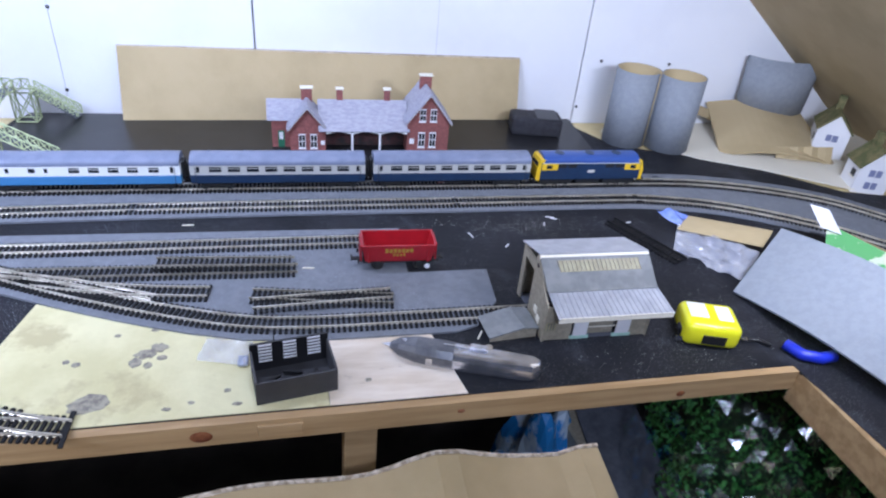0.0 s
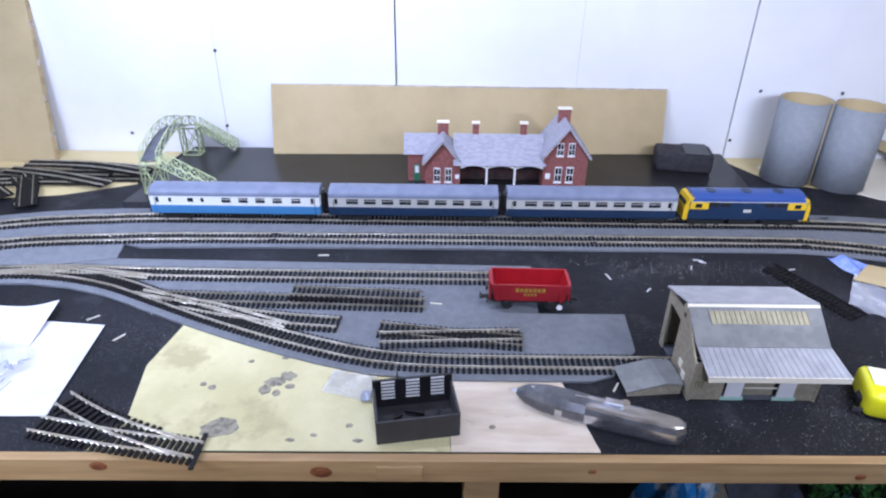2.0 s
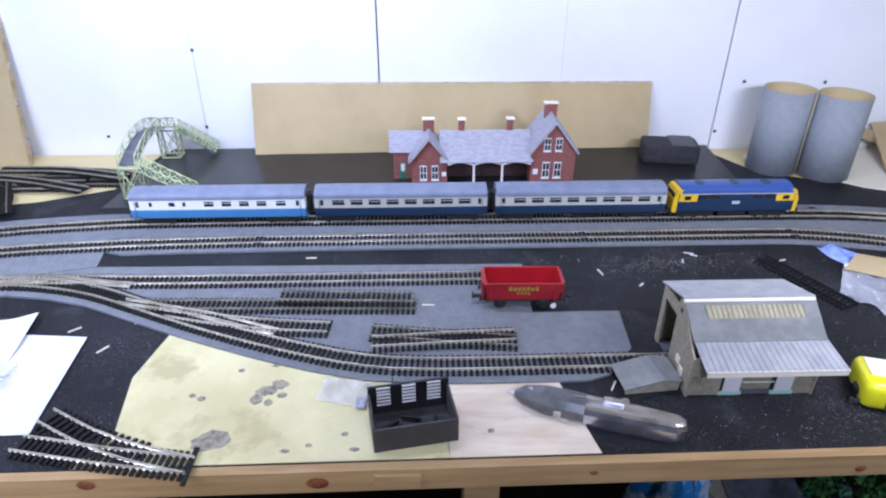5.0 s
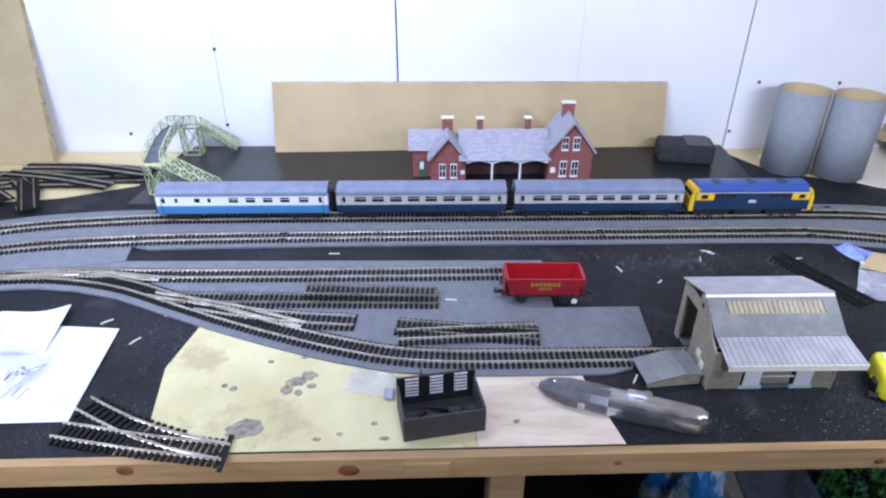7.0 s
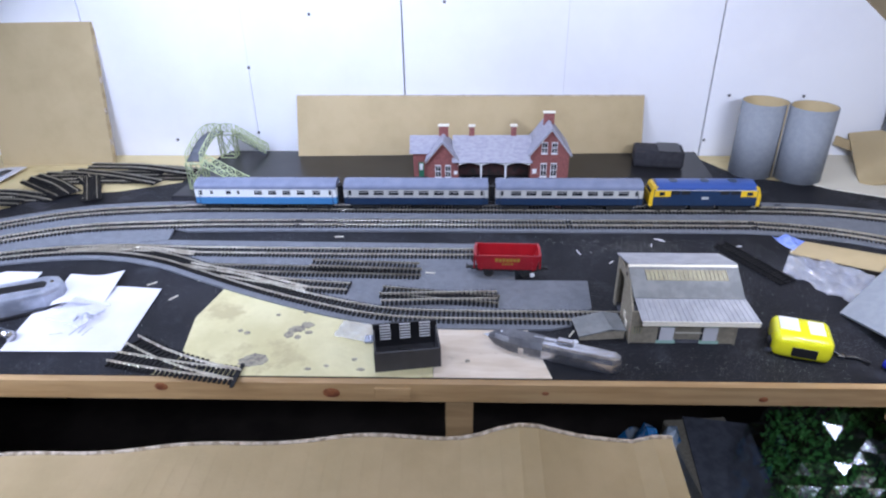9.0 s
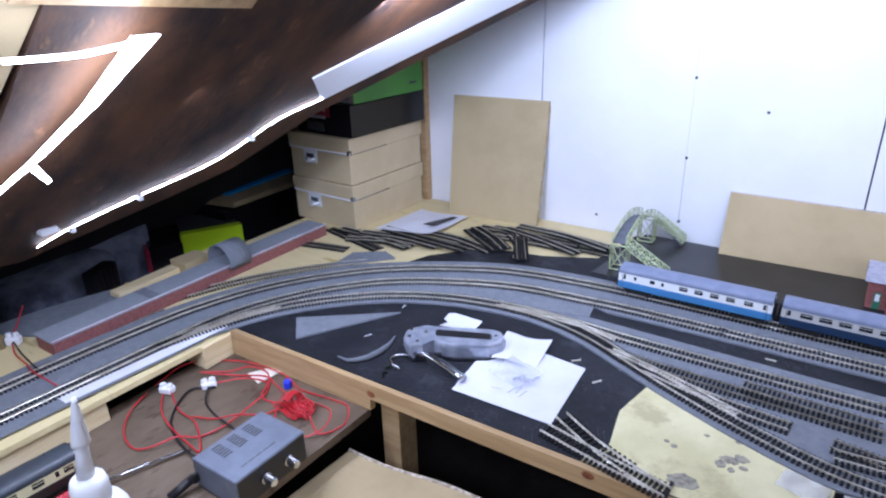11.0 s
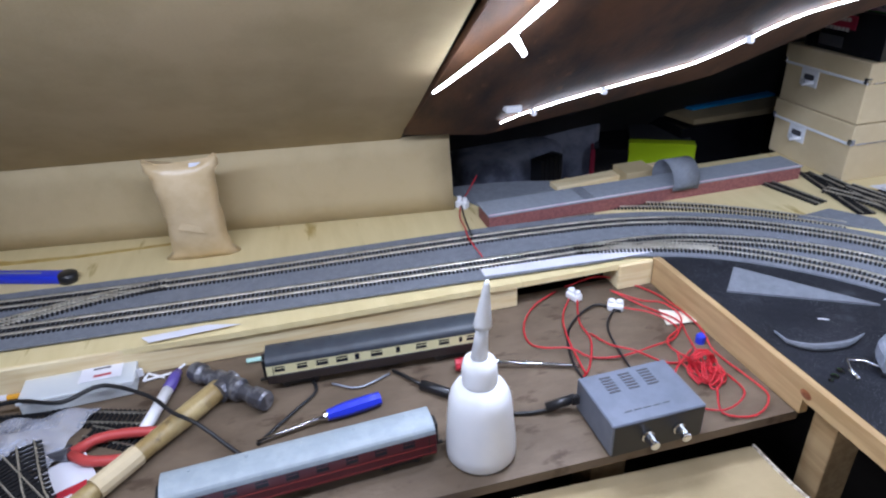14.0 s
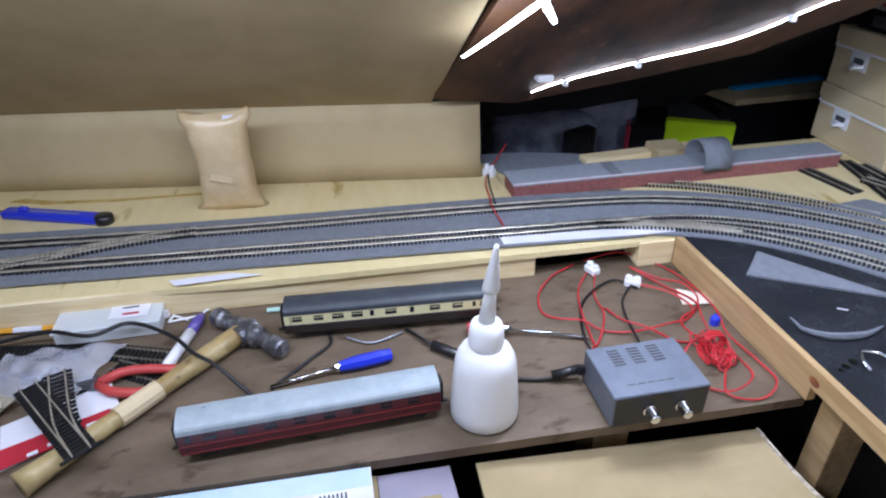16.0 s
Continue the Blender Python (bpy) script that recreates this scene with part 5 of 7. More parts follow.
for k in range(46):
    x, y = random.uniform(-0.75, 0.56), random.uniform(0.015, 0.34)
    if (-0.20 < x < 0.34 and y < 0.24) or (x < -0.3 and y > 0.20) or (-0.66 > x) or (0.33 < x and 0.05 < y < 0.22) or (-0.57 < x < -0.24 and y < 0.21) or (x > -0.33 and x < 0.22 and y > 0.24):
        continue
    tagged(part("plastic_sliver", box(random.uniform(0.005, 0.014), 0.0014, 0.0010, 0, 0, 0, m=pose(x, y, 0.0003, 0, 0, random.uniform(0, 180))), M["white_plastic"]), "thin white sliver of plastic on the board", "offcut", "slivers")
for x, y, a in ((-0.055, 0.336, 3), (0.096, 0.222, -5), (-0.29, 0.19, 40), (0.275, 0.085, 60), (-0.245, 0.155, 55), (-0.225, 0.205, 60)):
    tagged(part("plastic_sliver", box(0.014, 0.0016, 0.0012, 0, 0, 0, m=pose(x, y, 0.0031 if y > 0.21 and x > 0 else 0.0003, 0, 0, a)), M["cream"]), "thin cream sliver of plastic on the board", "offcut", "slivers")
for x, y in ((0.002, 0.3795), (0.31, 0.379), (0.60, 0.378), (0.30, 0.446), (0.67, 0.446), (-0.13, 0.377)):
    j = thing("rail_joiner", pose(x, y, 0.0052), "bright metal rail joiners on the line", "rail joiner", "rail joiners")
    for s in (-1, 1):
        part("clip", box(0.010, 0.0026, 0.0022, 0, s * GAUGE / 2, 0.0), M["chrome"], j)

# litter at the right-hand corner
lt = track("track_piece", [(0.530, 0.318, 0), (0.585, 0.205, 0)], 0.0008, "black flexible track piece lying upside down", rail="sleeper", single=True, straight=True, group=LOOSE)
tagged(part("blue_packet", quad_sheet([(0.618, 0.345, 0.002), (0.652, 0.345, 0.003), (0.662, 0.288, 0.006), (0.632, 0.285, 0.004)], 0.0006, 8, 8, lambda u, v: 0.003 * math.sin(8 * u + 4 * v)), M["blue_film"]), "crumpled blue plastic packet", "packet")
cp = thing("blister_packet", Matrix(), "opened packet of clear film with a brown backing card", "packet")
part("backing_card", quad_sheet([(0.612, 0.275, 0.010), (0.648, 0.308, 0.012), (0.735, 0.236, 0.026), (0.700, 0.205, 0.020)], 0.0010), M["card"], cp)
part("film", quad_sheet([(0.585, 0.232, 0.002), (0.618, 0.285, 0.009), (0.700, 0.205, 0.014), (0.640, 0.155, 0.003)], 0.0004, 18, 18, lambda u, v: 0.006 * math.sin(17 * u + 3 * v) * math.sin(13 * v + 2 * u)), M["clear"], cp)
gs = thing("grey_sheet", Matrix(), "stiff grey sheet propped across the corner of the board", "sheet")
part("sheet", quad_sheet([(0.615, 0.135, 0.003), (0.672, -0.080, 0.020), (0.775, -0.020, 0.075), (0.716, 0.205, 0.050)], 0.003, 10, 10, lambda u, v: 0.010 * math.sin(math.pi * u)), M["grey_sheet"], gs)
gb = thing("seed_packet", pose(0.035, -0.045, -0.022), "torn green and white printed carton", "carton")
M["pack_green"] = material("printed_green", (0.08, 0.34, 0.10), 0.5, second=(0.55, 0.62, 0.45), scale=40, low=0.52, high=0.56)
part("panel", quad_sheet([(0.735, 0.215, 0.040), (0.850, 0.090, 0.010), (0.865, 0.110, 0.050), (0.755, 0.255, 0.075)], 0.0016), M["pack_green"], gb)
part("flap", quad_sheet([(0.755, 0.256, 0.074), (0.865, 0.111, 0.049), (0.905, 0.180, 0.030), (0.795, 0.300, 0.045)], 0.0016), M["card_dull"], gb)
part("stripe", quad_sheet([(0.838, 0.100, 0.014), (0.850, 0.087, 0.012), (0.864, 0.106, 0.050), (0.852, 0.121, 0.053)], 0.0016), M["yellow"], gb)
part("tear", quad_sheet([(0.742, 0.250, 0.072), (0.762, 0.232, 0.070), (0.756, 0.262, 0.092), (0.735, 0.275, 0.094)], 0.0010), M["paper"], gb)
pw = tagged(part("crumpled_paper", quad_sheet([(0.80, 0.060, 0.010), (0.89, 0.000, 0.012), (0.93, 0.080, 0.050), (0.84, 0.110, 0.045)], 0.0006, 12, 12, lambda u, v: 0.006 * math.sin(9 * u + 5 * v) * math.cos(8 * v)), M["paper"]), "crumpled white printed paper", "paper")
tagged(part("blue_ring_tool", sweep(smooth_line([(0.612, 0.030, 0.007), (0.620, 0.012, 0.007), (0.638, 0.004, 0.007), (0.655, 0.006, 0.007)]), 0.0065, 10), M["blue_plastic"], smooth=True), "curved bright blue plastic tool at the corner", "tool")

# ---- far left corner: boxes, platform, spare track ----
M["kraft"] = material("kraft_board", (0.60, 0.49, 0.31), 0.7, second=(0.54, 0.43, 0.26), scale=10, bump=0.1, bump_scale=300)
M["black_carton"] = material("black_gloss_carton", (0.010, 0.010, 0.012), 0.25)
M["green_card"] = material("green_carton", (0.10, 0.36, 0.06), 0.5, second=(0.08, 0.31, 0.05), scale=8)
M["red_print"] = material("red_print", (0.33, 0.02, 0.05), 0.4)
M["lime"] = material("lime_folder", (0.55, 0.78, 0.02), 0.3)
M["cyan"] = material("blue_folder", (0.01, 0.28, 0.62), 0.35)
M["pink_print"] = material("pink_label", (0.68, 0.42, 0.52), 0.5, second=(0.75, 0.70, 0.74), scale=25)
M["brick_side"] = material("brick_red_edging", (0.28, 0.10, 0.09), 0.7, second=(0.20, 0.07, 0.065), scale=200, bump=0.2, bump_scale=400)
M["navy_cloth"] = material("dark_blue_cloth", (0.26, 0.28, 0.36), 0.9, second=(0.09, 0.10, 0.14), scale=12, bump=0.4, bump_scale=30)


M["bright_trim"] = material("bright_nickel", (0.86, 0.88, 0.92), 0.22, metal=0.15)


def storage_box(z, m, label):
    b = thing("storage_box", m @ Matrix.Translation((0, 0, z)), label, "storage box", "stacked storage boxes")
    w, d, h = 0.190, 0.250, 0.104
    part("tray", box(w, d, h * 0.80, 0, 0, 0, 0.0012), M["kraft"], b)
    lid = part("lid", box(w + 0.006, d + 0.006, h * 0.34, 0, 0, h * 0.66, 0.0012), M["kraft"], b)
    part("lid_trim", box(w + 0.0075, 0.0012, 0.0044, 0, -(d / 2 + 0.0032), h * 0.66, 0.0003), M["bright_trim"], lid, "bright metal trim")
    part("lid_trim", box(0.0012, d * 0.45, 0.0024, w / 2 + 0.0032, -0.06, h * 0.66), M["worn_steel"], lid)
    for s in (-1, 1):
        c = part("corner_cap", box(0.010, 0.010, 0.012, s * (w / 2 - 0.0005), -(d / 2 - 0.0005), h * 0.66 - 0.001, 0.002), M["chrome"], lid)
        part("rivet", lathe([(0.0016, 0), (0.001, 0.001)], 8, m=pose(s * (w / 2 - 0.003), -(d / 2 + 0.0045), h * 0.66 + 0.005, 90, 0, 0)), M["worn_steel"], c)
    hd = part("handle", box(0.042, 0.0018, 0.030, -0.030, -(d / 2 + 0.0006), h * 0.36, 0.0006), M["bright_trim"], b, "metal label holder with pull")
    part("label_slot", box(0.024, 0.0016, 0.010, -0.030, -(d / 2 + 0.0012), h * 0.36 + 0.0115), M["ink"], hd)
    part("pull", sweep(smooth_line([(-0.043, -(d / 2 + 0.001), h * 0.36 + 0.010), (-0.030, -(d / 2 + 0.012), h * 0.36 + 0.004), (-0.017, -(d / 2 + 0.001), h * 0.36 + 0.010)]), 0.0035), M["bright_trim"], hd, smooth=True)
    return b


stack = pose(-1.022, 0.568, -0.003, 0, 0, -2)
storage_box(0.0, stack, "lower kraft storage box with metal corners and lid")
storage_box(0.1055, stack, "upper kraft storage box with metal label handle")
pc = thing("printer_carton", pose(-1.002, 0.572, 0.2085, 0, 0, -3), "glossy black printer carton with red print", "carton")
part("carton", box(0.172, 0.250, 0.070, 0, 0, 0, 0.001), M["black_carton"], pc)
part("red_panel", box(0.105, 0.0008, 0.022, -0.030, -0.1256, 0.040), M["red_print"], pc)
for z in (0.052, 0.036):
    for k in range(9):
        part("print_bar", box(0.0068, 0.0008, 0.0060, -0.066 + k * 0.0090, -0.1262, z), M["pale_grey"], pc)
part("print_block", box(0.055, 0.0008, 0.018, -0.025, -0.1258, 0.008), M["dark_grey"], pc)
gc = thing("green_carton", pose(-0.995, 0.580, 0.2790, 0, 0, -3), "green carton with a pink price panel on top of the stack", "carton")
part("carton", box(0.155, 0.235, 0.100, 0, 0, 0, 0.001), M["green_card"], gc)
part("price_panel", box(0.150, 0.0008, 0.040, 0.0, -0.1182, 0.002), M["pink_print"], gc)
text_part("price", "£24", 0.015, M["ink"], gc, pose(0.052, -0.1190, 0.012, 90, 0, 0))
part("print_bar", box(0.0008, 0.024, 0.005, 0.0780, 0.080, 0.020), M["ink"], gc)
wood = tagged(part("wall_post", box(0.018, 0.030, 0.42, -0.925, 0.720, -0.003), M["timber"]), "bare wooden post at the end of the white wall", "post")
lb = thing("leaning_board", pose(0, 0, 0), "thick brown fibreboard panel leaning on the wall", "board")
part("panel", quad_sheet([(-0.817, 0.655, -0.003), (-0.588, 0.664, -0.003), (-0.590, 0.716, 0.271), (-0.834, 0.712, 0.270)][::1], 0.014), M["card"], lb)
for k in range(9):
    f = (k + 0.3) / 9
    part("edge_chip", box(0.0016, 0.010, 0.012, -0.5865 - 0.004 * f, 0.671 + 0.052 * f, -0.003 + 0.27 * f), M["card_edge" if k % 2 else "card_dull"], lb)

plat = thing("model_platform", pose(-0.995, 0.088, -0.0032, 0, 0, 0.0), "long model platform, grey top on brick-red sides", "model platform")
part("deck", box(0.058, 0.600, 0.003, -0.004, 0, 0.022, 0.0006), M["grey_sheet"], plat)
part("side", box(0.0025, 0.595, 0.022, 0.023, 0, 0.0), M["brick_side"], plat)
part("side", box(0.0025, 0.595, 0.022, -0.030, 0, 0.0), M["brick_side"], plat)
part("edge_line", box(0.0030, 0.598, 0.0008, 0.0235, 0, 0.0252), M["pink_print"], plat, "pale platform edge")
part("end", box(0.052, 0.0025, 0.022, -0.0035, -0.297, 0.0), M["brick_side"], plat)
part("deck_joint", box(0.056, 0.020, 0.0006, -0.004, -0.12, 0.0251), M["underlay"], plat)
bm = bmesh.new()
rows = []
for k in range(15):
    a = radians(-20 + 220 * k / 14)
    rows.append([bm.verts.new((-0.996 + r * math.cos(a), y, 0.027 + 0.034 * math.sin(a) * r / 0.034)) for r, y in ((0.034, 0.118), (0.034, 0.168), (0.032, 0.168), (0.032, 0.118))])
for a, b in zip(rows, rows[1:]):
    for k in range(4):
        bm.faces.new((a[k], a[(k + 1) % 4], b[(k + 1) % 4], b[k]))
bm.faces.new(rows[0])
bm.faces.new(rows[-1][::-1])
tagged(part("foam_strap", bm, M["underlay"], smooth=True), "strip of grey foam arched over the platform", "offcut")
tagged(part("foam_tongue", quad_sheet([(-1.16, -0.24, -0.001), (-1.045, -0.19, -0.002), (-1.040, -0.02, 0.001), (-1.105, 0.0, 0.004)], 0.003, 8, 8, lambda u, v: 0.004 * math.sin(4 * v)), M["underlay"]), "curved grey foam offcut behind the platform", "offcut")
tagged(part("card_block", box(0.050, 0.060, 0.026, -1.075, 0.110, -0.0034, 0.001), M["card"]), "small brown cardboard block behind the platform", "cardboard")
tagged(part("timber_offcut", box(0.030, 0.260, 0.014, 0, 0, 0, 0.001, m=pose(-1.088, 0.08, -0.0034, 0, 0, 4)), M["timber_pale"]), "pale pine offcut behind the platform", "timber")
track("track_piece", [(-0.956, -0.130, 0), (-0.954, -0.028, 0)], -0.0032, "short spare straight beside the main line", rail="rail_dull", single=True, straight=True, group=LOOSE)
track("track_piece", [(-0.985, 0.010, 0), (-0.955, 0.090, 0), (-0.905, 0.180, 0), (-0.835, 0.268, 0), (-0.79, 0.312, 0)], -0.0032, "spare curved track following the main line", single=True, group=LOOSE)
track("track_piece", [(-0.985, 0.318, 0), (-0.867, 0.342, 0)], -0.0032, "spare straight beside the platform end", rail="rail_dull", single=True, straight=True, group=LOOSE)
tagged(part("underlay_offcut", slab([(-0.838, 0.258), (-0.846, 0.333), (-0.790, 0.372), (-0.752, 0.355)], -0.0032, 0.0002), M["underlay"]), "wedge of grey foam underlay on the plywood", "offcut")
rng = random.Random(4)
heap = [(-0.90, 0.395, -14, 0.19), (-0.86, 0.415, -6, 0.21), (-0.80, 0.430, 3, 0.20), (-0.75, 0.452, -3, 0.22), (-0.71, 0.470, 6, 0.20), (-0.69, 0.490, -10, 0.19), (-0.645, 0.520, -34, 0.14), (-0.630, 0.528, -33, 0.14),
        (-0.60, 0.585, -8, 0.19), (-0.56, 0.600, -3, 0.21), (-0.535, 0.575, -16, 0.20), (-0.50, 0.605, -8, 0.22), (-0.47, 0.590, -2, 0.19), (-0.55, 0.560, 4, 0.17), (-0.565, 0.520, -58, 0.13), (-0.548, 0.512, -61, 0.13), (-0.46, 0.630, -6, 0.16), (-0.83, 0.400, 12, 0.16)]
for k, (x, y, a, L) in enumerate(heap):
    track("track_piece", [(-L / 2, 0, 0), (0, 0.006 * (k % 3), 0), (L / 2, 0, 0)], 0.0, "spare track length heaped in the corner", rail="rail" if k % 3 else "rail_dull", single=True,
          group=LOOSE, m=pose(x, y, -0.0030 + 0.0036 * (k % 4), rng.uniform(-3, 3), rng.uniform(-1.2, 1.2), a))
doc = thing("printed_sheet", Matrix(), "white printed paper with a dark picture by the boxes", "paper", "papers")
part("sheet", quad_sheet([(-0.875, 0.440, 0.012), (-0.752, 0.470, 0.014), (-0.745, 0.625, 0.004), (-0.878, 0.622, 0.003)], 0.0004, 8, 8, lambda u, v: 0.003 * math.sin(5 * u) * math.sin(4 * v)), M["paper"], doc)
part("picture", quad_sheet([(-0.795, 0.515, 0.0145), (-0.770, 0.520, 0.0145), (-0.758, 0.600, 0.0090), (-0.772, 0.602, 0.0090)], 0.0003), M["dark_grey"], doc)
# eaves: folders, cartons and dark cloth beyond the board
shelf = thing("eaves_shelf", Matrix(), "dark boards on the joists in the eaves", "shelf")
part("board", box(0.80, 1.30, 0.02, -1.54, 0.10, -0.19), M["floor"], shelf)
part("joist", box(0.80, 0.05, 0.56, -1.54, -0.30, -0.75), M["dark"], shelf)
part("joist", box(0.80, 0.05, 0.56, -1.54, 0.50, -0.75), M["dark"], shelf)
lf = thing("lime_folder", pose(-1.420, 0.380, -0.168, 0, 0, 62), "bright lime green ring folder lying in the eaves", "folder")
part("cover", box(0.165, 0.20, 0.070, 0, 0, 0.0, 0.003), M["black_carton"], lf, "black box under the folder")
part("spine", box(0.150, 0.030, 0.052, 0.008, -0.083, 0.0705, 0.002), M["lime"], lf, "lime green spine")
part("page_block", box(0.140, 0.130, 0.046, 0.008, 0.0, 0.0705), M["dark_grey"], lf)
bf = thing("blue_folder", Matrix(), "blue plastic folder on top of papers in the eaves", "folder")
part("cover", quad_sheet([(-1.66, 0.40, 0.010), (-1.40, 0.46, 0.006), (-1.36, 0.66, 0.030), (-1.58, 0.62, 0.030)], 0.006), M["cyan"], bf)
part("paper_wad", quad_sheet([(-1.68, 0.36, -0.002), (-1.36, 0.44, -0.008), (-1.30, 0.68, 0.018), (-1.58, 0.66, 0.020)], 0.014), M["card_dull"], bf)
part("lower_folder", box(0.26, 0.24, 0.14, -1.49, 0.53, -0.168, 0.003), M["black_carton"], bf, "black stack of folders")
for x, y, sx, sy, sz, a, mt in ((-1.52, -0.02, 0.30, 0.26, 0.12, 15, "navy_cloth"), (-1.60, 0.18, 0.26, 0.22, 0.16, -20, "navy_cloth"), (-1.75, 0.30, 0.20, 0.30, 0.22, 8, "dark_grey")):
    bm = box(sx, sy, sz, 0, 0, 0, 0.03, 3)
    for v in bm.verts:
        v.co += Vector((0.012 * noise.noise(v.co * 14 + Vector((x, y, 0))), 0.012 * noise.noise(v.co * 17), 0.02 * noise.noise(v.co * 11 + Vector((y, x, 3))) * (1 if v.co.z > 0.02 else 0)))
    tg = part("crumpled_cloth", bm, M[mt], smooth=True)
    tg.matrix_world = pose(x, y, -0.170, 0, 0, a)
    tagged(tg, "dark blue-grey crumpled cloth in the eaves", "cloth", "eaves cloths")
st = thing("black_comb", pose(-1.34, 0.055, -0.170, 0, 0, 25), "small black slatted plastic crate", "crate")
for k in range(5):
    part("slat", box(0.030, 0.012, 0.13, 0, -0.03 + 0.015 * k, 0.0), M["black_plastic"], st)

for x, y, a, tilt in ((-1.330, 0.205, 38, 4), (-1.310, 0.235, 30, 6)):
    lath = part("wooden_lath", box(0.22, 0.014, 0.010, 0, 0, 0, 0.001), M["timber"])
    lath.matrix_world = pose(x, y, -0.150, 0, tilt, a)
    tagged(lath, "thin bare wooden lath lying in the eaves", "lath", "eaves laths")
book = thing("black_book", pose(-1.445, 0.285, -0.168, 0, 0, 62), "black glossy book with a red spine in the eaves", "book")
part("cover", box(0.10, 0.150, 0.105, 0, 0, 0, 0.002), M["black_carton"], book)
part("spine", box(0.012, 0.152, 0.100, -0.052, 0, 0.002, 0.002), M["red_print"], book, "dark red spine")

# ---- lamps on the roof lining ----
tape = thing("led_tape", Matrix(), "glowing white LED tape along the lining's lower edge", "led tape", "led tapes")
part("tape", sweep(smooth_line([(-1.000, -0.181, 0.163), (-0.962, -0.143, 0.189), (-0.903, -0.066, 0.225), (-0.851, 0.012, 0.256), (-0.818, 0.047, 0.278), (-0.746, 0.089, 0.328), (-0.704, 0.145, 0.354)]), 0.0012, 6), M["led"], tape)
for q in ((-0.962, -0.143, 0.181), (-0.900, -0.064, 0.219), (-0.784, 0.066, 0.296)):
    part("clip", box(0.010, 0.007, 0.009, *q, 0.001), M["white_plastic"], tape)
part("connector", box(0.018, 0.024, 0.009, -0.956, -0.179, 0.193, 0.001), M["white_plastic"], tape, "white connector block")
part("cord", sweep(smooth_line([(-0.885, -0.010, 0.252), (-0.845, 0.045, 0.280), (-0.775, 0.092, 0.330), (-0.725, 0.128, 0.356)]), 0.0014), M["ink"], tape)
tape2 = thing("led_tape", Matrix(), "glowing LED tape running up the roof lining, widened by its glare", "led tape", "led tapes")
up = [(-0.852, -0.322, 0.262), (-0.800, -0.290, 0.302), (-0.750, -0.262, 0.340), (-0.655, -0.232, 0.406), (-0.560, -0.215, 0.474)]
# ribbon widens upwards: the tape's glare is built into its shape
for (xa, ya, za), (xb, yb, zb), wa, wb in zip(up, up[1:], (0.002, 0.004, 0.005, 0.008), (0.004, 0.005, 0.008, 0.014)):
    part("tape", quad_sheet([(xa, ya - wa, za), (xb, yb - wb, zb), (xb, yb + wb, zb), (xa, ya + wa, za)], 0.002), M["led"], tape2)
part("tail", quad_sheet([(-0.757, -0.258, 0.332), (-0.749, -0.254, 0.338), (-0.751, -0.243, 0.318), (-0.755, -0.245, 0.315)], 0.002), M["led"], tape2)
part("tape", sweep(smooth_line([(-0.575, -0.330, 0.462), (-0.570, -0.27, 0.462), (-0.560, -0.215, 0.470)]), 0.0026), M["led"], tape2)
tagged(part("roof_batten", quad_sheet([on_roof(-0.575, -0.315, -0.019), on_roof(-0.520, -0.315, -0.019), on_roof(-0.510, -0.09, -0.019), on_roof(-0.560, -0.09, -0.019)], -0.012), M["timber"]), "bare wooden batten across the roof lining", "batten")
tagged(part("white_trim", quad_sheet([on_roof(-0.663, 0.089, -0.021), on_roof(-0.710, 0.150, -0.021), on_roof(-0.300, 0.650, -0.021), on_roof(-0.270, 0.559, -0.021)], 0.004), M["wall"]), "white plastic trim along the edge of the roof lining", "trim")

# card strip along the left wall, paper parcel, cutter
strip = thing("cardboard_strip", Matrix(), "long brown cardboard strip standing behind the tracks", "cardboard")
part("sheet", quad_sheet([(-1.285, -1.70, -0.003), (-1.073, -0.240, -0.003), (-1.072, -0.245, 0.134), (-1.285, -1.70, 0.134)][::-1], 0.004, 24, 4, lambda u, v: 0.0025 * math.sin(14 * v + 4 * u)), M["card"], strip, smooth=True)
for y in (-0.93, -0.80):
    xx = -1.073 + 0.1452 * (y + 0.24)
    part("crease", box(0.0012, 0.0018, 0.130, xx + 0.0020, y, -0.002), M["card_dull"], strip)


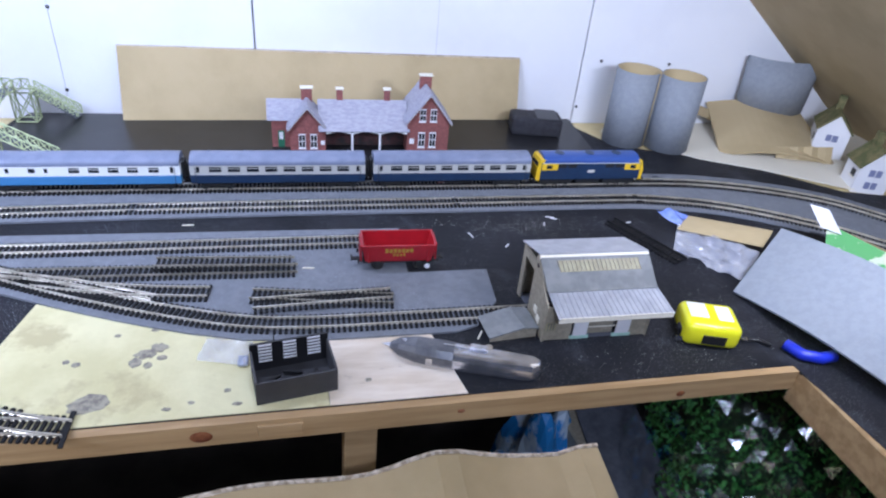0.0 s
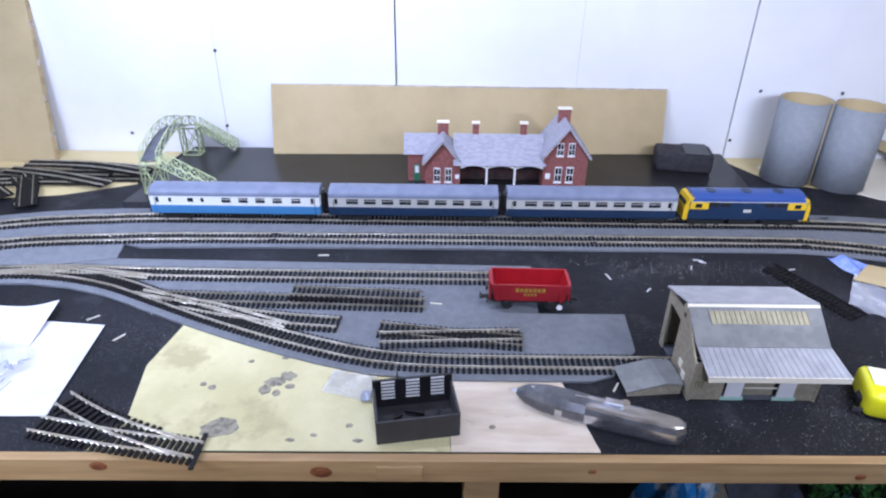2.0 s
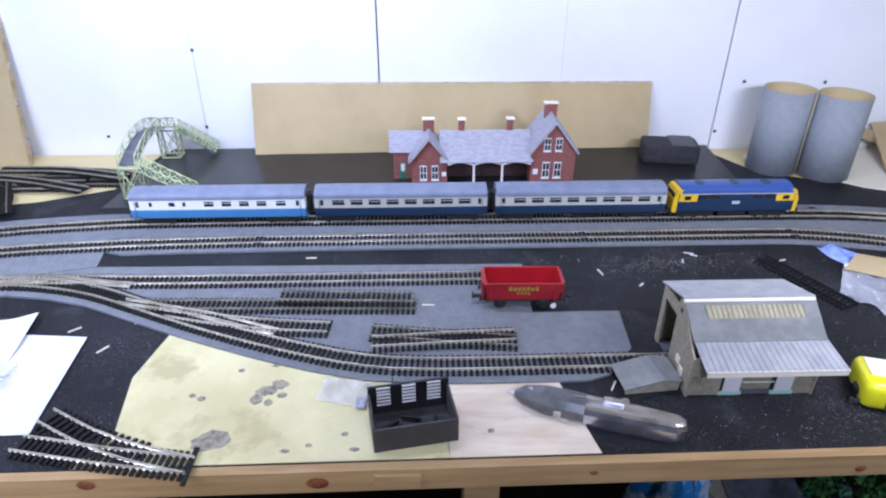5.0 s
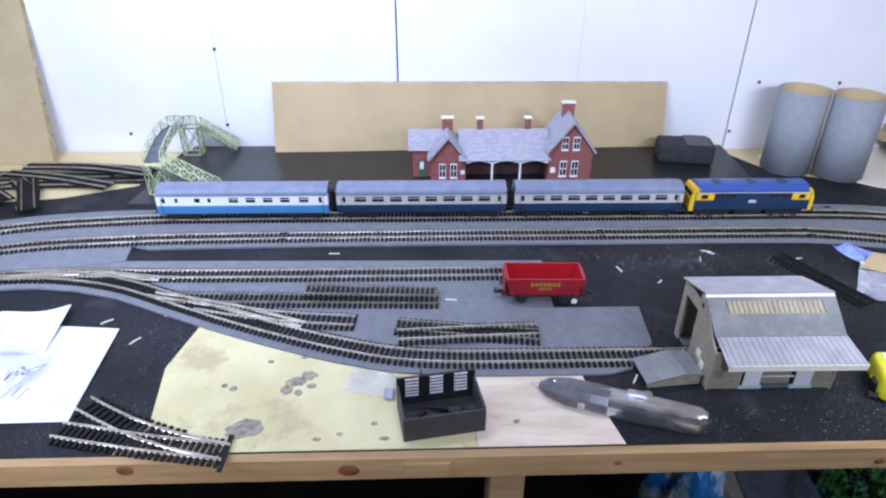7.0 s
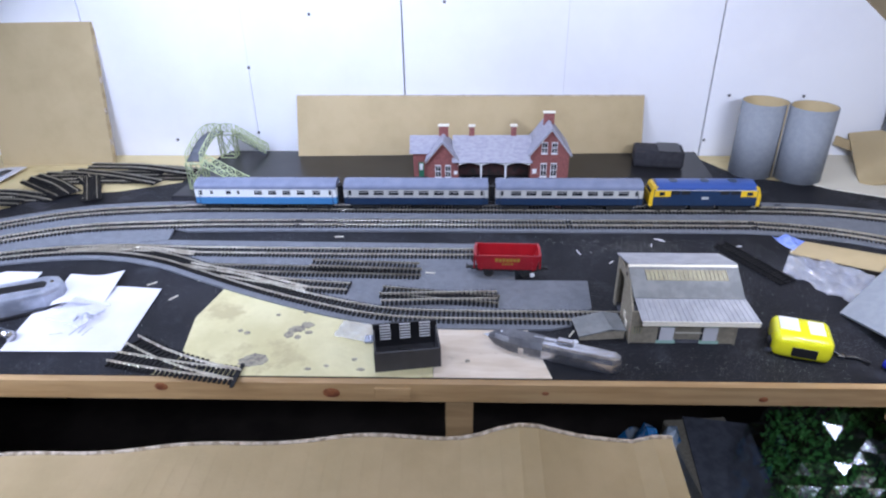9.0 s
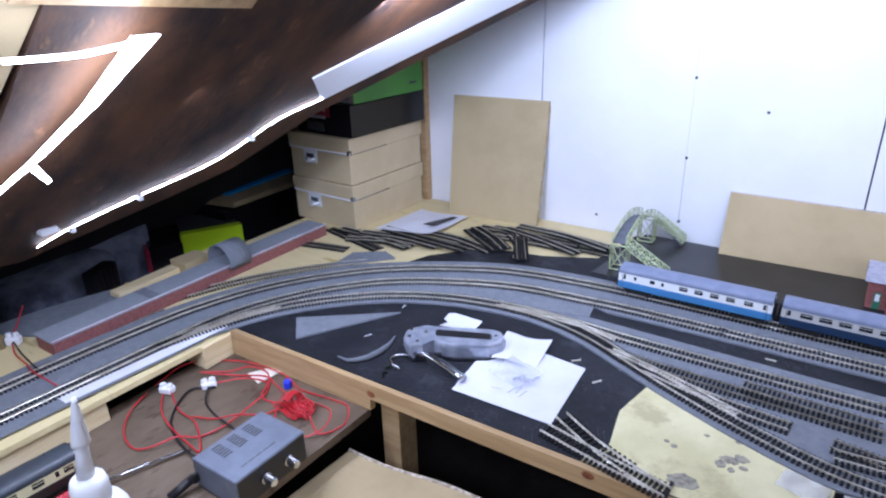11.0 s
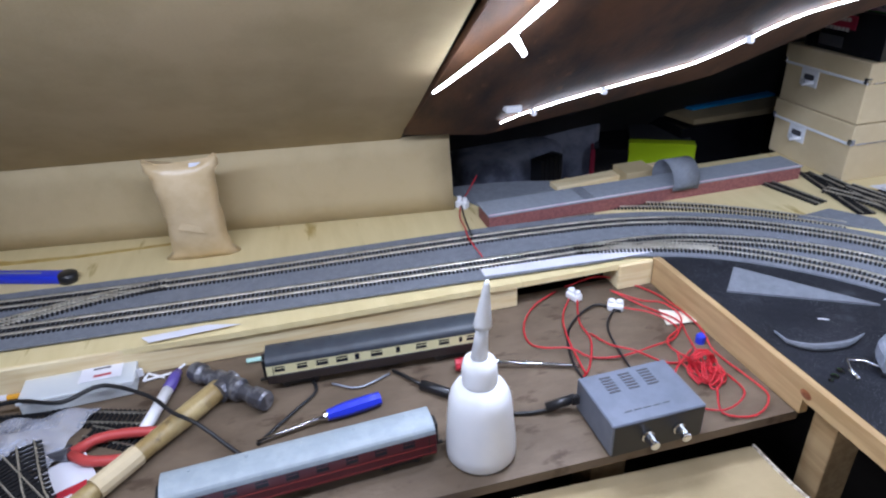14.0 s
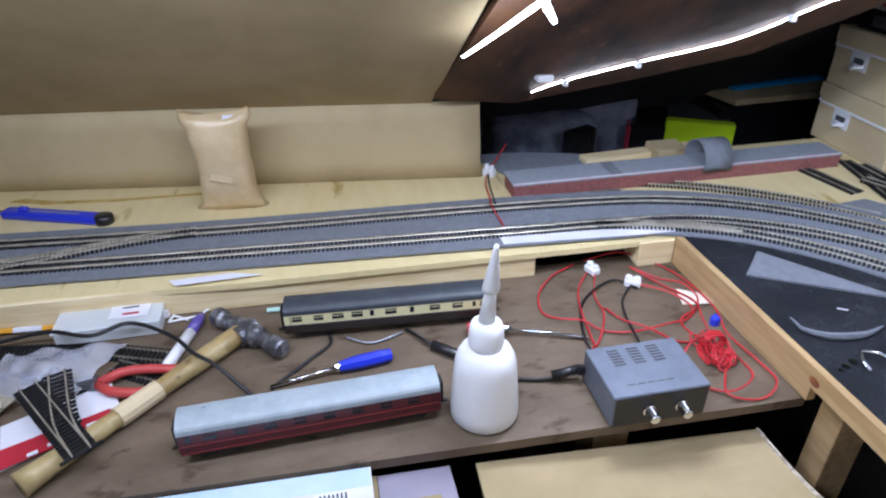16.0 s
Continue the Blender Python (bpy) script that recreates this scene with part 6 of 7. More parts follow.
def parcel():
    p = thing("paper_parcel", pose(-1.050, -0.656, -0.0034, 0, 0, 84), "shiny brown paper parcel taped shut and standing up", "parcel")
    bm = bmesh.new()
    n, rows = 28, 16
    g = []
    for j in range(rows + 1):
        v = j / rows
        w = 0.046 - 0.006 * math.sin(math.pi * min(1, v * 1.05)) + (0.010 if v < 0.06 else 0) + (0.006 if v > 0.93 else 0)
        d = 0.006 + 0.022 * math.sin(math.pi * min(1.0, 0.06 + v * 0.92)) ** 0.6
        ring = []
        for k in range(n):
            a = 2 * math.pi * k / n
            x, y = w * math.copysign(abs(math.cos(a)) ** 0.6, math.cos(a)), d * math.copysign(abs(math.sin(a)) ** 0.8, math.sin(a))
            r = 0.003 * noise.noise(Vector((x * 40, y * 40, v * 6)))
            ring.append(bm.verts.new((x + r, y + r - 0.010 * v, 0.158 * v + (0.006 * math.cos(2 * a) if j == rows else 0))))
        g.append(ring)
    for a, b in zip(g, g[1:]):
        for k in range(n):
            bm.faces.new((a[k], a[(k + 1) % n], b[(k + 1) % n], b[k]))
    bm.faces.new(g[0][::-1])
    bm.faces.new(g[-1])
    M["parcel_paper"] = material("tan_parcel_paper", (0.66, 0.51, 0.31), 0.30, second=(0.57, 0.42, 0.23), scale=20, bump=0.5, bump_scale=45)
    part("wrap", bm, M["parcel_paper"], p, smooth=True)
    for s in (-1, 1):
        part("ear", quad_sheet([(s * 0.026, -0.016, 0.135), (s * 0.046, -0.014, 0.138), (s * 0.050, -0.012, 0.166), (s * 0.030, -0.013, 0.156)][::s], 0.002, 4, 4, lambda u, v: 0.003 * math.sin(6 * u)), M["parcel_paper"], p)
    part("tape", quad_sheet([(0.012, -0.026, 0.140), (0.030, -0.024, 0.142), (0.030, -0.018, 0.156), (0.014, -0.019, 0.156)], 0.0008), M["paper"], p, "white paper label")
    part("patch", quad_sheet([(-0.020, -0.0335, 0.060), (0.016, -0.0335, 0.050), (0.012, -0.0330, 0.062), (-0.014, -0.0330, 0.070)], 0.0006), M["parcel_paper"], p)
    return p


parcel()
ct = thing("snap_off_cutter", pose(-1.062, -0.935, -0.0034, 0, 0, 70.5), "blue plastic snap-off cutter with black end", "cutter")
part("handle", box(0.170, 0.024, 0.013, 0.010, 0, 0, 0.004, 3), M["blue_plastic"], ct, smooth=True)
part("end_cap", lathe([(0.013, 0.0), (0.014, 0.003), (0.014, 0.012), (0.010, 0.0145)], 20, m=pose(0.094, 0, 0)), M["black_plastic"], ct, smooth=True)
part("blade", box(0.052, 0.011, 0.0012, -0.096, 0, 0.006), M["worn_steel"], ct)
part("slide", box(0.016, 0.010, 0.006, -0.040, 0, 0.0125, 0.002), M["blue_plastic"], ct)
part("slot", box(0.110, 0.004, 0.0006, 0.0, 0, 0.0130), M["blue_ink"], ct)
glue = material("dried_amber_glue", (0.42, 0.27, 0.06), 0.3, second=(0.55, 0.40, 0.14), scale=40)
tagged(part("glue_streak", slab([(-1.140, -1.02), (-1.118, -0.96), (-1.105, -0.85), (-1.100, -0.70), (-1.106, -0.70), (-1.114, -0.85), (-1.128, -0.95), (-1.148, -1.00)], -0.0034, -0.0028), glue), "dried amber glue streak on the plywood", "glue")
tagged(part("paper_edge", slab([(-0.848, -0.268), (-0.826, -0.268), (-0.810, -0.06), (-0.809, -0.012), (-0.829, -0.012)], 0.0031, 0.0037), M["paper"]), "white paper strip along the edge of the underlay", "paper")
tagged(part("paper_edge", slab([(-0.832, -0.72), (-0.818, -0.71), (-0.822, -0.60), (-0.834, -0.64)], 0.0010, 0.0016), M["paper"]), "torn blue-white paper peeping from under the underlay", "paper")

# ---- workbench: coaches' neighbours, tools and wiring ----
M["steel_grey"] = material("grey_metal_case", (0.165, 0.185, 0.23), 0.45, metal=0.2, second=(0.14, 0.158, 0.20), scale=40)
M["red_wire"] = material("red_wire", (0.55, 0.02, 0.03), 0.4)
M["black_wire"] = material("black_wire", (0.012, 0.012, 0.013), 0.45)
M["handle_wood"] = material("ash_handle", (0.44, 0.34, 0.16), 0.38, second=(0.29, 0.20, 0.08), scale=26, bump=0.25, bump_scale=70, stain=(0.16, 0.11, 0.05), stain_scale=30, stain_at=0.60)
M["hammer_steel"] = material("dark_hammer_steel", (0.10, 0.10, 0.115), 0.38, metal=0.6, second=(0.27, 0.27, 0.29), scale=75, low=0.46, high=0.6, bump=0.5, bump_scale=120)
M["red_grip"] = material("red_rubber_grip", (0.50, 0.06, 0.055), 0.45)
M["purple"] = material("purple_cap", (0.10, 0.07, 0.30), 0.4)
M["orange"] = material("orange_pencil", (0.72, 0.34, 0.03), 0.4)
M["clear_box"] = material("frosted_plastic", (0.78, 0.82, 0.84), 0.3, alpha=0.55)
M["red_card"] = material("red_card", (0.46, 0.022, 0.04), 0.45, second=(0.40, 0.018, 0.032), scale=30)
M["milky"] = material("milky_plastic", (0.82, 0.82, 0.82), 0.38, second=(0.76, 0.77, 0.78), scale=14)
B = -0.0458


def glue_bottle():
    g = thing("glue_bottle", pose(-0.568, -0.362, B) @ Matrix.Diagonal((1.16, 1.16, 1.40, 1)), "white plastic glue bottle with a long pointed nozzle", "bottle")
    lean = Matrix(((1, 0, 0.30, -0.30 * 0.0885), (0, 1, 0, 0), (0, 0, 1, 0), (0, 0, 0, 1)))
    part("body", lathe([(0.029, 0), (0.0315, 0.003), (0.0314, 0.012), (0.0292, 0.036), (0.0276, 0.050), (0.0262, 0.056), (0.0225, 0.062), (0.0165, 0.0665)], 36), M["milky"], g, smooth=True)
    part("collar", lathe([(0.0150, 0.0667), (0.0156, 0.070), (0.0152, 0.080), (0.0135, 0.0855), (0.0085, 0.0885)], 24), M["milky"], g, smooth=True)
    nz = part("nozzle", lathe([(0.0076, 0.0880), (0.0056, 0.108), (0.0048, 0.119)], 20, m=lean), M["milky"], g, smooth=True)
    part("nozzle_tip", lathe([(0.0074, 0.1191), (0.0072, 0.122), (0.0024, 0.156), (0.0014, 0.160)], 18, m=lean), M["milky"], nz, "tapered white cap", smooth=True)
    return g


glue_bottle()


def controller():
    c = thing("train_controller", pose(-0.5555, -0.1865, B), "grey metal train controller with vents and two silver knobs", "controller")
    part("case", box(0.079, 0.107, 0.040, 0, 0, 0.003, 0.0012), M["steel_grey"], c)
    part("base", box(0.076, 0.104, 0.004, 0, 0, 0.0), M["black_plastic"], c)
    face = part("front_panel", box(0.0012, 0.103, 0.036, 0.0398, 0, 0.005), M["black_plastic"], c, "black front panel")
    for y in (-0.014, 0.022):
        k = part("knob", lathe([(0.0072, 0), (0.0072, 0.003), (0.0058, 0.004), (0.0054, 0.016), (0.0046, 0.0170)], 18, m=pose(0.0404, y, 0.022, 0, 90, 0)), M["chrome"], c, "silver control knob", smooth=False)
        part("pointer", box(0.012, 0.0012, 0.0012, 0.049, y, 0.0276), M["white_plastic"], k)
    for k in range(3):
        for j in range(6):
            part("vent_slot", box(0.0022, 0.0130, 0.0006, -0.030 + j * 0.0046, -0.026 + 0.023 * k, 0.0429), M["ink"], c)
    part("socket", box(0.006, 0.014, 0.012, -0.034, -0.0545, 0.012, 0.001), M["black_plastic"], c)
    for k in range(5):
        part("print_bar", box(0.0012, 0.008, 0.0003, 0.024, -0.028 + 0.011 * k, 0.0431), M["ink"], c)
    return c


controller()


def hammer():
    h = thing("claw_hammer", pose(0, 0, B), "old hammer with pale wooden handle and dark head", "hammer")
    d = Vector((-0.745, -0.628, 0)) - Vector((-0.552, -0.815, 0))
    n = 16
    line = [Vector((-0.552, -0.815, 0.0135)) + d * (k / n) for k in range(n + 1)]
    part("handle", sweep(line, lambda f: 0.0128 - 0.003 * math.sin(math.pi * min(1, f * 1.2)) + (0.001 if f < 0.05 else 0), 12, flat=1.0), M["handle_wood"], h, smooth=True)
    part("tape", sweep([line[6], line[9]], 0.0118, 12), M["kraft"], h, "old masking tape band")
    hd = Vector((0.075, 0.074, 0)).normalized()
    c = Vector((-0.745, -0.620, 0.0145))
    prof = ((-0.060, 0.0105), (-0.056, 0.0125), (-0.044, 0.0128), (-0.040, 0.0098), (-0.024, 0.0092), (-0.020, 0.0135), (0.020, 0.0140), (0.024, 0.0094), (0.038, 0.0090), (0.042, 0.0118), (0.060, 0.0120), (0.063, 0.0104))
    turned = Matrix.Translation(c) @ hd.to_track_quat("Z", "Y").to_matrix().to_4x4()
    part("head", lathe([(r, z) for z, r in prof], 18, m=turned), M["hammer_steel"], h, "dark scuffed steel head", smooth=False)
    part("eye_collar", sweep([c - d.normalized() * 0.016, c + d.normalized() * 0.012], 0.0132, 12), M["hammer_steel"], h)
    return h


hammer()


def screwdriver(a, b, c, mat, label, r=0.0085):
    s = thing("screwdriver", pose(0, 0, B), label, "screwdriver", "screwdrivers")
    a, b, c = (Vector((*q, r + 0.0005)) for q in (a, b, c))
    line = [b.lerp(c, k / 10) for k in range(11)]
    part("handle", sweep(line, lambda f: r * (0.72 + 0.28 * min(1, f * 3)) if f < 0.9 else r * 0.9, 8), M[mat], s)
    part("ferrule", sweep([b.lerp(a, 0.06), b], r * 0.6, 10), M["chrome"], s)
    part("shaft", sweep([a + Vector((0, 0, -r * 0.6)), b], 0.0024, 8), M["chrome"], s, smooth=True)
    return s


screwdriver((-0.650, -0.590), (-0.662, -0.512), (-0.671, -0.450), "blue_plastic", "screwdriver with a blue handle on the workbench")
screwdriver((-0.657, -0.205), (-0.693, -0.305), (-0.701, -0.350), "red_card", "screwdriver with a clear red handle on the workbench")

pl = thing("pliers", pose(0, 0, B), "small pliers with red rubber handles", "pliers")
part("handle", sweep(smooth_line([(-0.690, -0.780, 0.010), (-0.702, -0.760, 0.011), (-0.702, -0.730, 0.011), (-0.694, -0.690, 0.010)]), 0.0058, 8), M["red_grip"], pl, smooth=True)
part("handle", sweep(smooth_line([(-0.686, -0.780, 0.010), (-0.672, -0.765, 0.011), (-0.664, -0.740, 0.011), (-0.660, -0.706, 0.010)]), 0.0058, 8), M["red_grip"], pl, smooth=True)
part("jaw", sweep([Vector((-0.688, -0.782, 0.010)), Vector((-0.690, -0.800, 0.009)), Vector((-0.693, -0.830, 0.007))], lambda f: 0.008 * (1 - 0.7 * f), 8), M["hammer_steel"], pl)

mk = thing("marker_pen", pose(0, 0, B), "white marker pen with a purple cap", "pen")
part("barrel", sweep([Vector((-0.700, -0.712, 0.0075)), Vector((-0.768, -0.692, 0.0075))], 0.0068, 12), M["white_plastic"], mk, smooth=True)
part("cap", sweep([Vector((-0.768, -0.692, 0.0075)), Vector((-0.792, -0.6855, 0.0075)), Vector((-0.803, -0.682, 0.0075))], lambda f: 0.0072 if f < 0.8 else 0.004, 12), M["purple"], mk, smooth=True)
pn = thing("pencil", pose(0, 0, B), "orange pencil with a white label against the rail", "pencil")
part("shaft", sweep([Vector((-0.826, -0.990, 0.006)), Vector((-0.812, -0.800, 0.006))], 0.0036, 6), M["orange"], pn)
part("tip", sweep([Vector((-0.826, -0.990, 0.006)), Vector((-0.8285, -1.022, 0.005))], lambda f: 0.0035 * (1 - 0.9 * f), 6), M["cream"], pn)
part("label", sweep([Vector((-0.8205, -0.915, 0.006)), Vector((-0.8180, -0.880, 0.006))], 0.0040, 6), M["paper"], pn)
tagged(part("green_pencil", sweep([Vector((-0.800, -0.60, B + 0.004)), Vector((-0.798, -0.565, B + 0.004))], 0.0032, 6), M["mint"]), "short green pencil stub by the rail", "pencil")

pb = thing("parts_box", pose(-0.809, -0.793, B, 0, 0, 91), "clear plastic compartment box with a white label", "plastic box")
part("tray", box(0.125, 0.056, 0.018, 0, 0, 0, 0.002), M["clear_box"], pb)
part("lid", box(0.128, 0.058, 0.004, 0, 0, 0.0182, 0.001), M["clear_box"], pb)
part("catch", box(0.010, 0.004, 0.010, 0.064, 0, 0.006), M["white_plastic"], pb)
lab = part("label", box(0.048, 0.032, 0.0004, 0.024, 0.002, 0.0224), M["paper"], pb, "white paper label")
part("print_bar", box(0.020, 0.0030, 0.0003, 0.024, 0.008, 0.0229), M["ink"], lab)
part("print_bar", box(0.020, 0.0040, 0.0003, 0.026, -0.006, 0.0229), M["red_card"], lab)
for k in range(3):
    part("divider", box(0.0012, 0.052, 0.016, -0.040 + 0.03 * k, 0, 0.001), M["clear_box"], pb)
fr = thing("white_sprue", pose(0, 0, B), "white plastic sprue fragment by the hammer", "sprue")
for a, b in (((-0.802, -0.725), (-0.806, -0.690)), ((-0.815, -0.720), (-0.800, -0.700)), ((-0.806, -0.690), (-0.822, -0.675)), ((-0.802, -0.725), (-0.815, -0.720))):
    part("strut", sweep([Vector((*a, 0.003)), Vector((*b, 0.004))], 0.0016, 6), M["white_plastic"], fr)

turnout("turnout", [(0.072, 0, 0), (0.0, 0.0, 0), (-0.078, 0.0, 0)], [(0.072, 0, 0), (0.010, 0.005, 0), (-0.075, 0.030, 0)], 0.0, "spare turnout leaning over a packet on the workbench", m=pose(-0.622, -0.802, B + 0.0262, 0, -2.5, 37))
track("track_piece", [(-0.040, 0, 0), (0.040, 0, 0)], 0.0, "short spare track among the bags", rail="rail_dull", single=True, straight=True, group=LOOSE, m=pose(-0.742, -0.748, B + 0.0004, 0, 0, 70))
track("track_piece", [(-0.045, 0, 0), (0.045, 0, 0)], 0.0, "short spare track under the pliers", rail="rail_dull", single=True, straight=True, group=LOOSE, m=pose(-0.705, -0.735, B + 0.0004, 0, 0, 60))
track("track_piece", [(-0.070, 0, 0), (0.070, 0, 0)], 0.0, "dark spare track beside the power unit", rail="sleeper", single=True, straight=True, group=LOOSE, m=pose(-0.775, -0.880, B + 0.0004, 0, 0, 82))

pk = thing("red_packet", pose(0, 0, B), "red and white packet in clear film", "packet")
part("card", quad_sheet([(-0.648, -0.870, 0.003), (-0.585, -0.848, 0.003), (-0.640, -0.745, 0.005), (-0.695, -0.770, 0.005)], 0.002), M["paper"], pk)
part("red_band", quad_sheet([(-0.612, -0.858, 0.0040), (-0.585, -0.848, 0.0036), (-0.630, -0.750, 0.0056), (-0.650, -0.760, 0.0058)], 0.0008), M["red_card"], pk)
for k in range(4):
    part("print_bar", box(0.010, 0.005, 0.0004, 0, 0, 0, m=pose(-0.600 - 0.010 * k, -0.822 + 0.016 * k, 0.0052, 0, 0, 115)), M["paper"], pk)
cb = thing("parts_bag", pose(0, 0, B), "crumpled clear bag of grey track parts", "plastic bag")
part("film", quad_sheet([(-0.700, -0.930, 0.004), (-0.675, -0.800, 0.010), (-0.760, -0.765, 0.012), (-0.772, -0.905, 0.006)], 0.0005, 20, 16, lambda u, v: 0.012 * math.sin(math.pi * u) * math.sin(math.pi * v) + 0.004 * math.sin(15 * u + 6 * v) * math.sin(11 * v)), M["clear"], cb)
for k in range(9):
    part("part", box(0.034, 0.006, 0.004, 0, 0, 0, m=pose(-0.745 + 0.006 * k, -0.895 + 0.012 * k, 0.001, 0, 0, 40 * k)), M["steel_grey" if k % 2 else "dark_grey"], cb)

rc = thing("red_club_card", pose(-0.590, -0.930, B, 0, 0, 8), "red printed card strip with white lettering", "card")
part("card", box(0.092, 0.040, 0.0008, 0, 0, 0.0003), M["red_card"], rc)
for k in range(8):
    part("print_bar", box(0.0045, 0.0060, 0.0003, -0.028 + 0.0068 * k, 0.006, 0.0012), M["paper"], rc)
for y in (-0.006, 0.014):
    part("print_line", box(0.066, 0.0008, 0.0003, 0, y, 0.0012), M["paper"], rc)
part("emblem", lathe([(0.007, 0), (0.006, 0.0003)], 16, m=pose(0.026, -0.012, 0.0012)), M["paper"], rc)
jig = thing("white_post_kit", pose(0, 0, B), "white plastic posts on a grey card plate", "model kit")
part("plate", quad_sheet([(-0.650, -0.955, 0.006), (-0.628, -0.905, 0.004), (-0.680, -0.862, 0.012), (-0.725, -0.950, 0.012)], 0.0016), M["stone"], jig)
part("bar", sweep([Vector((-0.690, -0.998, 0.014)), Vector((-0.645, -0.950, 0.010))], 0.0042, 6), M["white_plastic"], jig)
part("bar", sweep([Vector((-0.652, -0.958, 0.014)), Vector((-0.668, -0.872, 0.016))], 0.0036, 6), M["cream"], jig)
for x, y, h in ((-0.672, -0.962, 0.058), (-0.676, -0.888, 0.060)):
    p = part("post", box(0.005, 0.005, h, x, y, 0.004, 0.001), M["white_plastic"], jig)
    part("post_head", box(0.010, 0.007, 0.004, x, y, h + 0.004, 0.001), M["white_plastic"], p)
tagged(part("white_rod", sweep([Vector((-0.640, -0.905, B + 0.003)), Vector((-0.612, -0.880, B + 0.003))], 0.002, 6), M["white_plastic"]), "thin white plastic rod beside the red card", "rod")
psu = thing("power_unit", pose(-0.735, -1.045, B, 0, 0, 66), "black power supply with a printed label", "power supply")
part("case", box(0.110, 0.070, 0.034, 0, 0, 0, 0.003), M["black_plastic"], psu)
for k in range(4):
    part("print_bar", box(0.034 - 0.005 * k, 0.0030, 0.0004, 0.016, 0.016 - 0.009 * k, 0.0341), M["mint" if k % 2 else "pale_grey"], psu)
cable("power_cable", [(-0.760, -1.000, B + 0.012), (-0.790, -0.93, B + 0.010), (-0.785, -0.86, B + 0.022), (-0.755, -0.80, B + 0.030), (-0.772, -0.76, B + 0.030), (-0.735, -0.705, B + 0.030), (-0.696, -0.675, B + 0.031), (-0.672, -0.648, B + 0.028), (-0.650, -0.622, B + 0.012), (-0.628, -0.600, B + 0.003)], 0.0026, M["black_wire"], "black power cable trailing across the tools")
cable("power_cable", [(-0.742, -0.524, B + 0.003), (-0.715, -0.520, B + 0.003), (-0.690, -0.545, B + 0.003), (-0.648, -0.590, B + 0.003)], 0.0020, M["black_wire"], "black cable curling from under the cream coach")
lead = thing("controller_lead", pose(0, 0, B), "black lead with inline plug running to the controller", "cable")
part("cord", sweep(smooth_line([(-0.722, -0.425, 0.004), (-0.705, -0.412, 0.004), (-0.682, -0.398, 0.006)]), 0.0022), M["black_wire"], lead, smooth=True)
part("plug", sweep([Vector((-0.682, -0.398, 0.006)), Vector((-0.670, -0.385, 0.0065)), Vector((-0.648, -0.362, 0.006))], 0.0062, 8), M["black_plastic"], lead, smooth=True)
part("cord", sweep(smooth_line([(-0.648, -0.362, 0.005), (-0.630, -0.340, 0.004), (-0.605, -0.310, 0.003), (-0.598, -0.275, 0.004), (-0.598, -0.262, 0.010)]), 0.0022), M["black_wire"], lead, smooth=True)
part("plug", sweep([Vector((-0.598, -0.275, 0.008)), Vector((-0.594, -0.242, 0.016))], 0.0055, 8), M["black_plastic"], lead, smooth=True)
cable("grey_lead", [(-0.722, -0.500, B + 0.003), (-0.705, -0.470, B + 0.003), (-0.718, -0.430, B + 0.003)], 0.0012, M["pewter"], "thin grey wire beside the cream coach")
# red wiring in loose loops
rw = [
    [(-0.824, -0.160), (-0.795, -0.205), (-0.752, -0.239), (-0.723, -0.244), (-0.701, -0.232), (-0.685, -0.203), (-0.669, -0.182), (-0.655, -0.147), (-0.657, -0.097), (-0.672, -0.061), (-0.703, -0.032), (-0.737, -0.038), (-0.762, -0.055), (-0.794, -0.086)],
    [(-0.825, -0.145), (-0.829, -0.086), (-0.793, -0.038), (-0.737, -0.024), (-0.671, -0.026), (-0.632, -0.032), (-0.575, -0.030), (-0.535, -0.034), (-0.521, -0.060), (-0.532, -0.095), (-0.566, -0.078)],
    [(-0.805, -0.135), (-0.772, -0.150), (-0.735, -0.165), (-0.690, -0.172), (-0.650, -0.195), (-0.632, -0.215)],
    [(-0.800, -0.150), (-0.760, -0.178), (-0.715, -0.195), (-0.665, -0.200), (-0.640, -0.205)],
    [(-0.752, -0.096), (-0.720, -0.066), (-0.690, -0.046), (-0.668, -0.075), (-0.645, -0.085), (-0.628, -0.070)],
    [(-0.790, -0.090), (-0.748, -0.060), (-0.700, -0.040), (-0.660, -0.052), (-0.630, -0.055)],
    [(-0.715, -0.160), (-0.680, -0.150), (-0.655, -0.130), (-0.630, -0.100), (-0.622, -0.072)],
    [(-0.640, -0.060), (-0.600, -0.110), (-0.560, -0.115), (-0.535, -0.090), (-0.548, -0.055), (-0.590, -0.045)],
]
for k, pts in enumerate(rw):
    cable("red_wire", [(x, y, B + 0.0022 + 0.004 * ((i + k) % 3)) for i, (x, y) in enumerate(pts)], 0.0012, M["red_wire"], "loop of thin red wire on the workbench", "wire")
coil = thing("wire_bundle", pose(-0.612, -0.066, B), "tied bundle of red wire on the workbench", "wire")
for k in range(13):
    a = radians(random.uniform(-40, 40))
    cx, cy, r1, r2 = random.uniform(-0.006, 0.030), random.uniform(-0.012, 0.008), random.uniform(0.014, 0.038), random.uniform(0.005, 0.014)
    pts = [(cx + r1 * math.cos(t) * math.cos(a) - r2 * math.sin(t) * math.sin(a), cy + r1 * math.cos(t) * math.sin(a) + r2 * math.sin(t) * math.cos(a), 0.0025 + 0.0012 * k * (0.6 + 0.4 * math.sin(2 * t + k))) for t in [2 * math.pi * i / 10 for i in range(11)]]
    part("turn", sweep(smooth_line(pts, 0.006), 0.0012, 5), M["red_wire"], coil, smooth=True)
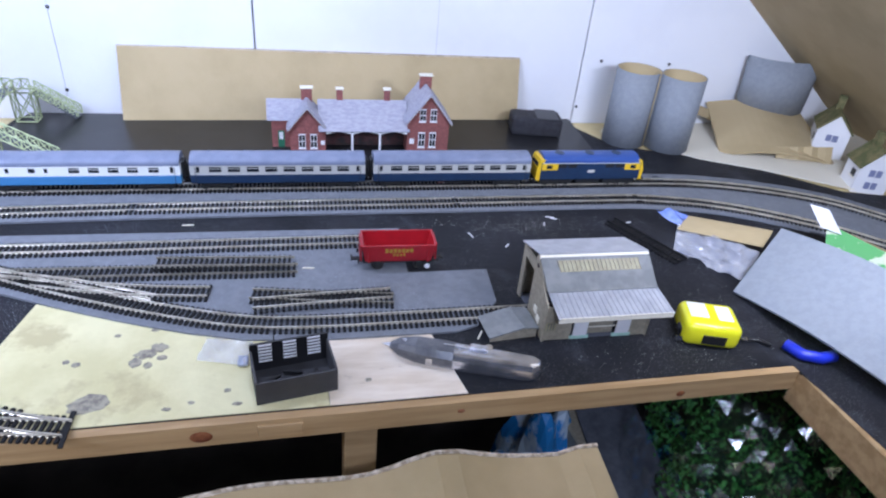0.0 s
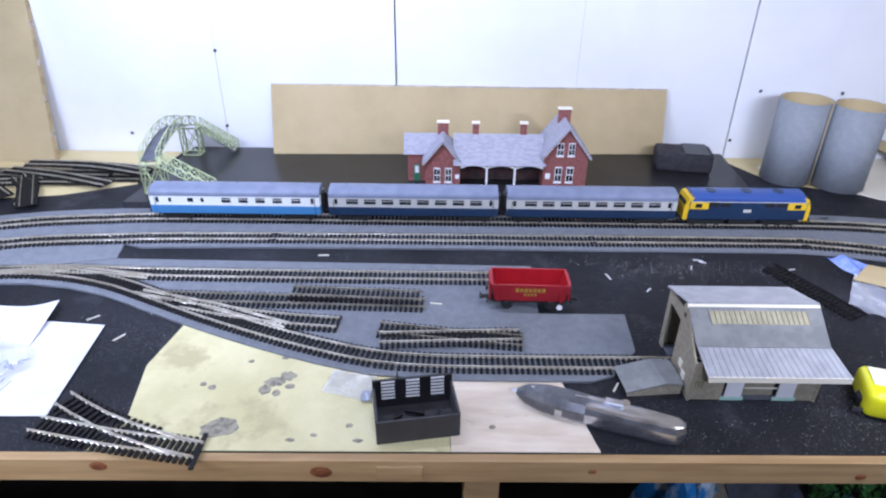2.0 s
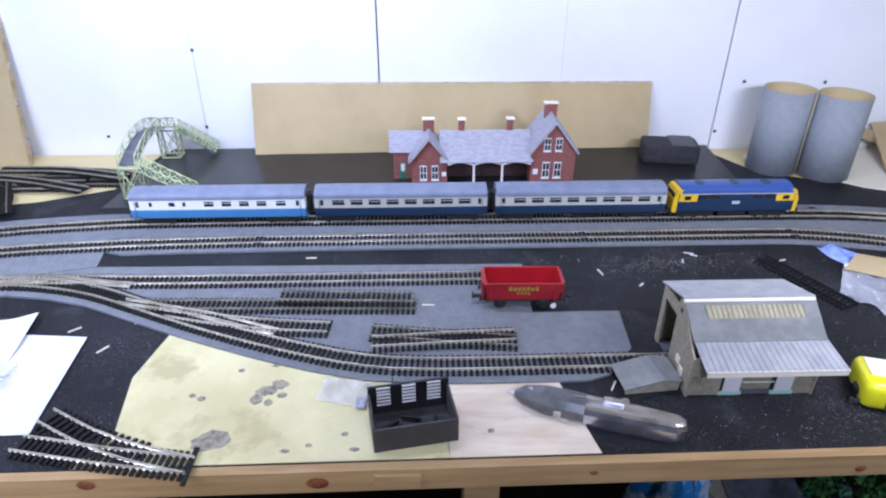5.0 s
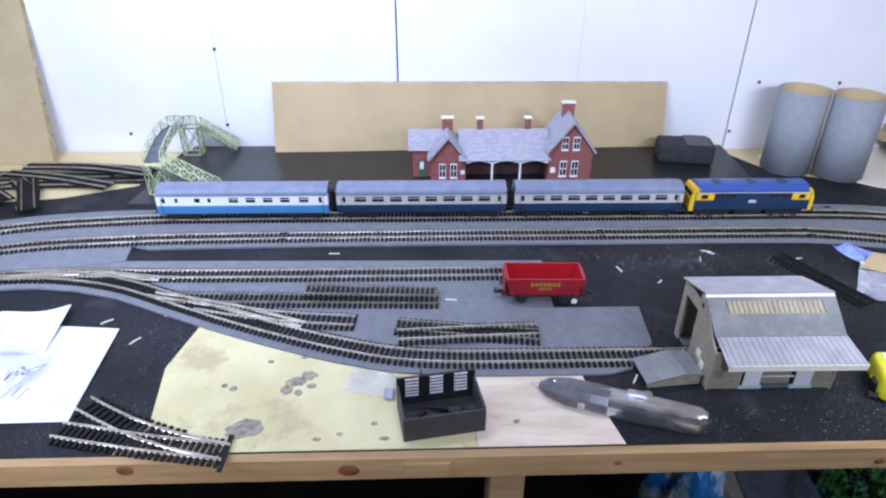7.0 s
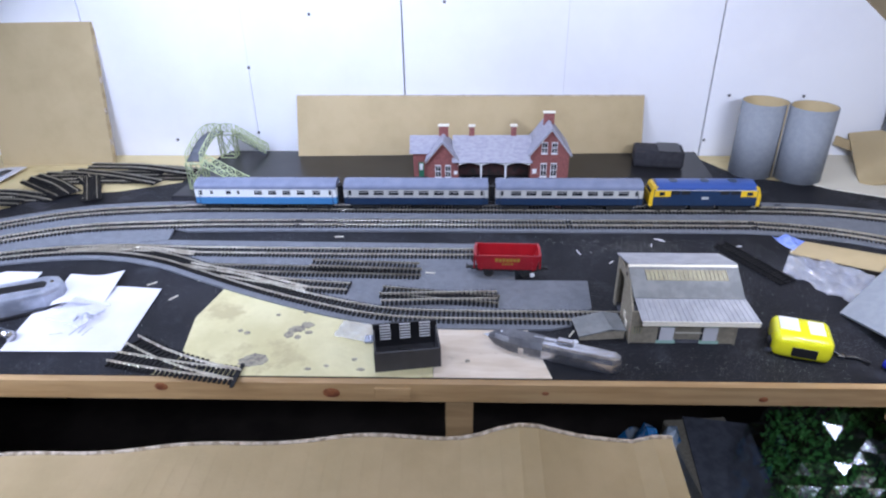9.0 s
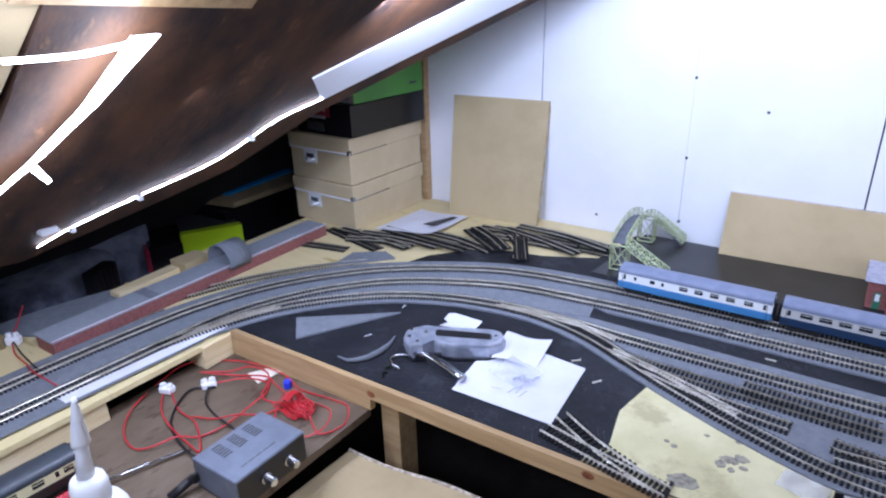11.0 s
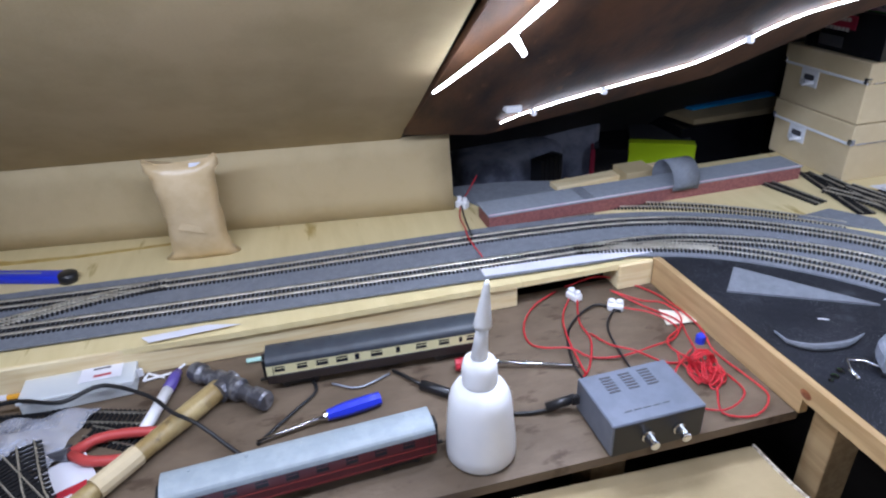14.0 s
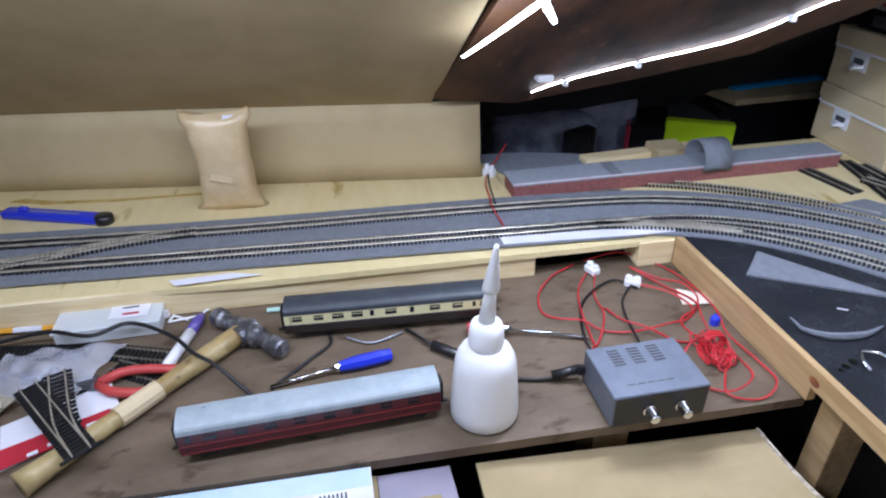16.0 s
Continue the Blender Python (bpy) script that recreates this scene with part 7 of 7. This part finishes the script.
for k in range(3):
    part("tie", sweep(smooth_line([(-0.004 + 0.004 * k, 0.016 * math.cos(t), 0.012 + 0.011 * math.sin(t)) for t in [2 * math.pi * i / 8 for i in range(9)]], 0.005), 0.0014, 5), M["red_wire"], coil, smooth=True)
for x, y, a in ((-0.800, -0.142, 20), (-0.757, -0.100, 60)):
    cn = thing("wire_connector", pose(x, y, B, 0, 0, a), "white plastic screw terminal joining red wires", "connector", "wire connectors")
    part("block", box(0.022, 0.014, 0.011, 0, 0, 0.0005, 0.002), M["white_plastic"], cn)
    for s in (-1, 1):
        part("barrel", lathe([(0.0048, 0), (0.0048, 0.004), (0.003, 0.005)], 10, m=pose(s * 0.0055, 0, 0.0114)), M["white_plastic"], cn)
cable("black_wire", [(-0.745, -0.098, B + 0.004), (-0.770, -0.125, B + 0.005), (-0.735, -0.180, B + 0.004), (-0.680, -0.205, B + 0.003), (-0.620, -0.215, B + 0.012), (-0.597, -0.205, B + 0.024)], 0.0018, M["black_wire"], "thin black wire from connector to controller", "wire")
cable("black_wire", [(-0.757, -0.100, B + 0.005), (-0.715, -0.135, B + 0.006), (-0.640, -0.150, B + 0.008), (-0.597, -0.158, B + 0.022)], 0.0016, M["black_wire"], "second thin black wire from connector to controller", "wire")
tagged(part("veneer_offcut", quad_sheet([(-0.735, -0.045, B + 0.002), (-0.700, -0.055, B + 0.002), (-0.690, -0.010, B + 0.005), (-0.708, -0.005, B + 0.004)], 0.0012), M["cream"]), "curved beige veneer offcut under the wires", "offcut")
tagged(part("blue_thimble", lathe([(0.006, 0), (0.006, 0.010), (0.0035, 0.013)], 14, m=pose(-0.655, -0.036, B)), M["blue_plastic"]), "small blue plastic cap by the pine rail", "cap")
for x, y, a in ((-1.068, -0.226, 40), (-1.160, -1.13, 10)):
    cn = thing("wire_connector", pose(x, y, -0.0034, 0, 0, a), "white plastic screw terminal on the plywood", "connector", "wire connectors")
    part("block", box(0.022, 0.014, 0.014, 0, 0, 0.0005, 0.002), M["white_plastic"], cn)
    for s in (-1, 1):
        part("barrel", lathe([(0.0042, 0), (0.0042, 0.006), (0.003, 0.007)], 10, m=pose(s * 0.0055, 0, 0.0144)), M["white_plastic"], cn)
cable("red_wire", [(-1.060, -0.232, 0.004), (-1.020, -0.245, 0.004), (-0.975, -0.250, 0.005), (-0.930, -0.258, 0.010), (-0.872, -0.256, 0.008)], 0.0012, M["red_wire"], "red feed wire crossing the running lines", "wire")
cable("black_wire", [(-1.060, -0.230, 0.005), (-1.010, -0.240, 0.006), (-0.965, -0.246, 0.006), (-0.940, -0.250, 0.009)], 0.0013, M["black_wire"], "black feed wire beside the red one", "wire")
cable("red_wire", [(-1.080, -0.222, 0.006), (-1.100, -0.205, 0.012), (-1.125, -0.18, 0.030)], 0.0012, M["red_wire"], "red wire leaving behind the cardboard", "wire")
cable("red_wire", [(-1.150, -1.125, 0.006), (-1.115, -1.08, 0.010), (-1.060, -1.055, 0.008), (-1.012, -1.078, 0.006)], 0.0012, M["red_wire"], "red feed wire bowing to the outer line", "wire")
cable("black_wire", [(-1.150, -1.130, 0.006), (-1.080, -1.105, 0.006), (-1.012, -1.082, 0.006)], 0.0013, M["black_wire"], "black feed wire running to the outer line", "wire")

# ---- under the boards ----
flap = thing("cardboard_box", Matrix(), "large open brown cardboard box with a torn flap", "cardboard box")
N = 44
bm = bmesh.new()
rows = []
for k in range(N + 1):
    f = k / N
    x = -0.522 + 0.888 * f
    top = -0.094 + 0.050 * min(1, f / 0.62) + 0.020 * math.exp(-((x - 0.205) / 0.045) ** 2) + 0.003 * math.sin(31 * x) + (0.008 if x > 0.345 else 0)
    y = -0.052 + 0.010 * f
    rows.append([bm.verts.new(q) for q in ((x, y, top), (x, y - 0.36 + 0.03 * (1 - f), top - 0.045 * f + 0.022 * (1 - f)), (x, y - 0.36 + 0.03 * (1 - f), top - 0.045 * f + 0.022 * (1 - f) - 0.005), (x, y + 0.001, top - 0.005))])
for a, b in zip(rows, rows[1:]):
    for k in range(4):
        bm.faces.new((a[k], a[(k + 1) % 4], b[(k + 1) % 4], b[k]))
bm.faces.new(rows[0])
bm.faces.new(rows[-1][::-1])
part("flap", bm, M["card_dull"], flap)
part("rim", sweep([Vector((-0.522 + 0.888 * k / N, -0.0525 + 0.010 * k / N, rows_z)) for k, rows_z in enumerate([-0.0935 + 0.050 * min(1, (k / N) / 0.62) + 0.020 * math.exp(-((-0.522 + 0.888 * k / N - 0.205) / 0.045) ** 2) + 0.003 * math.sin(31 * (-0.522 + 0.888 * k / N)) + (0.008 if -0.522 + 0.888 * k / N > 0.345 else 0) for k in range(N + 1)])], 0.0022, 6), M["card_edge"], flap, "torn pale edge")
part("side", box(0.90, 0.004, 0.60, -0.07, -0.10, -0.75), M["card_dull"], flap)
part("side", box(0.90, 0.004, 0.55, -0.07, -0.46, -0.75), M["card_dull"], flap)
part("end", box(0.004, 0.36, 0.55, -0.52, -0.28, -0.75), M["card_dull"], flap)
part("end", box(0.004, 0.36, 0.55, 0.38, -0.28, -0.75), M["card_dull"], flap)
bk = thing("magazine_stack", Matrix(), "stack of white magazines with barcodes beside the bench", "magazine stack")
part("cover", slab([(-0.5385, -1.10), (-0.360, -1.10), (-0.360, -0.49), (-0.5240, -0.49)], -0.059, -0.052), M["paper"], bk)
part("cover", slab([(-0.5385, -1.10), (-0.350, -1.10), (-0.352, -0.50), (-0.5245, -0.50)], -0.067, -0.0595), M["light_blue"], bk)
part("stack", slab([(-0.5385, -1.10), (-0.350, -1.10), (-0.352, -0.485), (-0.5245, -0.485)], -0.75, -0.0675), M["card_dull"], bk)
part("spine_band", slab([(-0.5383, -1.10), (-0.514, -1.10), (-0.5015, -0.491), (-0.5238, -0.491)], -0.0520, -0.0516), material("pale_blue_print", (0.42, 0.55, 0.66), 0.5, second=(0.50, 0.62, 0.72), scale=12), bk, "pale blue spine band")
part("barcode_panel", slab([(-0.500, -0.545), (-0.478, -0.545), (-0.478, -0.512), (-0.500, -0.512)], -0.0518, -0.0514), M["white_plastic"], bk)
for k in range(7):
    part("bar", slab([(-0.498, -0.541 + 0.004 * k), (-0.480, -0.541 + 0.004 * k), (-0.480, -0.539 + 0.004 * k), (-0.498, -0.539 + 0.004 * k)], -0.0512, -0.0508), M["ink"], bk)
ps = thing("mauve_board", Matrix(), "grey-mauve board with a cut-out next to the magazines", "board")
part("board", slab([(-0.5240, -0.484), (-0.350, -0.484), (-0.350, -0.405), (-0.5225, -0.410)], -0.082, -0.068), material("grey_mauve", (0.30, 0.27, 0.34), 0.6), ps)
part("support", slab([(-0.508, -0.483), (-0.40, -0.483), (-0.40, -0.466), (-0.508, -0.466)], -0.75, -0.0822), M["card_dull"], ps)
part("patch", slab([(-0.490, -0.455), (-0.460, -0.455), (-0.460, -0.425), (-0.490, -0.425)], -0.0678, -0.0672), M["card_dull"], ps)
gx = thing("grey_carton", pose(0.545, 0.10, -0.75), "grey carton standing on the loft floor", "carton")
part("carton", box(0.105, 0.34, 0.45, 0, 0, 0, 0.003, m=pose(0, 0, 0, 0, 0, 6)), M["stone"], gx)
part("top_flap", quad_sheet([(-0.070, -0.150, 0.452), (0.035, -0.170, 0.452), (0.062, 0.150, 0.456), (-0.038, 0.165, 0.456)], 0.003), M["asphalt"], gx)
bb = thing("blue_bag", pose(0.44, 0.20, -0.75), "blue and white carrier bag in a heap", "bag")
bm = bmesh.new()
bmesh.ops.create_icosphere(bm, subdivisions=4, radius=1.0)
for v in bm.verts:
    d = 1 + 0.35 * noise.noise(v.co * 2.2)
    v.co = Vector((v.co.x * 0.075 * d, v.co.y * 0.09 * d, 0.235 + v.co.z * 0.235 * d if v.co.z > -0.9 else 0.0))
part("film", bm, material("blue_carrier_film", (0.03, 0.25, 0.62), 0.25, second=(0.55, 0.68, 0.80), scale=18, low=0.48, high=0.56, bump=0.6, bump_scale=30), bb)
rb = thing("dark_crate", pose(0.92, -0.06, -0.75, 0, 0, 12), "dark crate with a red printed panel under the board", "crate")
part("crate", box(0.30, 0.26, 0.50, 0, 0, 0, 0.004), M["dark_grey"], rb)
part("panel", box(0.12, 0.002, 0.10, -0.02, -0.131, 0.36), M["paper"], rb)
part("print_block", box(0.05, 0.002, 0.05, -0.02, -0.1325, 0.385), M["red_card"], rb)
part("plank", box(0.34, 0.05, 0.02, 0, -0.02, 0.5005, 0.002), M["dark_grey"], rb)

# bag of green foliage clumps
fol = thing("foliage_bag", pose(0.755, 0.07, -0.75) @ Matrix.Scale(1.2, 4), "clear bag stuffed with green model foliage clumps", "bag")
M["foliage"] = material("green_foam_leaf", (0.05, 0.27, 0.05), 0.7, second=(0.10, 0.38, 0.08), scale=55, low=0.40, high=0.6)
rng = np.random.RandomState(3)
verts, faces = [], []
for k in range(9000):
    th, ph = rng.uniform(0, 2 * math.pi), math.acos(rng.uniform(-0.1, 1))
    rr = 0.86 + 0.14 * rng.rand()
    lump = 1 + 0.16 * math.sin(5 * th) * math.sin(4 * ph)
    c = Vector((0.165 * rr * lump * math.sin(ph) * math.cos(th), 0.150 * rr * lump * math.sin(ph) * math.sin(th), 0.36 + 0.165 * rr * lump * math.cos(ph)))
    q = Euler(rng.uniform(0, 6.28, 3)).to_matrix()
    s = rng.uniform(0.002, 0.0052)
    i = len(verts)
    verts += [tuple(c + q @ Vector(p) * s) for p in ((-1, 0, 0), (0, -0.6, 0.25), (1, 0, 0), (0, 0.6, 0.25))]
    faces.append((i, i + 1, i + 2, i + 3))
me = bpy.data.meshes.new("foliage")
me.from_pydata(verts, [], faces)
me.materials.append(M["foliage"])
fo = new("foliage", me)
fo.parent = fol
tagged(fo, "green foliage clumps", kind="stuff")
# filler core; its darker green paints the shade between the clumps
part("core", lathe([(0.05, 0.0), (0.12, 0.06), (0.138, 0.34), (0.11, 0.44), (0.04, 0.485)], 20), material("foliage_shade", (0.012, 0.055, 0.016), 0.9), fol, smooth=True)
bm = bmesh.new()
bmesh.ops.create_icosphere(bm, subdivisions=5, radius=1.0)
for v in bm.verts:
    d = 1 + 0.12 * abs(noise.noise(v.co * 4)) + 0.09 * abs(noise.noise(v.co * 9)) + 0.05 * abs(noise.noise(v.co * 21))
    v.co = Vector((v.co.x * 0.180 * d, v.co.y * 0.165 * d, max(0.0, 0.36 + v.co.z * (0.18 if v.co.z > 0 else 0.36) * d)))
part("film", bm, material("crinkled_clear_film", (0.86, 0.89, 0.92), 0.20, metal=1.0, alpha=0.20, bump=1.0, bump_scale=42), fol)

# pale dust scattered on the black board
rng = np.random.RandomState(8)
verts, faces = [], []
for cx, cy, sx, sy, count in ((0.40, 0.312, 0.085, 0.014, 900), (0.33, 0.305, 0.10, 0.03, 160), (0.50, 0.035, 0.05, 0.02, 160), (-0.45, 0.10, 0.20, 0.06, 260), (-0.24, 0.10, 0.05, 0.06, 110), (0.36, 0.028, 0.10, 0.012, 120), (0.55, 0.20, 0.06, 0.08, 160)):
    for k in range(count):
        x, y = cx + sx * rng.randn(), cy + sy * rng.randn()
        if y > 0.352 or y < 0.0 or (x > -0.33 and x < 0.318 and y < 0.316 and y > 0.0 and x > -0.19) or (0.33 < x < 0.49 and 0.06 < y < 0.21) or (x < -0.26 and y > 0.22):
            continue
        s, a, i = rng.uniform(0.0002, 0.00065), rng.uniform(0, 3.1), len(verts)
        c, d = s * math.cos(a), s * math.sin(a)
        verts += [(x + c, y + d, 0.0004), (x - d, y + c, 0.0005), (x - c, y - d, 0.0004), (x, y, 0.0009)]
        faces += [(i, i + 1, i + 3), (i + 1, i + 2, i + 3), (i + 2, i, i + 3)]
me = bpy.data.meshes.new("dust")
me.from_pydata(verts, [], faces)
me.materials.append(M["pale_grey"])
tagged(new("dust", me), "pale dust and crumbs scattered on the black board", "dust", kind="stuff")
